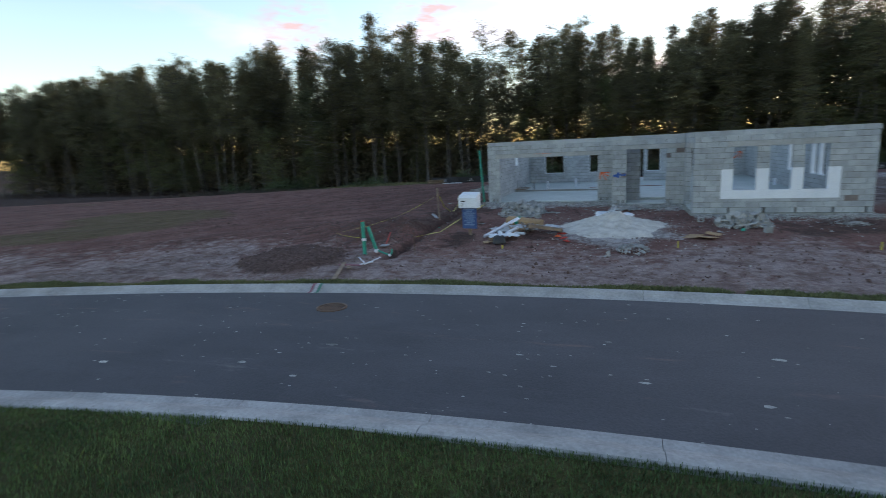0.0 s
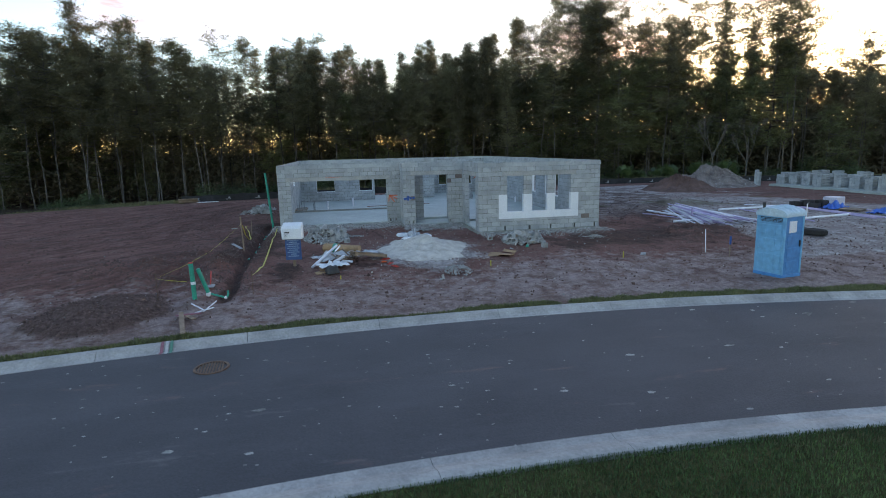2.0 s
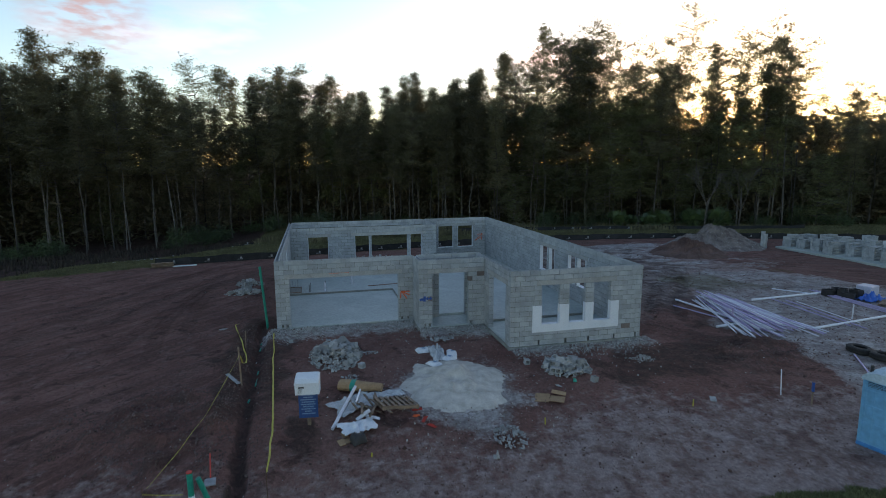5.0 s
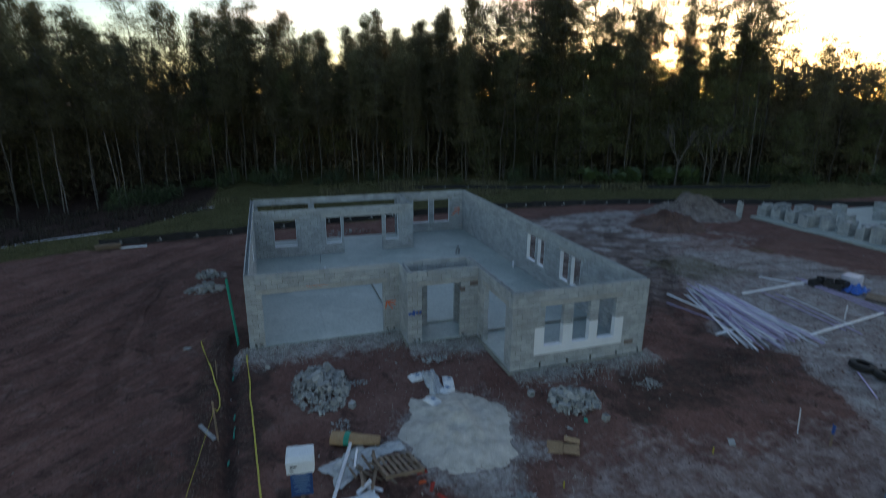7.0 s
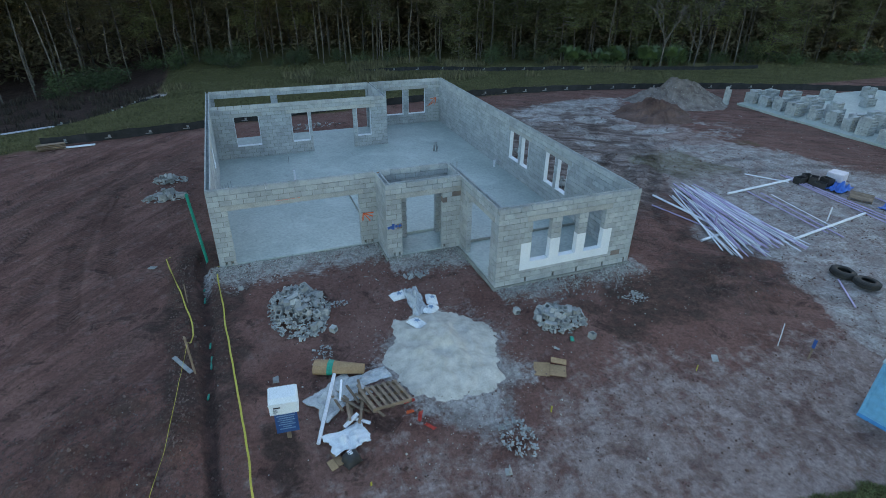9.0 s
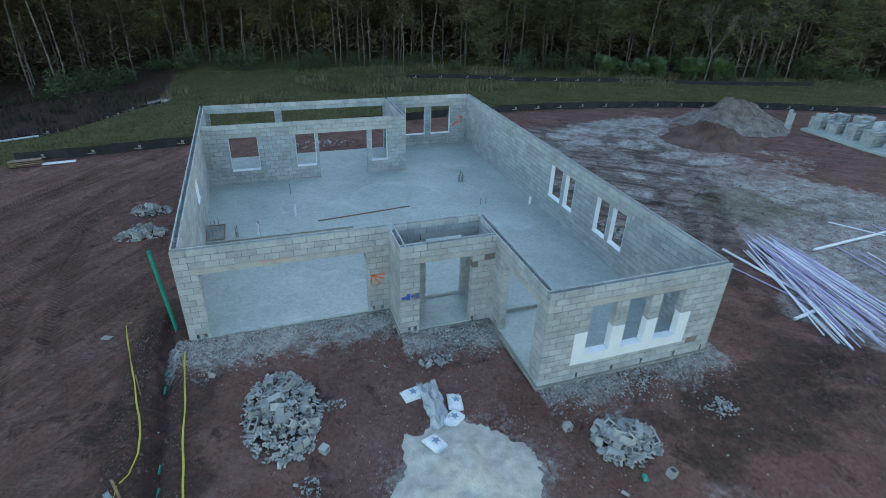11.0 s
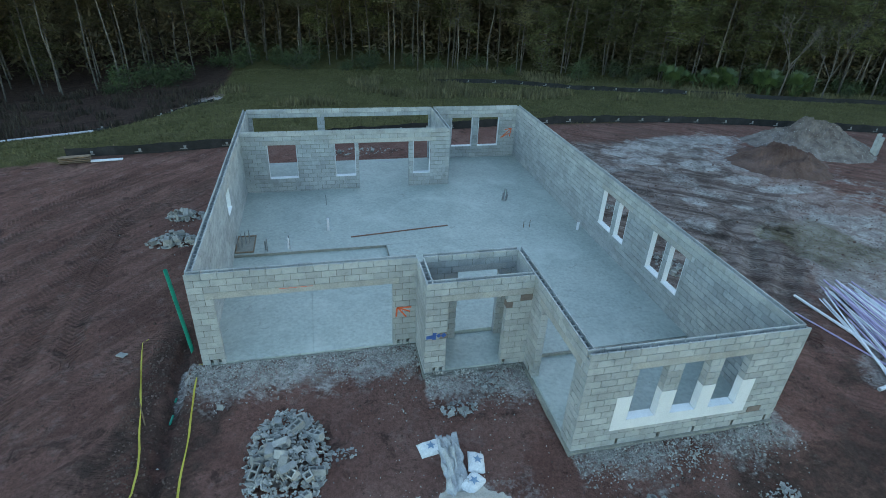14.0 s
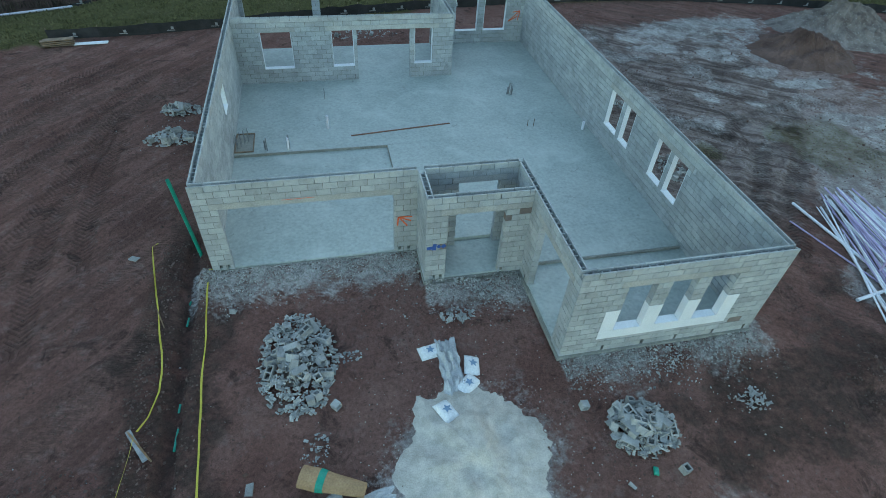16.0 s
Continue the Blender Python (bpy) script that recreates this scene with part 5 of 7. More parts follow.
# ---- heaps ----
def heap(name, label, category, x, y, rx, ry, height, mat, seed, sharp=1.3, rough=0.12, turn=0.0, lumps=(), rings=26, around=90, gravel=0.0, ragged=1.0, stones=0):
    """A mound with a ragged edge; lumps: more tops, as share of the radii, height and spread."""
    bm = bmesh.new()
    rows, toss = [], random.Random(seed)
    for j in range(rings):
        f = j / (rings - 1)
        ring = []
        for i in range(around):
            a = 2 * math.pi * i / around
            e = 1 + 0.25 * fuzz(math.cos(a) * 1.7, math.sin(a) * 1.7, 1, seed) + ragged * (0.16 * fuzz(math.cos(a) * 5, math.sin(a) * 5, 1, seed + 1) + 0.12 * fuzz(math.cos(a) * 13, math.sin(a) * 13, 1, seed + 1))
            u, v = math.cos(a) * f * e, math.sin(a) * f * e
            h = height * min(1.0, sharp * (1 - f)) ** 1.15
            for lu, lv, lh, ls in lumps:
                h += lh * math.exp(-((u - lu) ** 2 + (v - lv) ** 2) / ls ** 2) * (1 - f ** 3)
            h *= 1 + rough * 2 * fuzz(u * 4, v * 4, 1, seed + 4)
            h += rough * 0.3 * height * fuzz(u * 21, v * 21, 1, seed + 6) * (1 - f * f)
            h += rough * 0.35 * height * fuzz(u * 9, v * 9, 1, seed + 2) * (1 - f * f)
            px, py = u * rx, v * ry
            gx_, gy_ = x + px * math.cos(turn) - py * math.sin(turn), y + px * math.sin(turn) + py * math.cos(turn)
            ring.append((gx_, gy_, ground_z(gx_, gy_) + max(0, h) + toss.uniform(-gravel, gravel) * min(1.0, h) - 0.05 * smooth_step(0.8, 1, f)))
        rows.append(ring)
    loft(bm, rows)
    bmesh.ops.recalc_face_normals(bm, faces=bm.faces)
    mound = tagged(link_mesh(name, bm, mat, gravel == 0), label, category)
    vs, fs = [], []
    for _ in range(stones):
        j = min(rings - 2, int(rings * math.sqrt(toss.random())))
        i, u, v = toss.randrange(around), toss.random(), toss.random()
        c = Vector(rows[j][i]).lerp(Vector(rows[j][(i + 1) % around]), u).lerp(Vector(rows[j + 1][i]), v * 0.5)
        r = toss.uniform(0.012, 0.035) * (2.0 if toss.random() < 0.06 else 1)
        k = len(vs)
        turn_ = Euler((toss.uniform(0, 6), toss.uniform(0, 6), 0)).to_matrix()
        vs += [c + turn_ @ (Vector(d) * r * toss.uniform(0.6, 1.1)) for d in ((1, 0, 0), (0, 1, 0), (-1, 0.1, 0), (0, -1, 0.1), (0, 0.1, 0.8), (0.1, 0, -0.8))]
        fs += [(k + a, k + b, k + e) for a, b, e in ((0, 1, 4), (1, 2, 4), (2, 3, 4), (3, 0, 4), (1, 0, 5), (2, 1, 5), (3, 2, 5), (0, 3, 5))]
    if vs:
        grit = new("grit", mesh_of("grit", vs, fs, M_SPOIL_CLOD if mat == M_SPOIL_RED else M_RUBBLE))
        grit.parent = mound
        tagged(grit, "small stones and lumps", kind="stuff")
    return mound


heap("sand_mound", "pale builders' sand heap spread on the soil", "sand pile", 6.25, -7.15, 1.95, 2.3, 0.24, M_SAND, 41, 1.25, 0.4, 0.1, ((0.1, 0.35, 0.12, 0.4),), 34, 200, ragged=0.6)
heap("earth_mound", "tall grey-brown spoil mound with a stony top", "earth mound", 36.2, 16.2, 4.2, 3.6, 1.62, M_SPOIL, 43, 1.15, 0.22, 0.0, rings=44, around=170, gravel=0.09, ragged=0.35, stones=2600)
heap("earth_mound", "lower red-brown spoil mound beside the tall one", "earth mound", 31.2, 13.2, 3.2, 2.8, 0.95, M_SPOIL_RED, 44, 1.4, 0.3, rings=38, around=150, gravel=0.08, ragged=0.5, stones=1800)
strew("sand_spill", "pale sand crumbs round the sand heap", [(6.3 + rng.gauss(0, 1.5), -7.6 + rng.gauss(0, 1.9)) for _ in range(900)], 0.01, 0.03, M_SAND, 35)


# ---- cement bags and plastic ----
def cushion(bm, l, w, h, seed, n=8):
    """A filled bag with soft sides and a wavy top."""
    bmesh.ops.create_grid(bm, x_segments=n, y_segments=n, size=1)
    for v in bm.verts:
        u, t = v.co.x, v.co.y
        k = (1 - abs(u) ** 4) * (1 - abs(t) ** 4)
        v.co = Vector((u * l / 2, t * w / 2, h * k ** 0.5 * (1 + 0.25 * fuzz(u * 2, t * 2, 1, seed))))
    r = bmesh.ops.extrude_face_region(bm, geom=bm.faces[:])
    for v in [g for g in r["geom"] if isinstance(g, bmesh.types.BMVert)]:
        v.co.z = -0.01


def star(bm, r, z):
    c = bm.verts.new((0, 0, z))
    ring = [bm.verts.new((math.cos(i * math.pi / 5) * (r if i % 2 == 0 else r * 0.45), math.sin(i * math.pi / 5) * (r if i % 2 == 0 else r * 0.45), z - 0.012)) for i in range(10)]
    for i in range(10):
        bm.faces.new((c, ring[i], ring[(i + 1) % 10]))


for k, (x, y, rz, tx) in enumerate(((5.78, -3.88, 0.2, 0.05), (6.78, -4.5, 1.35, 0.2), (5.82, -5.75, 2.0, 0.12), (6.55, -5.05, 0.7, 0.1))):
    z = 0.12 if k == 2 else 0.02
    bag = thing("cement_bag", "white paper cement bag with a faded blue mark", "bag", at_ground(x, y, z, rz) @ Euler((tx, 0.05, 0)).to_matrix().to_4x4(), "cement bags")
    bm = bmesh.new()
    cushion(bm, 0.6, 0.42, 0.11, k + 1)
    part("sack", bm, M_BAG, bag, smooth=True)
    bm = bmesh.new()
    star(bm, 0.13, 0.135)
    part("printed_mark", bm, M_BLUEPRINT, bag, "faded blue printed shape")


def sheet(name, label, x, y, l, w, rz, seed, mat, height=0.25, category="plastic sheet", lift=0.03):
    """A crumpled sheet lying in folds."""
    bm = bmesh.new()
    bmesh.ops.create_grid(bm, x_segments=22, y_segments=22, size=1)
    for v in bm.verts:
        u, t = v.co.x, v.co.y
        e = 1 + 0.25 * fuzz(u * 1.5, t * 1.5, 1, seed)
        h = abs(fuzz(u * 2.2, t * 2.2, 1, seed + 1)) * height * 1.6 + abs(fuzz(u * 5, t * 5, 1, seed + 2)) * height * 0.6
        v.co = Vector((u * l / 2 * e + 0.05 * fuzz(u * 4, t * 4, 1, seed + 5), t * w / 2 * e, lift + h * (1.2 - 0.8 * max(abs(u), abs(t)))))
    ob = link_mesh(name, bm, mat, True)
    ob.matrix_world = at_ground(x, y, 0, rz)
    md = ob.modifiers.new("thickness", "SOLIDIFY")
    md.thickness = 0.006
    return tagged(ob, label, category)


sheet("plastic_sheet", "crumpled clear wrapping among the cement bags", 6.2, -4.4, 0.55, 1.75, -0.05, 51, M_SHEET, 0.3)


# ---- permit box on its board ----
permit = thing("permit_box", "white permit box above a blue notice board on a post", "notice box", at_ground(1.42, -8.85, 0, -0.12))
bm = bmesh.new()
box(bm, -0.05, -0.03, -0.3, 0.05, 0.03, 0.9, bevel=0.004)
part("post", bm, M_TIMBER, permit, "grey timber post")
bm = bmesh.new()
box(bm, -0.27, -0.055, 0.24, 0.27, -0.035, 1.0, bevel=0.004)
board = part("notice_board", bm, M_BLUEBOARD, permit, "dark blue notice board with white lines")
for k in range(9):
    bm = bmesh.new()
    l = (0.2, 0.13, 0.22, 0.18, 0.21, 0.15, 0.2, 0.1, 0.19)[k]
    box(bm, -l, -0.059, 0.92 - k * 0.07, l, -0.0555, 0.945 - k * 0.07)
    part("print_line", bm, M_BLUEPRINT, board)
bm = bmesh.new()
rows = []
for y, z0, z1 in ((-0.2, 1.0, 1.34), (-0.12, 0.97, 1.44), (0.2, 0.97, 1.52)):
    rows.append([(-0.33, y, z0), (0.33, y, z0), (0.34, y, z1 - 0.03), (0.3, y, z1), (-0.3, y, z1), (-0.34, y, z1 - 0.03)])
loft(bm, rows, cap=True)
bmesh.ops.recalc_face_normals(bm, faces=bm.faces)
part("box_body", bm, M_WHITE, permit, "white plastic box with a sloping lid")
bm = bmesh.new()
box(bm, -0.35, -0.215, 1.31, 0.35, -0.205, 1.345)
part("lid_rim", bm, M_WHITE, permit)
bm = bmesh.new()
box(bm, -0.24, -0.2135, 1.2, -0.08, -0.2055, 1.24)
part("label_bar", bm, M_BLACK, permit, "small black label")
for k in range(5):
    bm = bmesh.new()
    box(bm, -0.25, -0.2125, 1.16 - k * 0.03, -0.25 + (0.12, 0.09, 0.11, 0.1, 0.07)[k], -0.2055, 1.17 - k * 0.03)
    part("print_line", bm, M_GREY_PIPE, permit)


# ---- rubbish heap beside the permit box ----
def pallet(name, label, m, boards=7, l=1.15, w=1.0):
    p = thing(name, label, "pallet", m)
    for k in range(3):
        bm = bmesh.new()
        y = -w / 2 + 0.02 + k * (w - 0.08) / 2
        box(bm, -l / 2, y, 0.02, l / 2, y + 0.04, 0.11, bevel=0.004)
        part("stringer", bm, M_TIMBER, p)
    for k in range(boards):
        bm = bmesh.new()
        x = -l / 2 + k * (l - 0.09) / (boards - 1)
        box(bm, x, -w / 2, 0.112, x + 0.09, w / 2, 0.13, bevel=0.003)
        part("board", bm, M_TIMBER, p)
    for k in range(3):
        bm = bmesh.new()
        x = -l / 2 + k * (l - 0.1) / 2
        box(bm, x, -w / 2, 0.0, x + 0.1, w / 2, 0.018, bevel=0.003)
        part("bottom_board", bm, M_TIMBER, p)
    return p


pallet("pallet", "broken weathered timber pallet tilted on rubbish", at_ground(3.98, -8.5, 0.12, 0.18) @ Euler((-0.12, 0.16, 0)).to_matrix().to_4x4())


def rod(name, label, category, p, q, r, mat, n=10, group="", wall=0.0):
    """A straight pipe or stick; wall: how thick a hollow pipe's wall is."""
    p, q = Vector(p), Vector(q)
    bm = bmesh.new()
    h = (q - p).length / 2
    if wall:
        prof = [(r, -h), (r, h), (r - wall, h), (r - wall, -h)]
        rows = [[(math.cos(2 * math.pi * i / n) * a, math.sin(2 * math.pi * i / n) * a, z) for i in range(n)] for a, z in prof + prof[:1]]
        loft(bm, rows)
        bmesh.ops.remove_doubles(bm, verts=bm.verts, dist=1e-5)
        bmesh.ops.recalc_face_normals(bm, faces=bm.faces)
    else:
        tube(bm, (0, 0, -h), (0, 0, h), r, n=n)
    ob = link_mesh(name, bm, mat)
    ob.matrix_world = Matrix.Translation((p + q) / 2) @ (q - p).to_track_quat("Z", "Y").to_matrix().to_4x4()
    return tagged(ob, label, category, group)


def lie(x, y, dz=0.0):
    return (x, y, ground_z(x, y) + dz)


rod("plastic_pipe", "thick white plastic pipe lying across rubbish", "pipe", lie(2.05, -9.35, 0.06), lie(2.85, -7.4, 0.36), 0.05, M_PVC, 12, "rubbish pipes", 0.008)
rod("plastic_pipe", "short white plastic pipe on the rubbish heap", "pipe", lie(2.75, -9.1, 0.12), lie(3.15, -8.95, 0.3), 0.055, M_PVC, 12, "rubbish pipes", 0.008)
rod("plastic_pipe", "short white plastic pipe on the rubbish heap", "pipe", lie(3.05, -8.9, 0.1), lie(3.4, -9.2, 0.12), 0.045, M_PVC, 12, "rubbish pipes", 0.008)
rod("plastic_pipe", "thin white plastic pipe on the rubbish heap", "pipe", lie(2.8, -8.4, 0.35), lie(2.98, -7.75, 0.42), 0.03, M_PVC, 10, "rubbish pipes", 0.005)
rng = random.Random(61)
for k in range(13):
    x, y, a, l = rng.uniform(2.5, 3.6), rng.uniform(-8.9, -8.0), rng.uniform(0.9, 2.4), rng.uniform(0.6, 1.2)
    bm = bmesh.new()
    box(bm, -l / 2, -0.035, -0.012, l / 2, 0.035, 0.012, bevel=0.003)
    ob = link_mesh("timber_offcut", bm, M_TIMBER)
    ob.matrix_world = at_ground(x, y, rng.uniform(0.08, 0.34), a) @ Euler((0.2, rng.uniform(-0.25, 0.25), 0)).to_matrix().to_4x4()
    tagged(ob, "weathered timber offcut on the rubbish heap", "timber", "timber offcuts")
sheet("plastic_sheet", "torn clear plastic wrapping on the rubbish heap", 2.75, -7.95, 1.4, 1.1, 0.5, 62, M_SHEET, 0.2)
sheet("plastic_sheet", "long twisted plastic wrapping behind the pallet", 3.55, -7.55, 1.6, 0.5, 0.1, 63, M_SHEET, 0.2)
sheet("insulation_sheet", "torn white sheet draped over rubbish", 2.75, -9.5, 0.95, 0.7, 0.2, 64, M_WHITE, 0.14, "sheet", 0.1)
carton = thing("cardboard_roll", "brown cardboard carton with a green tape band", "carton", at_ground(2.98, -6.95, 0.17, -0.4) @ Matrix.Scale(1.15, 4))
bm = bmesh.new()
rows = [[(x, math.cos(a) * r * 1.1, math.sin(a) * r * 0.75) for a in [i * math.pi / 6 for i in range(12)]] for x, r in ((-0.55, 0.2), (-0.2, 0.21), (0.1, 0.17), (0.45, 0.15), (0.7, 0.13))]
loft(bm, rows, cap=True)
part("carton_body", bm, M_CARD, carton)
bm = bmesh.new()
loft(bm, [[(x, math.cos(a) * r * 1.1, math.sin(a) * r * 0.75) for a in [i * math.pi / 6 for i in range(12)]] for x, r in ((-0.2, 0.214), (-0.06, 0.2))])
part("tape_band", bm, M_TEAL, carton, "green tape band")
bm = bmesh.new()
cushion(bm, 0.42, 0.36, 0.24, 9)
bag = link_mesh("rubbish_bag", bm, M_BLACK, True)
bag.matrix_world = at_ground(2.72, -10.05, 0.02, 0.4)
tagged(bag, "small black bag with white print", "bag")
for k in range(3):
    bm = bmesh.new()
    box(bm, -0.07 + 0.01 * k, -0.02 + k * 0.05, 0.243, 0.05, 0.005 + k * 0.05, 0.262)
    part("print_line", bm, M_PAPER, bag, "white print")


def flat_box(x, y, l, w, rz, label, seed):
    """A flattened carton: two panels and a raised flap."""
    t = thing("flattened_carton", label, "carton", at_ground(x, y, 0.03, rz))
    for k, (a, b, c, d, rx) in enumerate(((-l / 2, -w / 2, 0, w / 2, 0.06), (0.01, -w / 2, l / 2, w / 2, -0.1), (0.01, w / 2 + 0.005, l / 2, w / 2 + 0.2, 0.2))):
        bm = bmesh.new()
        box(bm, a, b, 0, c, d, 0.012, Euler((rx, 0.08 * (k - 1), 0)).to_matrix().to_4x4())
        part("panel", bm, M_CARD, t)
    return t


flat_box(8.85, -8.95, 0.95, 0.55, -0.55, "flattened brown cardboard box on the soil", 1)
flat_box(2.35, -10.0, 0.35, 0.3, 0.3, "small piece of brown cardboard on the soil", 2)
for k, (x, y, l) in enumerate(((4.6, -8.75, 0.3), (4.72, -9.3, 0.35), (4.85, -9.7, 0.3), (4.5, -9.1, 0.2))):
    sheet("marking_ribbon", "scrap of red-orange marking ribbon on the soil", x, y, l, 0.1, k * 1.1, 70 + k, M_RED if k < 3 else M_ORANGE, 0.06, "ribbon", 0.02)


# ---- portable toilet ----
def toilet(m):
    t = thing("portable_toilet", "blue plastic portable toilet with a pale ribbed roof", "portable toilet", m)
    w, h = 0.56, 1.98
    bm = bmesh.new()
    box(bm, -w - 0.02, -w - 0.02, -0.06, w + 0.02, w + 0.02, 0.1, bevel=0.02)
    part("skid_base", bm, M_LOO_DOOR, t)
    for name, rz, mat in (("side_panel", -90, M_LOO), ("door", 0, M_LOO_DOOR), ("side_panel", 90, M_LOO), ("back_panel", 180, M_LOO)):
        r = pose(0, 0, 0, 0, 0, rz)
        bm = bmesh.new()
        box(bm, -w + 0.05, -w + 0.02, 0.1, w - 0.05, -w + 0.05, h, r, bevel=0.006)
        pan = part(name, bm, mat, t)
        if name == "door":
            bm = bmesh.new()
            box(bm, -0.3, -w - 0.004, 1.42, 0.12, -w + 0.021, 1.78, r)
            part("notice", bm, M_PAPER, pan, "white notice sheet")
            bm = bmesh.new()
            box(bm, 0.36, -w - 0.03, 0.95, 0.4, -w + 0.021, 1.15, r, bevel=0.006)
            part("door_handle", bm, M_BLACK, pan, "dark door latch")
            for z in (0.2, 0.62, 1.03):
                bm = bmesh.new()
                box(bm, -0.36, -w + 0.002, z, 0.32, -w + 0.021, z + 0.32, r, bevel=0.01)
                part("raised_panel", bm, M_LOO_DOOR, pan)
        else:
            for z0, z1 in ((0.2, 0.72), (0.8, 1.22), (1.3, 1.66)):
                bm = bmesh.new()
                for x0, x1, lift in ((-0.43, -0.2, 0.06), (-0.2, 0.2, 0.0), (0.2, 0.43, 0.06)):
                    box(bm, x0, -w - 0.004, z0 + lift, x1, -w + 0.025, z1, r, bevel=0.012)
                part("raised_panel", bm, M_LOO, pan)
            # Black plates behind the slats paint the shade inside the vents.
            for k in range(4):
                bm = bmesh.new()
                x = -0.42 + k * 0.215
                box(bm, x, -w + 0.008, 1.74, x + 0.19, -w + 0.021, 1.88, r)
                vent = part("vent", bm, M_BLACK, pan, "black plate for the shaded vent opening")
                for j in range(3):
                    bm = bmesh.new()
                    box(bm, x + 0.01, -w - 0.006, 1.755 + j * 0.042, x + 0.18, -w + 0.008, 1.772 + j * 0.042, r)
                    part("slat", bm, M_LOO, vent)
    for sx in (-1, 1):
        for sy in (-1, 1):
            bm = bmesh.new()
            box(bm, sx * (w - 0.03) - 0.04, sy * (w - 0.03) - 0.04, 0.1, sx * (w - 0.03) + 0.04, sy * (w - 0.03) + 0.04, h, bevel=0.015)
            part("corner_post", bm, M_LOO, t)
    bm = bmesh.new()
    rows = []
    for i in range(13):
        y = -w - 0.04 + (2 * w + 0.08) * i / 12
        bulge = 0.05 if i in (2, 5, 7, 10) else 0.0
        rows.append([(math.cos(a) * (w + 0.04), y, h + math.sin(a) * (0.2 + bulge)) for a in [math.pi * k / 12 for k in range(13)]] + [(-w - 0.04, y, h - 0.06), (w + 0.04, y, h - 0.06)])
    loft(bm, [[(y, x, z) for x, y, z in row] for row in rows], cap=True)
    bmesh.ops.recalc_face_normals(bm, faces=bm.faces)
    part("roof", bm, M_LOO_ROOF, t, "pale translucent ribbed roof", smooth=False)
    bm = bmesh.new()
    tube(bm, (-0.4, 0.42, h), (-0.4, 0.42, h + 0.34), 0.05, n=12)
    part("vent_pipe", bm, M_BLACK, t, "black vent pipe")
    return t


toilet(at_ground(16.45, -13.58, 0.0, radians(13)) @ Matrix.Diagonal((0.76, 0.82, 0.97, 1)) @ Euler((0.0, -0.012, 0)).to_matrix().to_4x4())


# ---- tyres ----
def tyre(x, y, rx, label):
    t = thing("tyre", label, "tyre", at_ground(x, y, 0.13, rx) @ Euler((0.06, 0.05, 0)).to_matrix().to_4x4(), "old tyres")
    prof = [(0.22, -0.08), (0.24, -0.12), (0.34, -0.13), (0.41, -0.1), (0.43, -0.05), (0.43, 0.05), (0.41, 0.1), (0.34, 0.13), (0.24, 0.12), (0.22, 0.08), (0.36, 0.06), (0.36, -0.06)]
    bm = bmesh.new()
    loft(bm, [[(math.cos(a) * r, math.sin(a) * r, z) for a in [2 * math.pi * i / 36 for i in range(36)]] for r, z in prof + prof[:1]])
    bmesh.ops.remove_doubles(bm, verts=bm.verts, dist=1e-5)
    bmesh.ops.recalc_face_normals(bm, faces=bm.faces)
    part("casing", bm, M_RUBBER, t)
    bm = bmesh.new()
    for i in range(36):
        for s in (-1, 1):
            box(bm, 0.425, -0.022, s * 0.045 - 0.03, 0.442, 0.022, s * 0.045 + 0.03, pose(0, 0, 0, 0, 0, i * 10 + s * 2.5))
    part("tread", bm, M_RUBBER, t)


tyre(22.2, -8.2, 0.3, "worn black tyre lying on pale sand")
tyre(22.3, -9.05, 1.2, "worn black tyre lying on pale sand")


# ---- plastic pipes by the plot next door ----
rng = random.Random(81)
for k in range(58):
    f = k / 57
    x, y = 20.2 + 2.9 * rng.random() ** 0.9, -2.8 + rng.uniform(-0.6, 0.6)
    a = radians(-113 + 6.5 * (x - 20.2) + rng.gauss(0, 4.0))
    l = 6.1 if rng.random() < 0.8 else rng.uniform(3, 5)
    z = 0.05 + 0.34 * rng.random() * math.exp(-((x - 21.6) / 1.0) ** 2)
    d = Vector((math.cos(a), math.sin(a), 0)) * l / 2
    tilt = rng.uniform(-0.05, 0.05)
    lilac = rng.random() < 0.36
    rod("plastic_pipe", "lilac plastic water pipe in a loose stack" if lilac else "white plastic pipe in a loose stack", "pipe",
        (x - d.x, y - d.y, land(x, y) + z - tilt), (x + d.x, y + d.y, land(x, y) + z + tilt), rng.choice((0.02, 0.024, 0.028, 0.04)), M_LILAC if lilac else M_PVC, 8, "stacked plastic pipes", 0.005)
for p, q, r, lil in (((19.0, -4.3), (20.9, -4.0), 0.06, 0), ((20.4, 0.4), (20.9, -5.4), 0.05, 0), ((19.6, -0.5), (20.9, -6.0), 0.03, 1), ((24.2, -0.7), (29.2, -0.3), 0.06, 0), ((22.9, -5.5), (28.6, -4.7), 0.06, 0),
                     ((29.2, 0.4), (28.9, -6.2), 0.03, 1), ((29.4, 0.2), (29.2, -6.6), 0.03, 1), ((29.0, -0.4), (28.5, -6.3), 0.03, 1), ((25.4, -0.8), (24.9, -5.6), 0.03, 1), ((25.9, -1.2), (25.2, -6.1), 0.03, 1),
                     ((26.3, -1.5), (25.7, -5.4), 0.02, 0), ((27.4, 1.2), (28.6, -0.6), 0.03, 0), ((30.3, -4.6), (29.2, -9.5), 0.08, 0), ((31.0, -3.5), (30.6, -9.0), 0.03, 1), ((21.7, -8.4), (20.5, -9.9), 0.03, 1)):
    rod("plastic_pipe", "lilac plastic pipe lying loose on sand" if lil else "white plastic pipe lying loose on sand", "pipe", lie(*p, 0.06), lie(*q, 0.06), r, M_LILAC if lil else M_PVC, 8, "loose plastic pipes", 0.005)
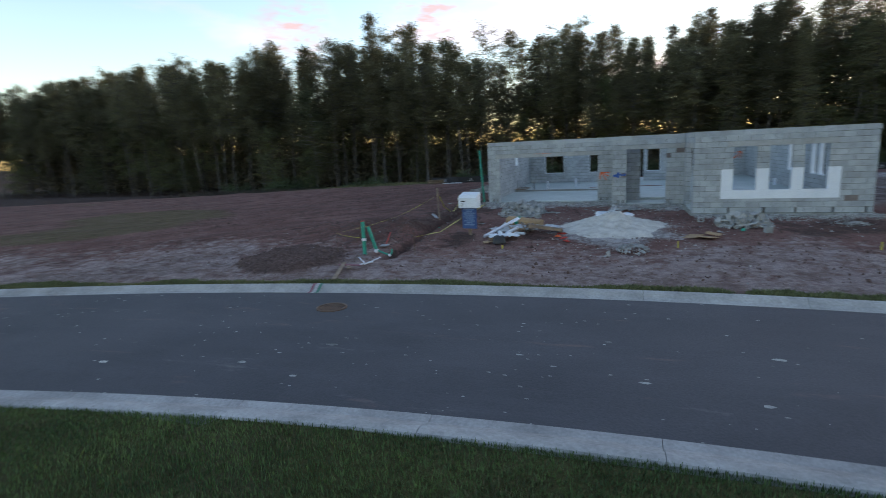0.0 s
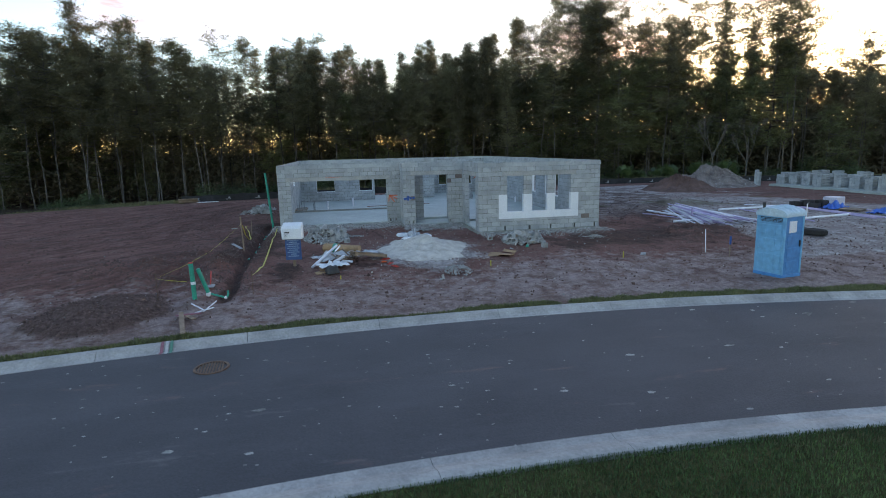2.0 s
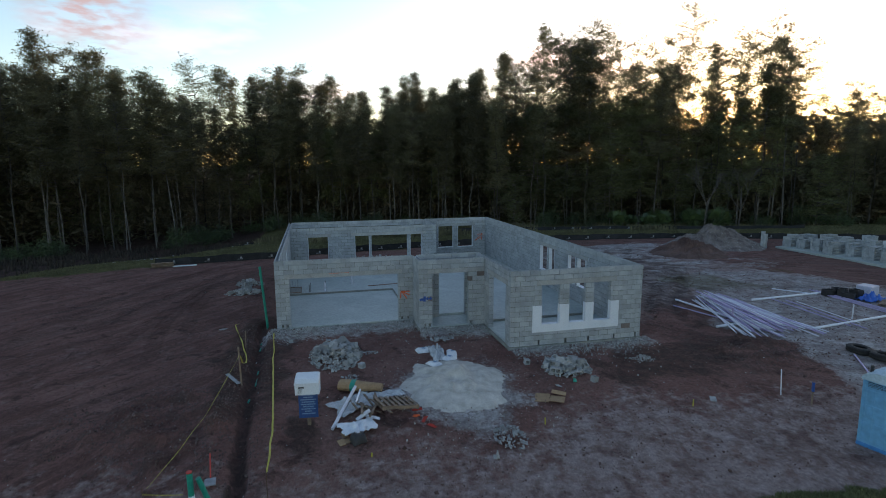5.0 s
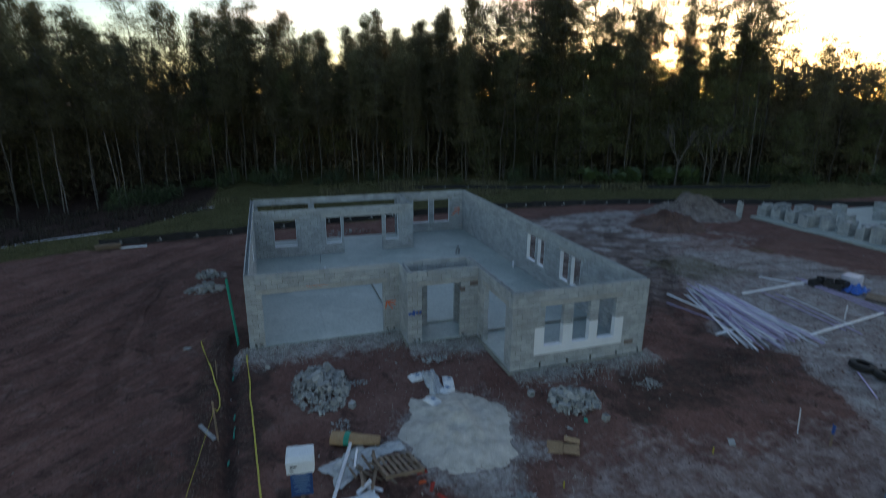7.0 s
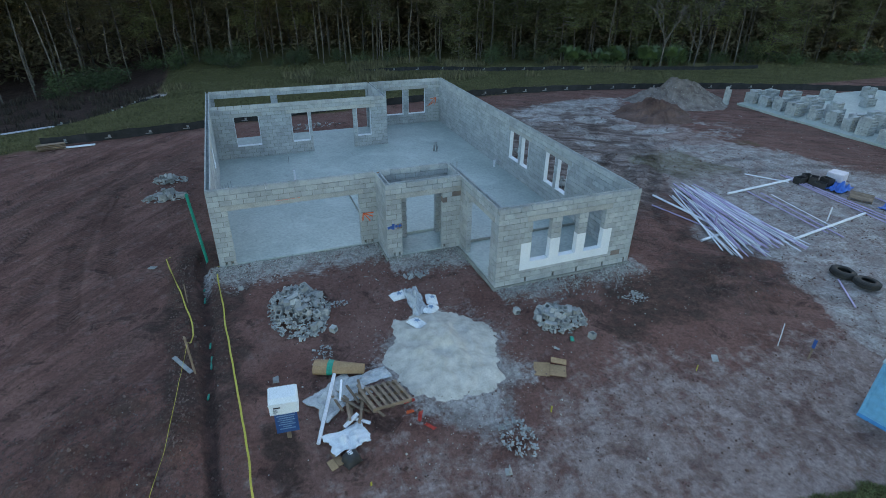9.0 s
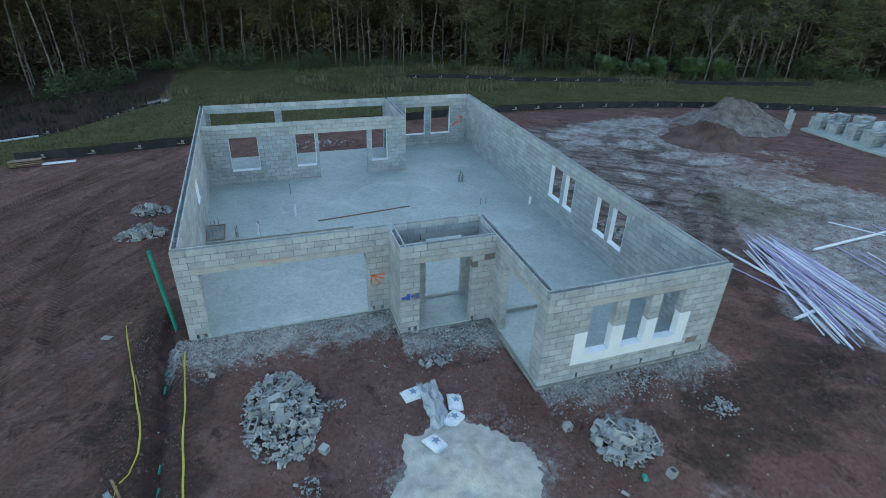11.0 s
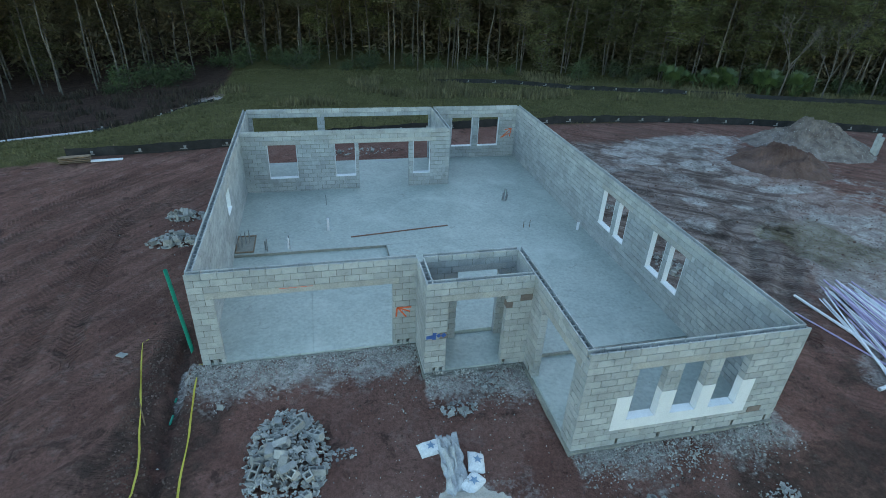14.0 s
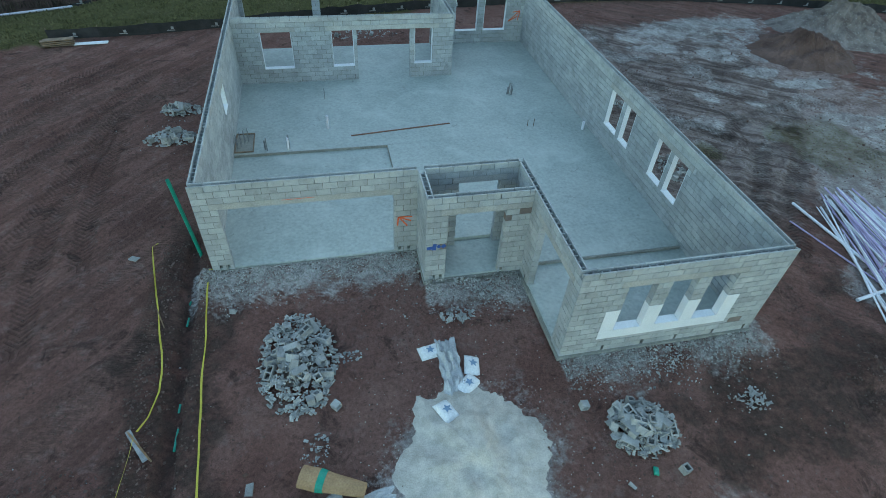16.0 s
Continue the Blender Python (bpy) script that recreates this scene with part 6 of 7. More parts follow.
rod("plastic_riser", "short upright lilac pipe among the stack", "pipe", lie(20.6, -3.4, 0), lie(20.6, -3.4, 0.6), 0.04, M_LILAC)
rod("plastic_riser", "short upright white pipe on sand", "pipe", lie(26.2, -4.6, 0), lie(26.2, -4.6, 0.7), 0.03, M_PVC)


def crate(x, y, rz, l, w, h, mat, label, wheels=False):
    t = thing("crate", label, "crate", at_ground(x, y, 0.0, rz), "crates")
    for a, b, c, d in ((-l / 2, -w / 2, l / 2, -w / 2 + 0.03), (-l / 2, w / 2 - 0.03, l / 2, w / 2), (-l / 2, -w / 2 + 0.03, -l / 2 + 0.03, w / 2 - 0.03), (l / 2 - 0.03, -w / 2 + 0.03, l / 2, w / 2 - 0.03)):
        bm = bmesh.new()
        box(bm, a, b, 0, c, d, h, bevel=0.006)
        part("side", bm, mat, t)
    bm = bmesh.new()
    box(bm, -l / 2 + 0.03, -w / 2 + 0.03, 0.02, l / 2 - 0.03, w / 2 - 0.03, 0.05)
    part("bottom", bm, mat, t)
    return t


for k, (x, y) in enumerate(((29.2, -0.75), (29.75, -1.1), (29.95, -0.6), (30.2, -1.5), (29.6, -1.6))):
    crate(x, y, k * 0.5, 0.55, 0.4, 0.35 + 0.12 * (k % 2), M_BLACK, "open black plastic crate on sand")
bm = bmesh.new()
box(bm, -0.55, -0.5, 0, 0.55, 0.5, 0.8, bevel=0.05)
tank = link_mesh("water_tank", bm, M_TANK)
tank.matrix_world = at_ground(31.2, -1.3, 0, 0.3) @ Matrix.Scale(0.78, 4)
tagged(tank, "pale boxy plastic tank standing on sand", "tank")
sheet("tarpaulin", "blue tarpaulin crumpled against the pale tank", 30.4, -2.1, 1.4, 0.8, 0.2, 91, M_TARP, 0.5, "tarpaulin")
sheet("tarpaulin", "blue tarpaulin crumpled on the sand", 31.0, -4.9, 2.4, 1.1, 0.1, 92, M_TARP, 0.4, "tarpaulin")
pallet("pallet", "weathered timber pallet lying on sand", at_ground(30.3, -3.35, 0.02, 0.5), 9)


# ---- pipes, stakes and tape by the trench ----
rod("teal_pipe", "long teal plastic pipe leaning by the house corner", "pipe", lie(-0.47, 0.98, -0.1), (-0.68, 0.98, 2.68), 0.055, M_TEAL, 14, wall=0.006)
sewer = thing("drain_assembly", "upright teal drain pipes with a slanted branch", "drain pipe", at_ground(-0.98, -12.42))
for name, p, q, r in (("riser", (0, 0, -0.2), (-0.02, 0.02, 1.02), 0.062), ("branch", (0.14, 0.05, 0.85), (0.34, 0.12, 0.12), 0.055), ("elbow_run", (0.34, 0.12, 0.12), (0.8, 0.05, -0.02), 0.028)):
    bm = bmesh.new()
    tube(bm, p, q, r, n=14)
    part(name, bm, M_TEAL, sewer, "teal plastic pipe")
for p, r, mat in (((0.34, 0.12, 0.1), 0.075, M_PVC), ((0.8, 0.05, -0.02), 0.045, M_PVC)):
    bm = bmesh.new()
    bmesh.ops.create_uvsphere(bm, u_segments=10, v_segments=7, radius=r, matrix=Matrix.Translation(p))
    part("fitting", bm, mat, sewer, "white fitting")
bm = bmesh.new()
tube(bm, (-0.003, 0.003, 0.42), (-0.005, 0.005, 0.5), 0.066, n=14)
part("label_band", bm, M_PAPER, sewer, "white label band")
bm = bmesh.new()
tube(bm, (-0.02, 0.02, 1.02), (-0.0205, 0.02, 1.04), 0.065, n=14)
part("cap", bm, M_RED, sewer, "red cap")
bm = bmesh.new()
bent(bm, [(0.82, 0.06, -0.02), (0.87, 0.1, 0.08), (0.85, 0.12, 0.16)], 0.03, 10)
part("hook", bm, M_TEAL, sewer)
for p, q in (((-0.95, -12.9), (-0.55, -13.35)), ((-0.55, -13.35), (-0.38, -12.6)), ((-0.75, -13.4), (-0.3, -13.25))):
    rod("white_stick", "thin pale stick lying on the sand", "stick", lie(*p, 0.03), lie(*q, 0.08), 0.018, M_PVC, 6, "pale sticks")
shovel = thing("shovel", "shovel with a red handle lying on the soil", "shovel", at_ground(-0.85, -11.2, 0.04, 0.1))
bm = bmesh.new()
tube(bm, (0, 0.1, 0.03), (-0.04, 0.75, 0.3), 0.018, n=8)
part("handle", bm, M_RED, shovel, "red handle")
bm = bmesh.new()
box(bm, -0.13, -0.22, 0, 0.13, 0.1, 0.03, bevel=0.01)
part("blade", bm, M_GREY_PIPE, shovel, "dark steel blade")


def stake(x, y, h, label, mat=None, top=None, lean=0.0, w=0.022, group="survey stakes"):
    s = thing("stake", label, "stake", at_ground(x, y, -0.1, x) @ Euler((lean, lean * 0.5, 0)).to_matrix().to_4x4(), group)
    bm = bmesh.new()
    box(bm, -w, -w * 0.6, 0, w, w * 0.6, h + 0.1, bevel=0.003)
    part("shaft", bm, mat or M_TIMBER, s)
    if top:
        bm = bmesh.new()
        box(bm, -w - 0.012, -w * 0.6 - 0.012, h * 0.72, w + 0.012, w * 0.6 + 0.012, h + 0.09)
        part("painted_top", bm, top, s, "painted top")
    return s


stake(-0.8, -5.7, 1.35, "tall grey timber stake beside the trench", lean=0.04, w=0.03)
stake(-1.1, -1.9, 0.7, "short timber stake beside the trench", lean=-0.05)
stake(-1.95, -12.35, 0.75, "thin dark stake holding yellow tape", M_STEEL, w=0.01)
stake(0.5, -12.0, 0.7, "thin dark stake holding yellow tape", M_STEEL, w=0.01)
stake(16.3, -10.4, 0.85, "pale timber survey stake in red soil", M_PVC, lean=0.05)
stake(16.7, -11.15, 0.75, "dark stake with a blue painted top", M_TIMBER, M_BLUEPAINT, w=0.03)
stake(13.0, -10.4, 0.22, "small marker flag in the soil", M_YELLOW, w=0.02)
stake(8.1, -10.3, 0.2, "small yellow marker flag in the soil", M_YELLOW, w=0.02)
stake(3.0, -10.85, 0.12, "small yellow marker flag in the soil", M_YELLOW, w=0.02)
for k, (p, q) in enumerate((((-0.98, -13.75), (-0.62, -15.0)), ((-1.05, -13.95), (-0.55, -13.6)), ((-0.85, -13.8), (-0.55, -14.25)))):
    a, b = Vector(lie(*p, 0.16 - 0.03 * k)), Vector(lie(*q, 0.03 + 0.05 * k))
    bm = bmesh.new()
    l = (b - a).length
    box(bm, -0.055, -0.012, -l / 2, 0.055, 0.012, l / 2, bevel=0.003)
    ob = link_mesh("plank", bm, (M_TIMBER, M_MARK_RED, M_TIMBER)[k])
    ob.matrix_world = Matrix.Translation((a + b) / 2) @ (b - a).to_track_quat("Z", "Y").to_matrix().to_4x4()
    tagged(ob, "short weathered plank lying by the kerb", "plank", "loose planks")
a, b = Vector(lie(-1.34, -5.0, 0.1)), Vector(lie(-0.9, -5.7, 0.06))
bm = bmesh.new()
box(bm, -0.06, -0.012, -0.45, 0.06, 0.012, 0.45, bevel=0.003)
ob = link_mesh("plank", bm, M_GREY_PIPE)
ob.matrix_world = Matrix.Translation((a + b) / 2) @ (b - a).to_track_quat("Z", "Y").to_matrix().to_4x4()
tagged(ob, "grey board lying across the spoil bank", "plank", "loose planks")


def tape(name, label, pts, width, mat, sag=0.0):
    """A narrow twisted ribbon along points."""
    bm = bmesh.new()
    rows, n = [], 0
    for (p, q) in zip(pts, pts[1:]):
        p, q = Vector(p), Vector(q)
        steps = max(3, int((q - p).length / 0.18))
        for i in range(steps):
            f = i / steps
            c = p.lerp(q, f) - Vector((0, 0, sag * 4 * f * (1 - f)))
            c.x += 0.03 * fuzz(n, 0, 0.2, 3)
            d = (q - p).normalized()
            side = d.cross(Vector((0, 0, 1))).normalized()
            t = 0.7 * fuzz(n, 0, 0.13, 9) * 2.0
            side = side * math.cos(t) + Vector((0, 0, 1)) * math.sin(t)
            rows.append([c - side * width / 2, c + side * width / 2])
            n += 1
    loft(bm, rows, close=False)
    ob = link_mesh(name, bm, mat)
    md = ob.modifiers.new("thickness", "SOLIDIFY")
    md.thickness = 0.003
    return tagged(ob, label, "tape")


tape("warning_tape", "yellow tape lying along the trench bank", [lie(-0.02, 0.06, 0.22), lie(-0.13, 0.1, 0.1), lie(-0.09, -0.92, 0.08), lie(0.02, -2.39, 0.08), lie(0.1, -4.14, 0.08), lie(0.22, -5.8, 0.1), lie(0.44, -9.3, 0.14), lie(0.5, -12.0, 0.55)], 0.05, M_YELLOW)
tape("warning_tape", "yellow tape stretched between stakes on the bank", [lie(-1.8, 1.62, 0.05), lie(-1.95, 1.48, 0.06), lie(-1.68, 0.27, 0.06), lie(-1.38, -1.04, 0.06), lie(-1.02, -2.7, 0.07), lie(-0.9, -3.46, 0.1), lie(-0.85, -4.0, 0.15), lie(-0.84, -4.9, 0.5), (-0.8, -5.7, 1.0)], 0.045, M_YELLOW)
tape("string_line", "thin yellow string between stakes by the trench", [(-0.8, -5.7, 1.0), lie(-1.3, -9.0, 0.6), lie(-1.95, -12.35, 0.62)], 0.012, M_YELLOW, 0.05)
tape("string_line", "thin yellow string low over the sand", [lie(-1.95, -12.35, 0.6), lie(-0.98, -12.35, 0.5)], 0.015, M_YELLOW, 0.03)
for x, y, l in ((-0.4, -5.2, 0.55), (-0.42, -4.4, 0.2), (-0.6, -1.6, 0.3), (-0.62, -0.9, 0.12), (-0.5, -6.6, 0.18)):
    rod("teal_pipe", "bit of teal pipe in the trench", "pipe", lie(x, y - l / 2, 0.05), lie(x + 0.02, y + l / 2, 0.05), 0.03, M_TEAL, 8, "teal pipe ends")


# ---- pipes and pit on the floor slab ----
def riser(x, y, h, r, mat, label, lean=0.0, group="plumbing stubs"):
    rod("pipe_stub", label, "pipe", (x, y, FLOOR - 0.002), (x + lean, y, FLOOR + h), r, mat, 10, group)


riser(3.77, 7.62, 0.55, 0.055, M_PVC, "upright white drain stub in the slab")
riser(3.77, 10.15, 0.5, 0.018, M_GREY_PIPE, "thin dark pipe stub in the slab")
riser(1.42, 6.2, 0.55, 0.02, M_GREY_PIPE, "thin dark pipe stub in the slab")
riser(1.35, 6.3, 0.4, 0.03, M_GREY_PIPE, "dark pipe stub in the slab")
riser(2.24, 6.25, 0.6, 0.03, M_GREY_PIPE, "dark pipe stub with a pale collar")
riser(2.2, 6.25, 0.5, 0.045, M_PVC, "pale pipe stub in the slab", 0.02)
for k, (dx, h, r) in enumerate(((0, 0.55, 0.03), (0.09, 0.42, 0.03), (0.04, 0.6, 0.02), (-0.06, 0.35, 0.035), (0.13, 0.3, 0.025))):
    riser(12.12 + dx, 9.7 - 0.07 * (k % 3), h, r, M_GREY_PIPE, "grey pipe stub in a cluster on the slab", 0.03)
riser(12.05, 6.72, 0.3, 0.012, M_STEEL, "thin steel rod standing in the slab")
riser(12.32, 6.7, 0.36, 0.012, M_STEEL, "thin steel rod standing in the slab")
riser(14.35, 6.2, 0.35, 0.06, M_PVC, "white drain stub by the wall")
pit = thing("floor_pit", "square pit edge with bent wires on the slab", "floor pit", Matrix.Translation((0.57, 6.85, FLOOR)))
for x0, y0, x1, y1 in ((-0.35, -0.68, 0.35, -0.64), (-0.35, 0.64, 0.35, 0.68), (-0.35, -0.64, -0.31, 0.64), (0.31, -0.64, 0.35, 0.64)):
    bm = bmesh.new()
    box(bm, x0, y0, 0.003, x1, y1, 0.05)
    part("edge_board", bm, M_TIMBER, pit)
bm = bmesh.new()
box(bm, -0.31, -0.64, 0.002, 0.31, 0.64, 0.008)
part("pit_bed", bm, M_STEM, pit, "dark soil bed")
for k in range(4):
    bm = bmesh.new()
    pts = [(-0.25 + 0.13 * k, -0.3 + 0.15 * k + 0.1 * math.cos(a), 0.02 + 0.55 * math.sin(a)) for a in [math.pi * i / 8 for i in range(9)]]
    bent(bm, pts, 0.012, 6)
    part("wire_loop", bm, M_GREY_PIPE, pit)
bm = bmesh.new()
box(bm, -2.1, -0.03, 0, 2.1, 0.03, 0.03, bevel=0.003)
ob = link_mesh("timber_strip", bm, M_PLANK)
ob.matrix_world = pose(6.73, 7.13, FLOOR + 0.001, 0, 0, 6.7)
tagged(ob, "long red-brown timber strip lying on the slab", "timber")
# Strip added along the floor step; its dark grey paints the riser's shade.
bm = bmesh.new()
box(bm, 9.3, -1.36, LOW_FLOOR + 0.001, 14.6, -1.31, LOW_FLOOR + 0.092)
tagged(link_mesh("riser_shade_strip", bm, M_STEM), "dark grey strip added for the shaded riser of the floor step", "strip")


# ---- spray marks on the walls ----
def marks(wall, name, label, strokes, mat, width=0.045, y=-0.006):
    """Painted strokes on a wall's face, each from one point to another along the wall and up it."""
    bm = bmesh.new()
    for s0, z0, s1, z1 in strokes:
        l, a = math.hypot(s1 - s0, z1 - z0), math.atan2(z1 - z0, s1 - s0)
        box(bm, -l / 2, y - 0.003, -width / 2, l / 2, y + 0.002, width / 2, Matrix.Translation(((s0 + s1) / 2, 0, (z0 + z1) / 2)) @ Euler((0, -a, 0)).to_matrix().to_4x4())
    return part(name, bm, mat, wall, label)


marks(g_wall, "spray_arrow", "orange sprayed arrow", [(5.53, 1.4, 5.92, 1.22), (5.53, 1.4, 5.95, 1.38), (5.53, 1.4, 5.5, 1.08), (5.56, 1.38, 5.8, 1.04)], M_ORANGE)
marks(p_wall, "spray_bars", "blue sprayed bars", [(0.03, 1.3, 0.2, 1.32), (0.24, 1.22, 0.26, 1.45), (0.33, 1.32, 0.42, 1.36), (0.47, 1.3, 0.56, 1.38)], M_BLUEPAINT, 0.11)
marks(b_wall, "spray_arrow", "faded red sprayed arrow", [(0.82, 1.25, 0.22, 1.78), (0.22, 1.78, 0.62, 1.72), (0.22, 1.78, 0.3, 1.3), (0.75, 1.28, 0.35, 1.5)], M_ORANGE, 0.05, 0.208)
for w, a, b in ((g_wall, 2.3, 3.2),):
    marks(w, "chalk_line", "faint red line on the lintel", [(a, 2.4, b, 2.41)], M_ORANGE, 0.012, -0.01)


# ---- silt fence ----
def silt_fence(pts, label, height=0.55, gap=1.9):
    fence = thing("silt_fence", label, "fence")
    k = 0
    prev = None
    for (ax, ay), (bx, by) in zip(pts, pts[1:]):
        n = max(1, round(math.hypot(bx - ax, by - ay) / gap))
        for i in range(n + 1 if (bx, by) == pts[-1] else n):
            x, y = ax + (bx - ax) * i / n, ay + (by - ay) * i / n + 0.12 * fuzz(ax + i, ay, 0.9, 3)
            z = ground_z(x, y)
            h = height * (1 + 0.15 * fuzz(x, y, 0.6, 6))
            bm = bmesh.new()
            box(bm, x - 0.018, y + 0.065, z - 0.1, x + 0.018, y + 0.1, z + h + 0.05, bevel=0.004)
            part("post", bm, M_TIMBER, fence)
            if prev:
                px, py, pz, ph = prev
                bm = bmesh.new()
                rows = []
                for j in range(9):
                    f = j / 8
                    cx, cy = px + (x - px) * f, py + (y - py) * f
                    zz = ground_z(cx, cy)
                    sag = 0.06 * math.sin(math.pi * f)
                    hh = ph + (h - ph) * f - sag
                    rows.append([(cx, cy + 0.02 * fuzz(cx, v, 2, 5) + 0.04 * math.sin(math.pi * f), zz - 0.03 + (hh + 0.03) * v) for v in (0, 0.35, 0.7, 1.0)])
                loft(bm, rows, close=False)
                part("fabric", bm, M_FABRIC, fence, smooth=True)
                if math.hypot(x - 5, y) < 48:
                    bm = bmesh.new()
                    cx, cy, zz = (px + x) / 2, (py + y) / 2 - 0.06, (pz + z) / 2
                    box(bm, cx - 0.2, cy - 0.012, zz + 0.13, cx + 0.2, cy - 0.004, zz + 0.17)
                    box(bm, cx + 0.02, cy - 0.012, zz + 0.2, cx + 0.16, cy - 0.004, zz + 0.34)
                    part("label_patch", bm, M_GREY_PIPE, fence, "pale printed bars")
            prev = (x, y, z, h)
            k += 1
    return fence


silt_fence([(-9.7, 18.6), (-5.0, 19.0), (-0.6, 19.9), (8, 21.6), (20.4, 22.7), (28, 22.4), (34.5, 21.2), (45, 18.2), (58, 13)], "black fabric silt fence on timber posts along the plot")
silt_fence([(15.5, 41.6), (20, 41.4), (23.2, 40.6), (28.9, 36.2), (33, 34.8), (39.5, 33.1), (49.6, 29.7), (58, 27.4)], "second black silt fence along the woods", 0.45, 2.6)
silt_fence([(-8.0, 30.0), (-7.0, 32.3), (-4.4, 33.6)], "short sagging black silt fence by the wet ground", 0.22, 1.6)
silt_fence([(-10.9, 25.9), (-9.7, 26.1)], "stub of sagging black silt fence in the grass", 0.28, 1.2)
for k in range(7):
    bm = bmesh.new()
    box(bm, -0.75 + 0.04 * (k % 3), -0.3 + 0.1 * (k % 2), 0, 0.7, -0.05 + 0.25 * (k % 2), 0.035, bevel=0.004)
    ob = link_mesh("stacked_board", bm, M_TIMBER)
    ob.matrix_world = at_ground(-9.0, 17.9, 0.04 + 0.045 * k, 0.1 + 0.05 * (k % 4))
    tagged(ob, "weathered board in a low stack", "board", "stacked boards")
bm = bmesh.new()
box(bm, -0.8, -0.15, 0, 0.8, 0.15, 0.04, bevel=0.004)
ob = link_mesh("pale_board", bm, M_WHITE)
ob.matrix_world = at_ground(-7.6, 18.0, 0.03, 0.1)
tagged(ob, "pale board lying on the soil by the fence", "board")
for p, q in (((-19.5, 21.9), (-14.9, 23.8)), ((-14.8, 23.84), (-10.5, 25.2))):
    rod("drain_pipe", "long pale drain pipe lying in the grass", "pipe", lie(*p, 0.08), lie(*q, 0.08), 0.07, M_TANK, 12, "pale drain pipes", 0.02)


# ---- street gully, kerb paint, litter on the asphalt ----
gully = thing("gully_grate", "rusty iron gully grate in the asphalt", "grate", Matrix.Translation((0.45, -17.0, ROAD_Z + 0.026)) @ Euler((0, 0, 0.1)).to_matrix().to_4x4())
bm = bmesh.new()
loft(bm, [[(math.cos(k * math.pi / 16) * r, math.sin(k * math.pi / 16) * r, z) for k in range(32)] for r, z in ((0.34, -0.01), (0.34, 0.02), (0.29, 0.02), (0.29, -0.01))])
part("frame_ring", bm, M_STEEL, gully)
for k in range(9):
    bm = bmesh.new()
    x = -0.256 + k * 0.056
    y = math.sqrt(max(0.001, 0.295 ** 2 - (x + 0.015) ** 2))
    box(bm, x, -y, 0, x + 0.03, y, 0.016)
    part("bar", bm, M_STEEL, gully)
# Flat black disc paints the shade of the hollow under the bars.
bm = bmesh.new()
loft(bm, [[(math.cos(k * math.pi / 16) * r, math.sin(k * math.pi / 16) * r, z) for k in range(32)] for r, z in ((0.3, -0.004), (0.001, 0.002))])
part("sump", bm, M_BLACK, gully, "black disc for the shaded sump below the bars")
for k, (dx, mat) in enumerate(((-0.1, M_MARK_RED), (0.0, M_MARK_WHITE), (0.09, M_MARK_GREEN))):
    bm = bmesh.new()
    a = math.atan2(-0.72 + dx - ROAD_C.x, 57)
    rows = []
    for aa in (a, a + 0.0011):
        rows.append([(ROAD_C.x + math.sin(aa) * (ROAD_R + KERB_W * f), ROAD_C.y + math.cos(aa) * (ROAD_R + KERB_W * f), ROAD_Z + z) for f, z in ((0.02, 0.012), (0.25, -0.004), (0.45, 0.036), (0.6, 0.091), (0.75, 0.124), (0.88, 0.131), (0.96, 0.121))])
    loft(bm, rows, close=False)
    ob = link_mesh("kerb_mark", bm, mat)
    md = ob.modifiers.new("thickness", "SOLIDIFY")
    md.thickness = 0.003
    tagged(ob, "painted utility stripe across the kerb", "paint mark", "kerb paint stripes")
rng = random.Random(95)
vs, fs = [], []
for k in range(420):
    a, r = rng.uniform(-0.36, 0.24), ROAD_R - ROAD_W * rng.random()
    x, y = ROAD_C.x + math.sin(a) * r, ROAD_C.y + math.cos(a) * r
    f = (r - ROAD_R + ROAD_W) / ROAD_W
    z = ROAD_Z + 0.05 * (1 - abs(2 * f - 1)) + 0.004
    s = rng.uniform(0.008, 0.03) * (2.6 if rng.random() < 0.1 else 1)
    k0 = len(vs)
    vs += [(x + math.cos(i * 1.047) * s * rng.uniform(0.6, 2.2), y + math.sin(i * 1.047) * s * rng.uniform(0.4, 0.9), z) for i in range(6)] + [(x, y, z + s * 0.25)]
    fs += [(k0 + i, k0 + (i + 1) % 6, k0 + 6) for i in range(6)]
tagged(new("road_litter", mesh_of("road_litter", vs, fs, M_RUBBLE)), "small pale clods and crumbs on the asphalt", "litter", kind="stuff")

bm = bmesh.new()
cushion(bm, 0.2, 0.12, 0.07, 91)
ob = link_mesh("green_scrap", bm, M_TEAL, True)
ob.matrix_world = at_ground(10.22, -8.0, 0.02, 1.2)
tagged(ob, "crumpled green plastic scrap on soil", "scrap")

# ---- the plot next door: a slab with the first courses laid ----
bm = bmesh.new()
box(bm, 40.0, -9.0, -0.5, 57.0, 13.6, 0.04)
tagged(link_mesh("foundation_slab", bm, M_SLAB), "pale concrete foundation slab of the next house", "slab", kind="structure")


def block_stack(x, y, rz, nx_, ny_, nz_, seed, base=0.04):
    """Blocks stacked as they came on the pallet."""
    rng = random.Random(seed)
    t = thing("block_stack", "stack of pale new concrete blocks on a slab", "block stack", Matrix.Translation((x, y, base)) @ Euler((0, 0, rz)).to_matrix().to_4x4(), "stacks of blocks")
    for k in range(nz_):
        for i in range(nx_):
            for j in range(ny_):
                if k == nz_ - 1 and rng.random() < 0.35:
                    continue
                ob = new("block", WHOLE_NEW)
                ob.parent = t
                ob.matrix_basis = Matrix.LocRotScale((i * 0.41 + rng.uniform(-0.015, 0.015), j * 0.205, 0.1 + k * 0.2), Euler((1.57, 0, rng.uniform(-0.04, 0.04))), None)
    return t


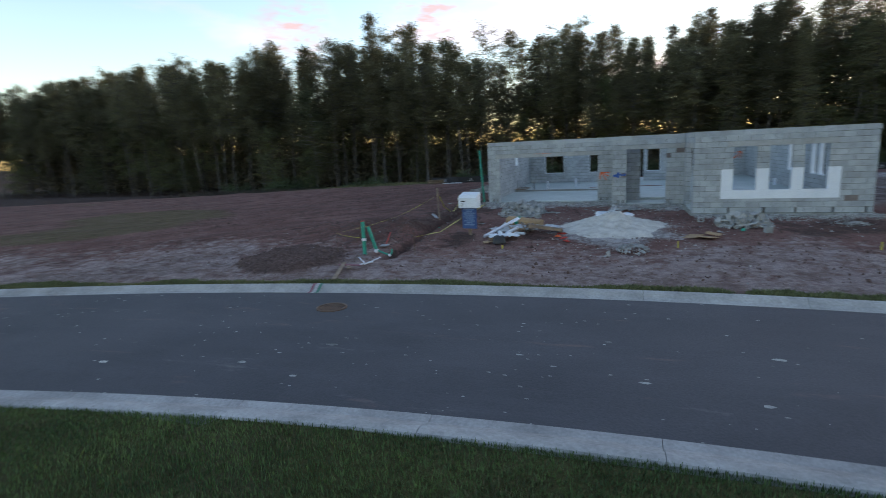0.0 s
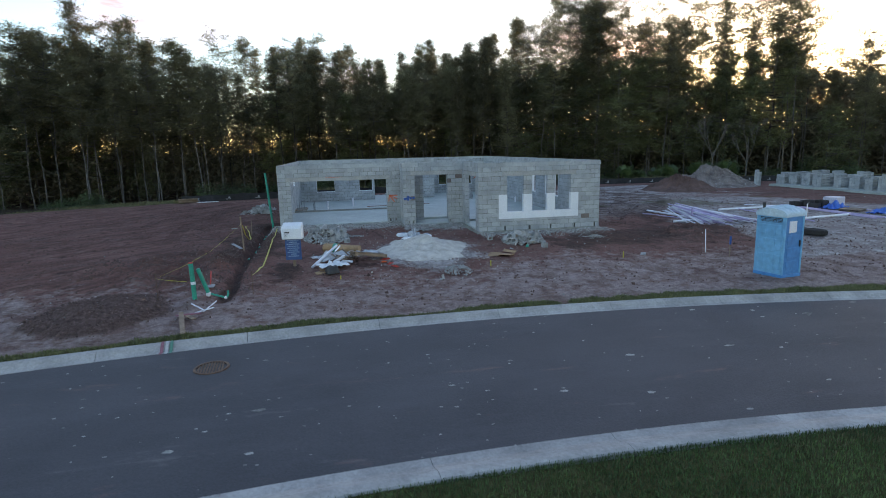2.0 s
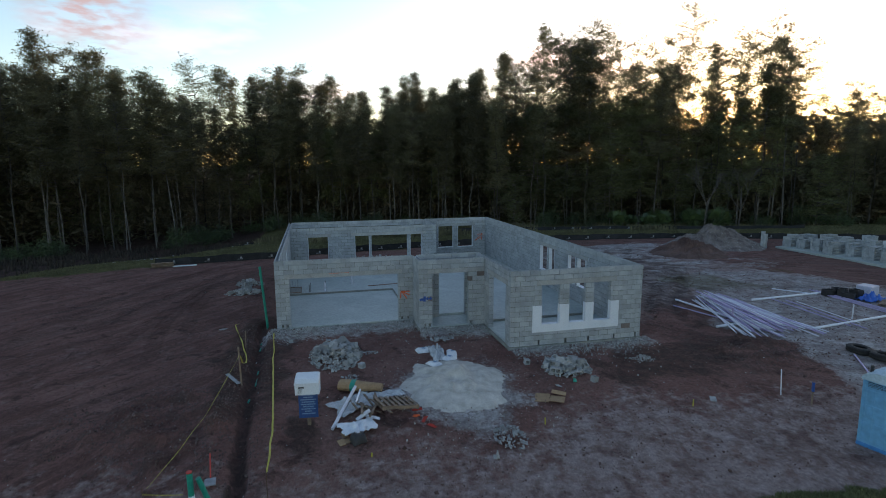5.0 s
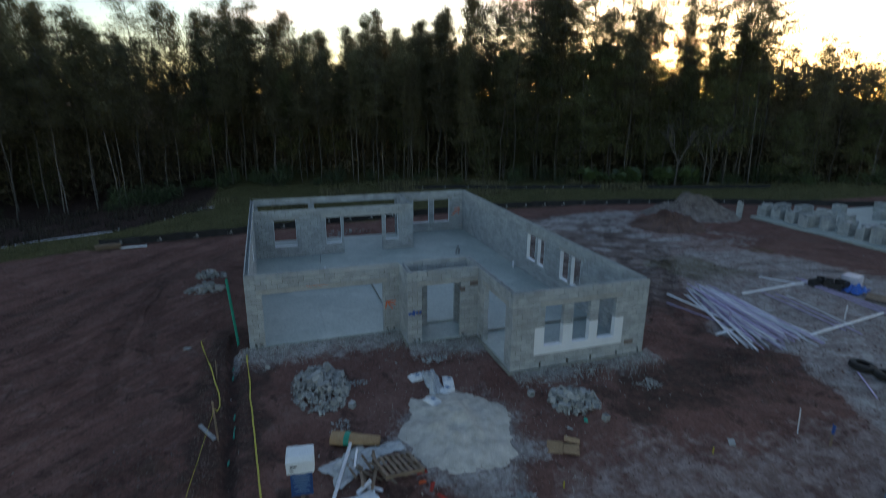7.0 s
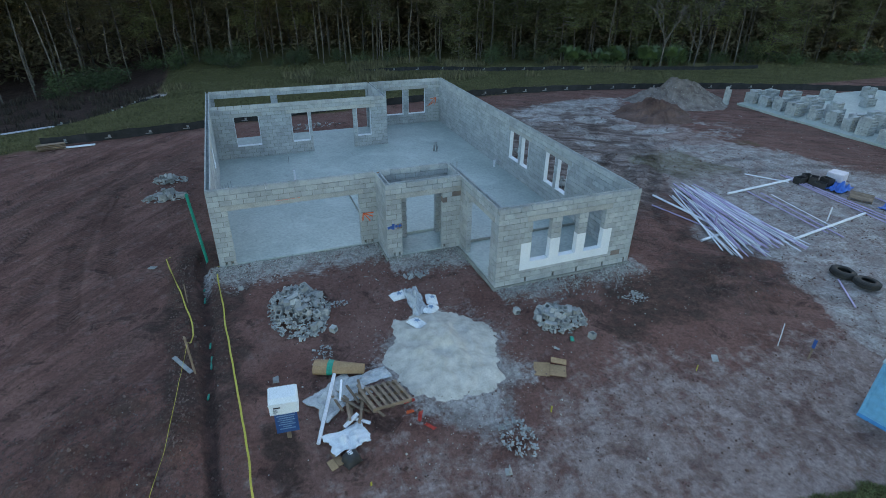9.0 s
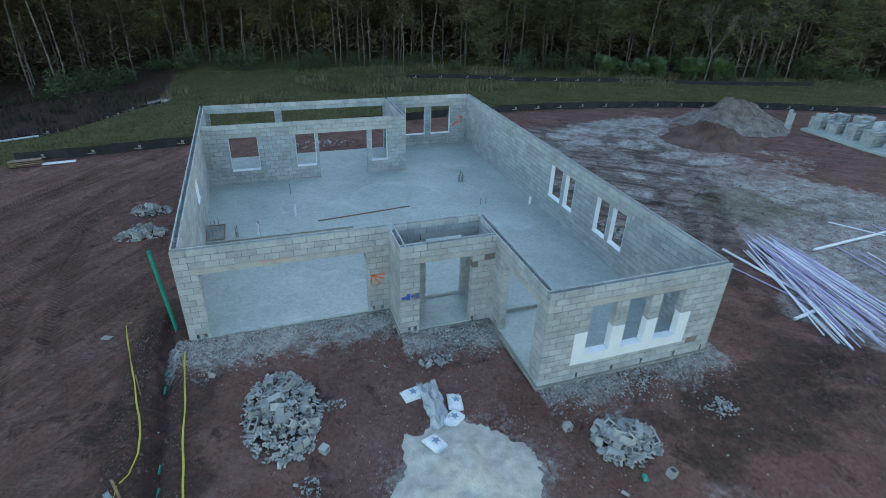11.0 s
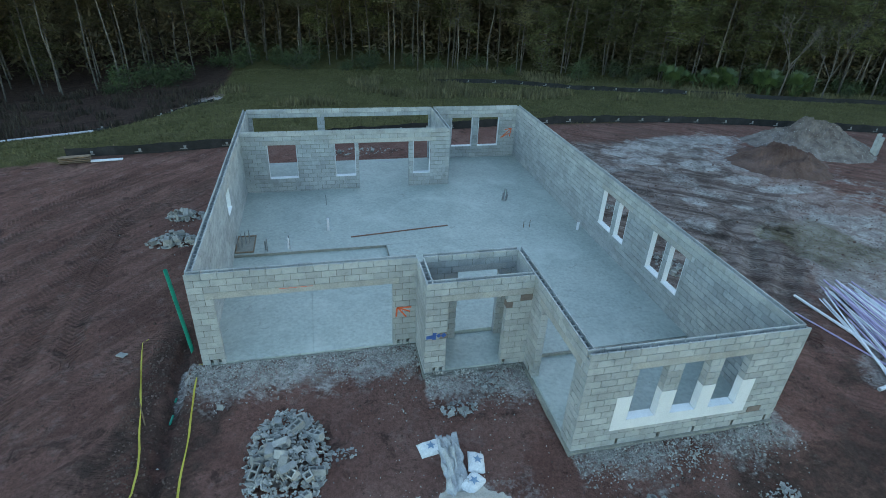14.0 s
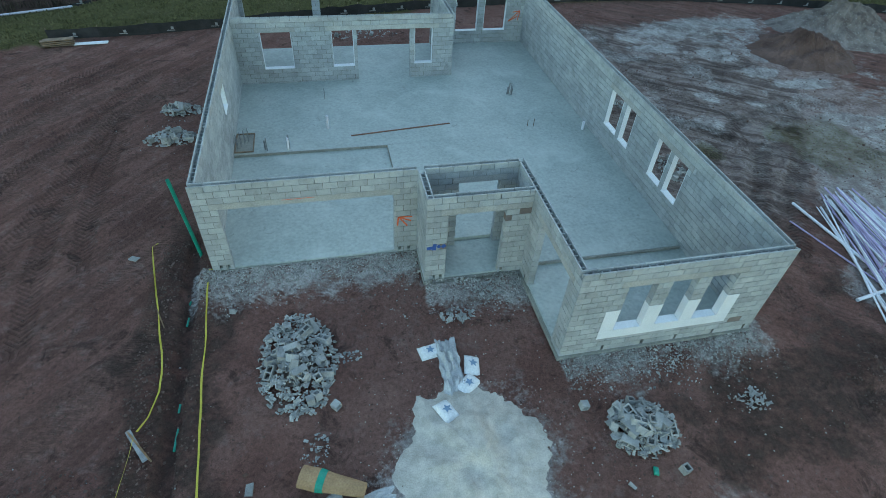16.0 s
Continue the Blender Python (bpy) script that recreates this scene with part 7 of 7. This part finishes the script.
WHOLE_NEW = shared("block", hollow, M_BLOCK)
rng = random.Random(5)
spots = [(40.9 + rng.uniform(-0.25, 0.35), 12.9 - 1.32 * k + rng.uniform(-0.2, 0.2)) for k in range(17)]
spots += [(42.6 + rng.uniform(-0.2, 0.3), 12.6 - 1.7 * k + rng.uniform(-0.2, 0.2)) for k in range(13)]
spots += [(44.3 + rng.uniform(-0.5, 0.5), 12.4 - 2.3 * k) for k in range(8)] + [(48.5 + rng.uniform(-0.6, 0.6), 11.8 - 2.6 * k) for k in range(6)] + [(53 + rng.uniform(-0.6, 0.6), 11.5 - 3 * k) for k in range(5)]
for k, (x, y) in enumerate(spots):
    block_stack(x, y, rng.choice((0, 0.1, 0.05)), 2 if k % 3 else 3, rng.choice((3, 4)), rng.choice((4, 5, 5, 6)) if k < 30 else 4, 100 + k)
block_stack(39.2, 13.9, 0.4, 1, 2, 7, 140, ground_z(39.2, 13.9))
strew("pale_rubble", "pale mortar spill on soil by the next slab", [(rng.uniform(35, 39.8), rng.uniform(-2, 13)) for _ in range(70)], 0.012, 0.03, M_RUBBLE, 36)


# ---- lawn, verge and rough grass ----
def blades(name, label, places, lo, hi, mat, seed, lean=0.5, wide=0.14):
    rng = random.Random(seed)
    vs, fs = [], []
    for x, y in places:
        z = ground_z(x, y) - 0.01
        h = rng.uniform(lo, hi)
        a, l = rng.uniform(0, 6.28), rng.uniform(0, lean) * h
        w = h * wide
        k = len(vs)
        vs += [(x - math.sin(a) * w, y + math.cos(a) * w, z), (x + math.sin(a) * w, y - math.cos(a) * w, z), (x + math.cos(a) * l, y + math.sin(a) * l, z + h)]
        fs.append((k, k + 1, k + 2))
    return tagged(new(name, mesh_of(name, vs, fs, mat)), label, "grass", kind="stuff")


rng = random.Random(55)
lawn, verge, rough, dry = [], [], [], []
while len(lawn) < 90000:
    a = rng.uniform(-0.26, 0.17)
    r = rng.uniform(49.8, ROAD_R - ROAD_W - 0.66)
    lawn.append((ROAD_C.x + math.sin(a) * r, ROAD_C.y + math.cos(a) * r))
while len(verge) < 42000:
    a, d = rng.uniform(-0.36, 0.26), rng.uniform(0.53, 1.5)
    x, y = ROAD_C.x + math.sin(a) * (ROAD_R + d), ROAD_C.y + math.cos(a) * (ROAD_R + d)
    if ground_masks(x, y)[1] > 0.35 + 0.35 * rng.random():
        verge.append((x, y))
while len(rough) < 60000:
    x, y = rng.uniform(-45, 70), rng.uniform(15, 50)
    if y < turf_line(x) - 0.5 or (x > -8 and y < 17.5 - 5 * smooth_step(30, 55, x)) or edge_gap(x, y) < -3:
        continue
    if ground_masks(x, y)[1] > 0.6:
        (dry if fuzz(x, y, 0.16, 4) > 0.18 and y > 30 else rough).append((x, y))
withered = [p for p in lawn if fuzz(p[0], p[1], 0.8, 12) > 0.22 and rng.random() < 0.35]
blades("withered_grass", "withered brown grass tips in the lawn", withered, 0.03, 0.08, M_DRYGRASS, 6)
blades("lawn_grass", "short green lawn grass with brown tips", lawn, 0.03, 0.075, M_GRASS, 1)
blades("verge_grass", "patchy green grass along the kerb", verge, 0.025, 0.075, M_VERGE, 2, 0.9, 0.2)
blades("rough_grass", "rough olive grass beyond the silt fence", rough, 0.05, 0.16, M_ROUGH, 3, wide=0.4)
blades("dry_grass", "tall dry grass before the woods", dry, 0.25, 0.7, M_DRYGRASS, 4, wide=0.12)


reeds = []
while len(reeds) < 9000:
    x, y = rng.uniform(-40, -5), rng.uniform(14, 44)
    if ground_masks(x, y)[2] > 0.5 and fuzz(x, y, 0.5, 6) > 0.05 and y < edge_y(x) + 2:
        reeds.append((x, y))
blades("reeds", "dark brown reeds on the wet ground", reeds, 0.2, 0.7, M_REED, 5, wide=0.09)


# ---- palmettos, shrubs and a bare tree along the wood's edge ----
def palmetto(seed):
    rng = random.Random(seed)
    t = thing("palmetto", "green fan-leaved palmetto clump by the woods", "palm shrub", group="palmettos")
    for k in range(9):
        a, up = rng.uniform(0, 6.28), rng.uniform(0.3, 1.2)
        c = Vector((math.cos(a) * 0.8 * math.cos(up), math.sin(a) * 0.8 * math.cos(up), 0.5 + 1.1 * math.sin(up)))
        bm = bmesh.new()
        tube(bm, (0, 0, 0), c, 0.025, 0.015, 5)
        stem = part("stalk", bm, M_PALM, t)
        d = c.normalized()
        s = d.cross(Vector((0, 0, 1))).normalized()
        n = s.cross(d)
        bm = bmesh.new()
        for i in range(14):
            f = radians(-100 + 200 * i / 13)
            tip = c + (d * math.cos(f) + s * math.sin(f)) * rng.uniform(0.6, 0.8) - n * 0.15
            w = (s * math.cos(f) - d * math.sin(f)) * 0.05
            m_ = c.lerp(tip, 0.5)
            bm.faces.new([bm.verts.new(q) for q in (c, m_ + w, tip, m_ - w)])
        part("fan", bm, M_PALM, t)
    return t


def shrub(seed):
    rng = random.Random(seed)
    t = thing("shrub", "rounded dark green shrub at the wood's edge", "shrub", group="shrubs")
    bm = bmesh.new()
    vs, fs = [], []
    for k in range(22):
        a, u = rng.uniform(0, 6.28), rng.random()
        c = Vector((math.cos(a) * 1.2 * u, math.sin(a) * 1.2 * u, 0.3 + 1.5 * rng.random() * (1 - 0.5 * u)))
        if k % 2 == 0:
            tube(bm, (0, 0, -0.1), c, 0.03, 0.01, 4, False)
        leaf_tuft(vs, fs, c, 0.7, 42, 0.13, rng)
    part("stem", bm, M_BARK, t)
    ob = new("foliage", mesh_of("foliage", vs, fs, M_SHRUB))
    ob.parent = t
    return t


rng = random.Random(66)
palm_kinds, shrub_kinds = [palmetto(k) for k in range(3)], [shrub(k) for k in range(3)]
for kinds, spots in ((palm_kinds, [(rng.uniform(39, 51), 0) for _ in range(26)]), (shrub_kinds, [(rng.uniform(-50, 75), 1) for _ in range(60)])):
    for k, (x, j) in enumerate(spots):
        y = edge_y(x) - (rng.uniform(1.0, 5.0) if j == 0 else rng.uniform(-5.0, 1.5))
        m = Matrix.LocRotScale((x, y, land(x, y)), Euler((0, 0, rng.uniform(0, 6.28))), None)
        ob = kinds[k] if k < len(kinds) else copy_thing(kinds[k % len(kinds)], m)
        if k < len(kinds):
            ob.matrix_world = m
        s = rng.uniform(0.7, 1.25) if j == 0 else rng.uniform(0.6, 1.5)
        ob.scale = (s, s, s)


def bare_tree(x, y, h, seed):
    """A leafless tree: limbs forking three times."""
    rng = random.Random(seed)
    t = thing("bare_tree", "leafless pale grey tree before the dark woods", "tree", Matrix.Translation((x, y, land(x, y))), "bare trees")
    bm = bmesh.new()

    def fork(p, d, l, r, k):
        q = p + d * l
        tube(bm, p, q, r, r * 0.65, 6 if k < 2 else 4, False)
        if k < 4:
            for _ in range(3 if k else 4):
                e = (d + Vector((rng.uniform(-0.8, 0.8), rng.uniform(-0.8, 0.8), rng.uniform(-0.1, 0.5)))).normalized()
                fork(q if k else p.lerp(q, rng.uniform(0.5, 1)), e, l * rng.uniform(0.5, 0.75), r * 0.6, k + 1)
    fork(Vector((0, 0, -0.2)), Vector((0.06, 0, 1)).normalized(), h * 0.4, 0.09, 0)
    part("branchwork", bm, M_BARK, t)


bare_tree(47.5, 31.5, 9, 3)
bare_tree(51.5, 30.5, 8, 5)
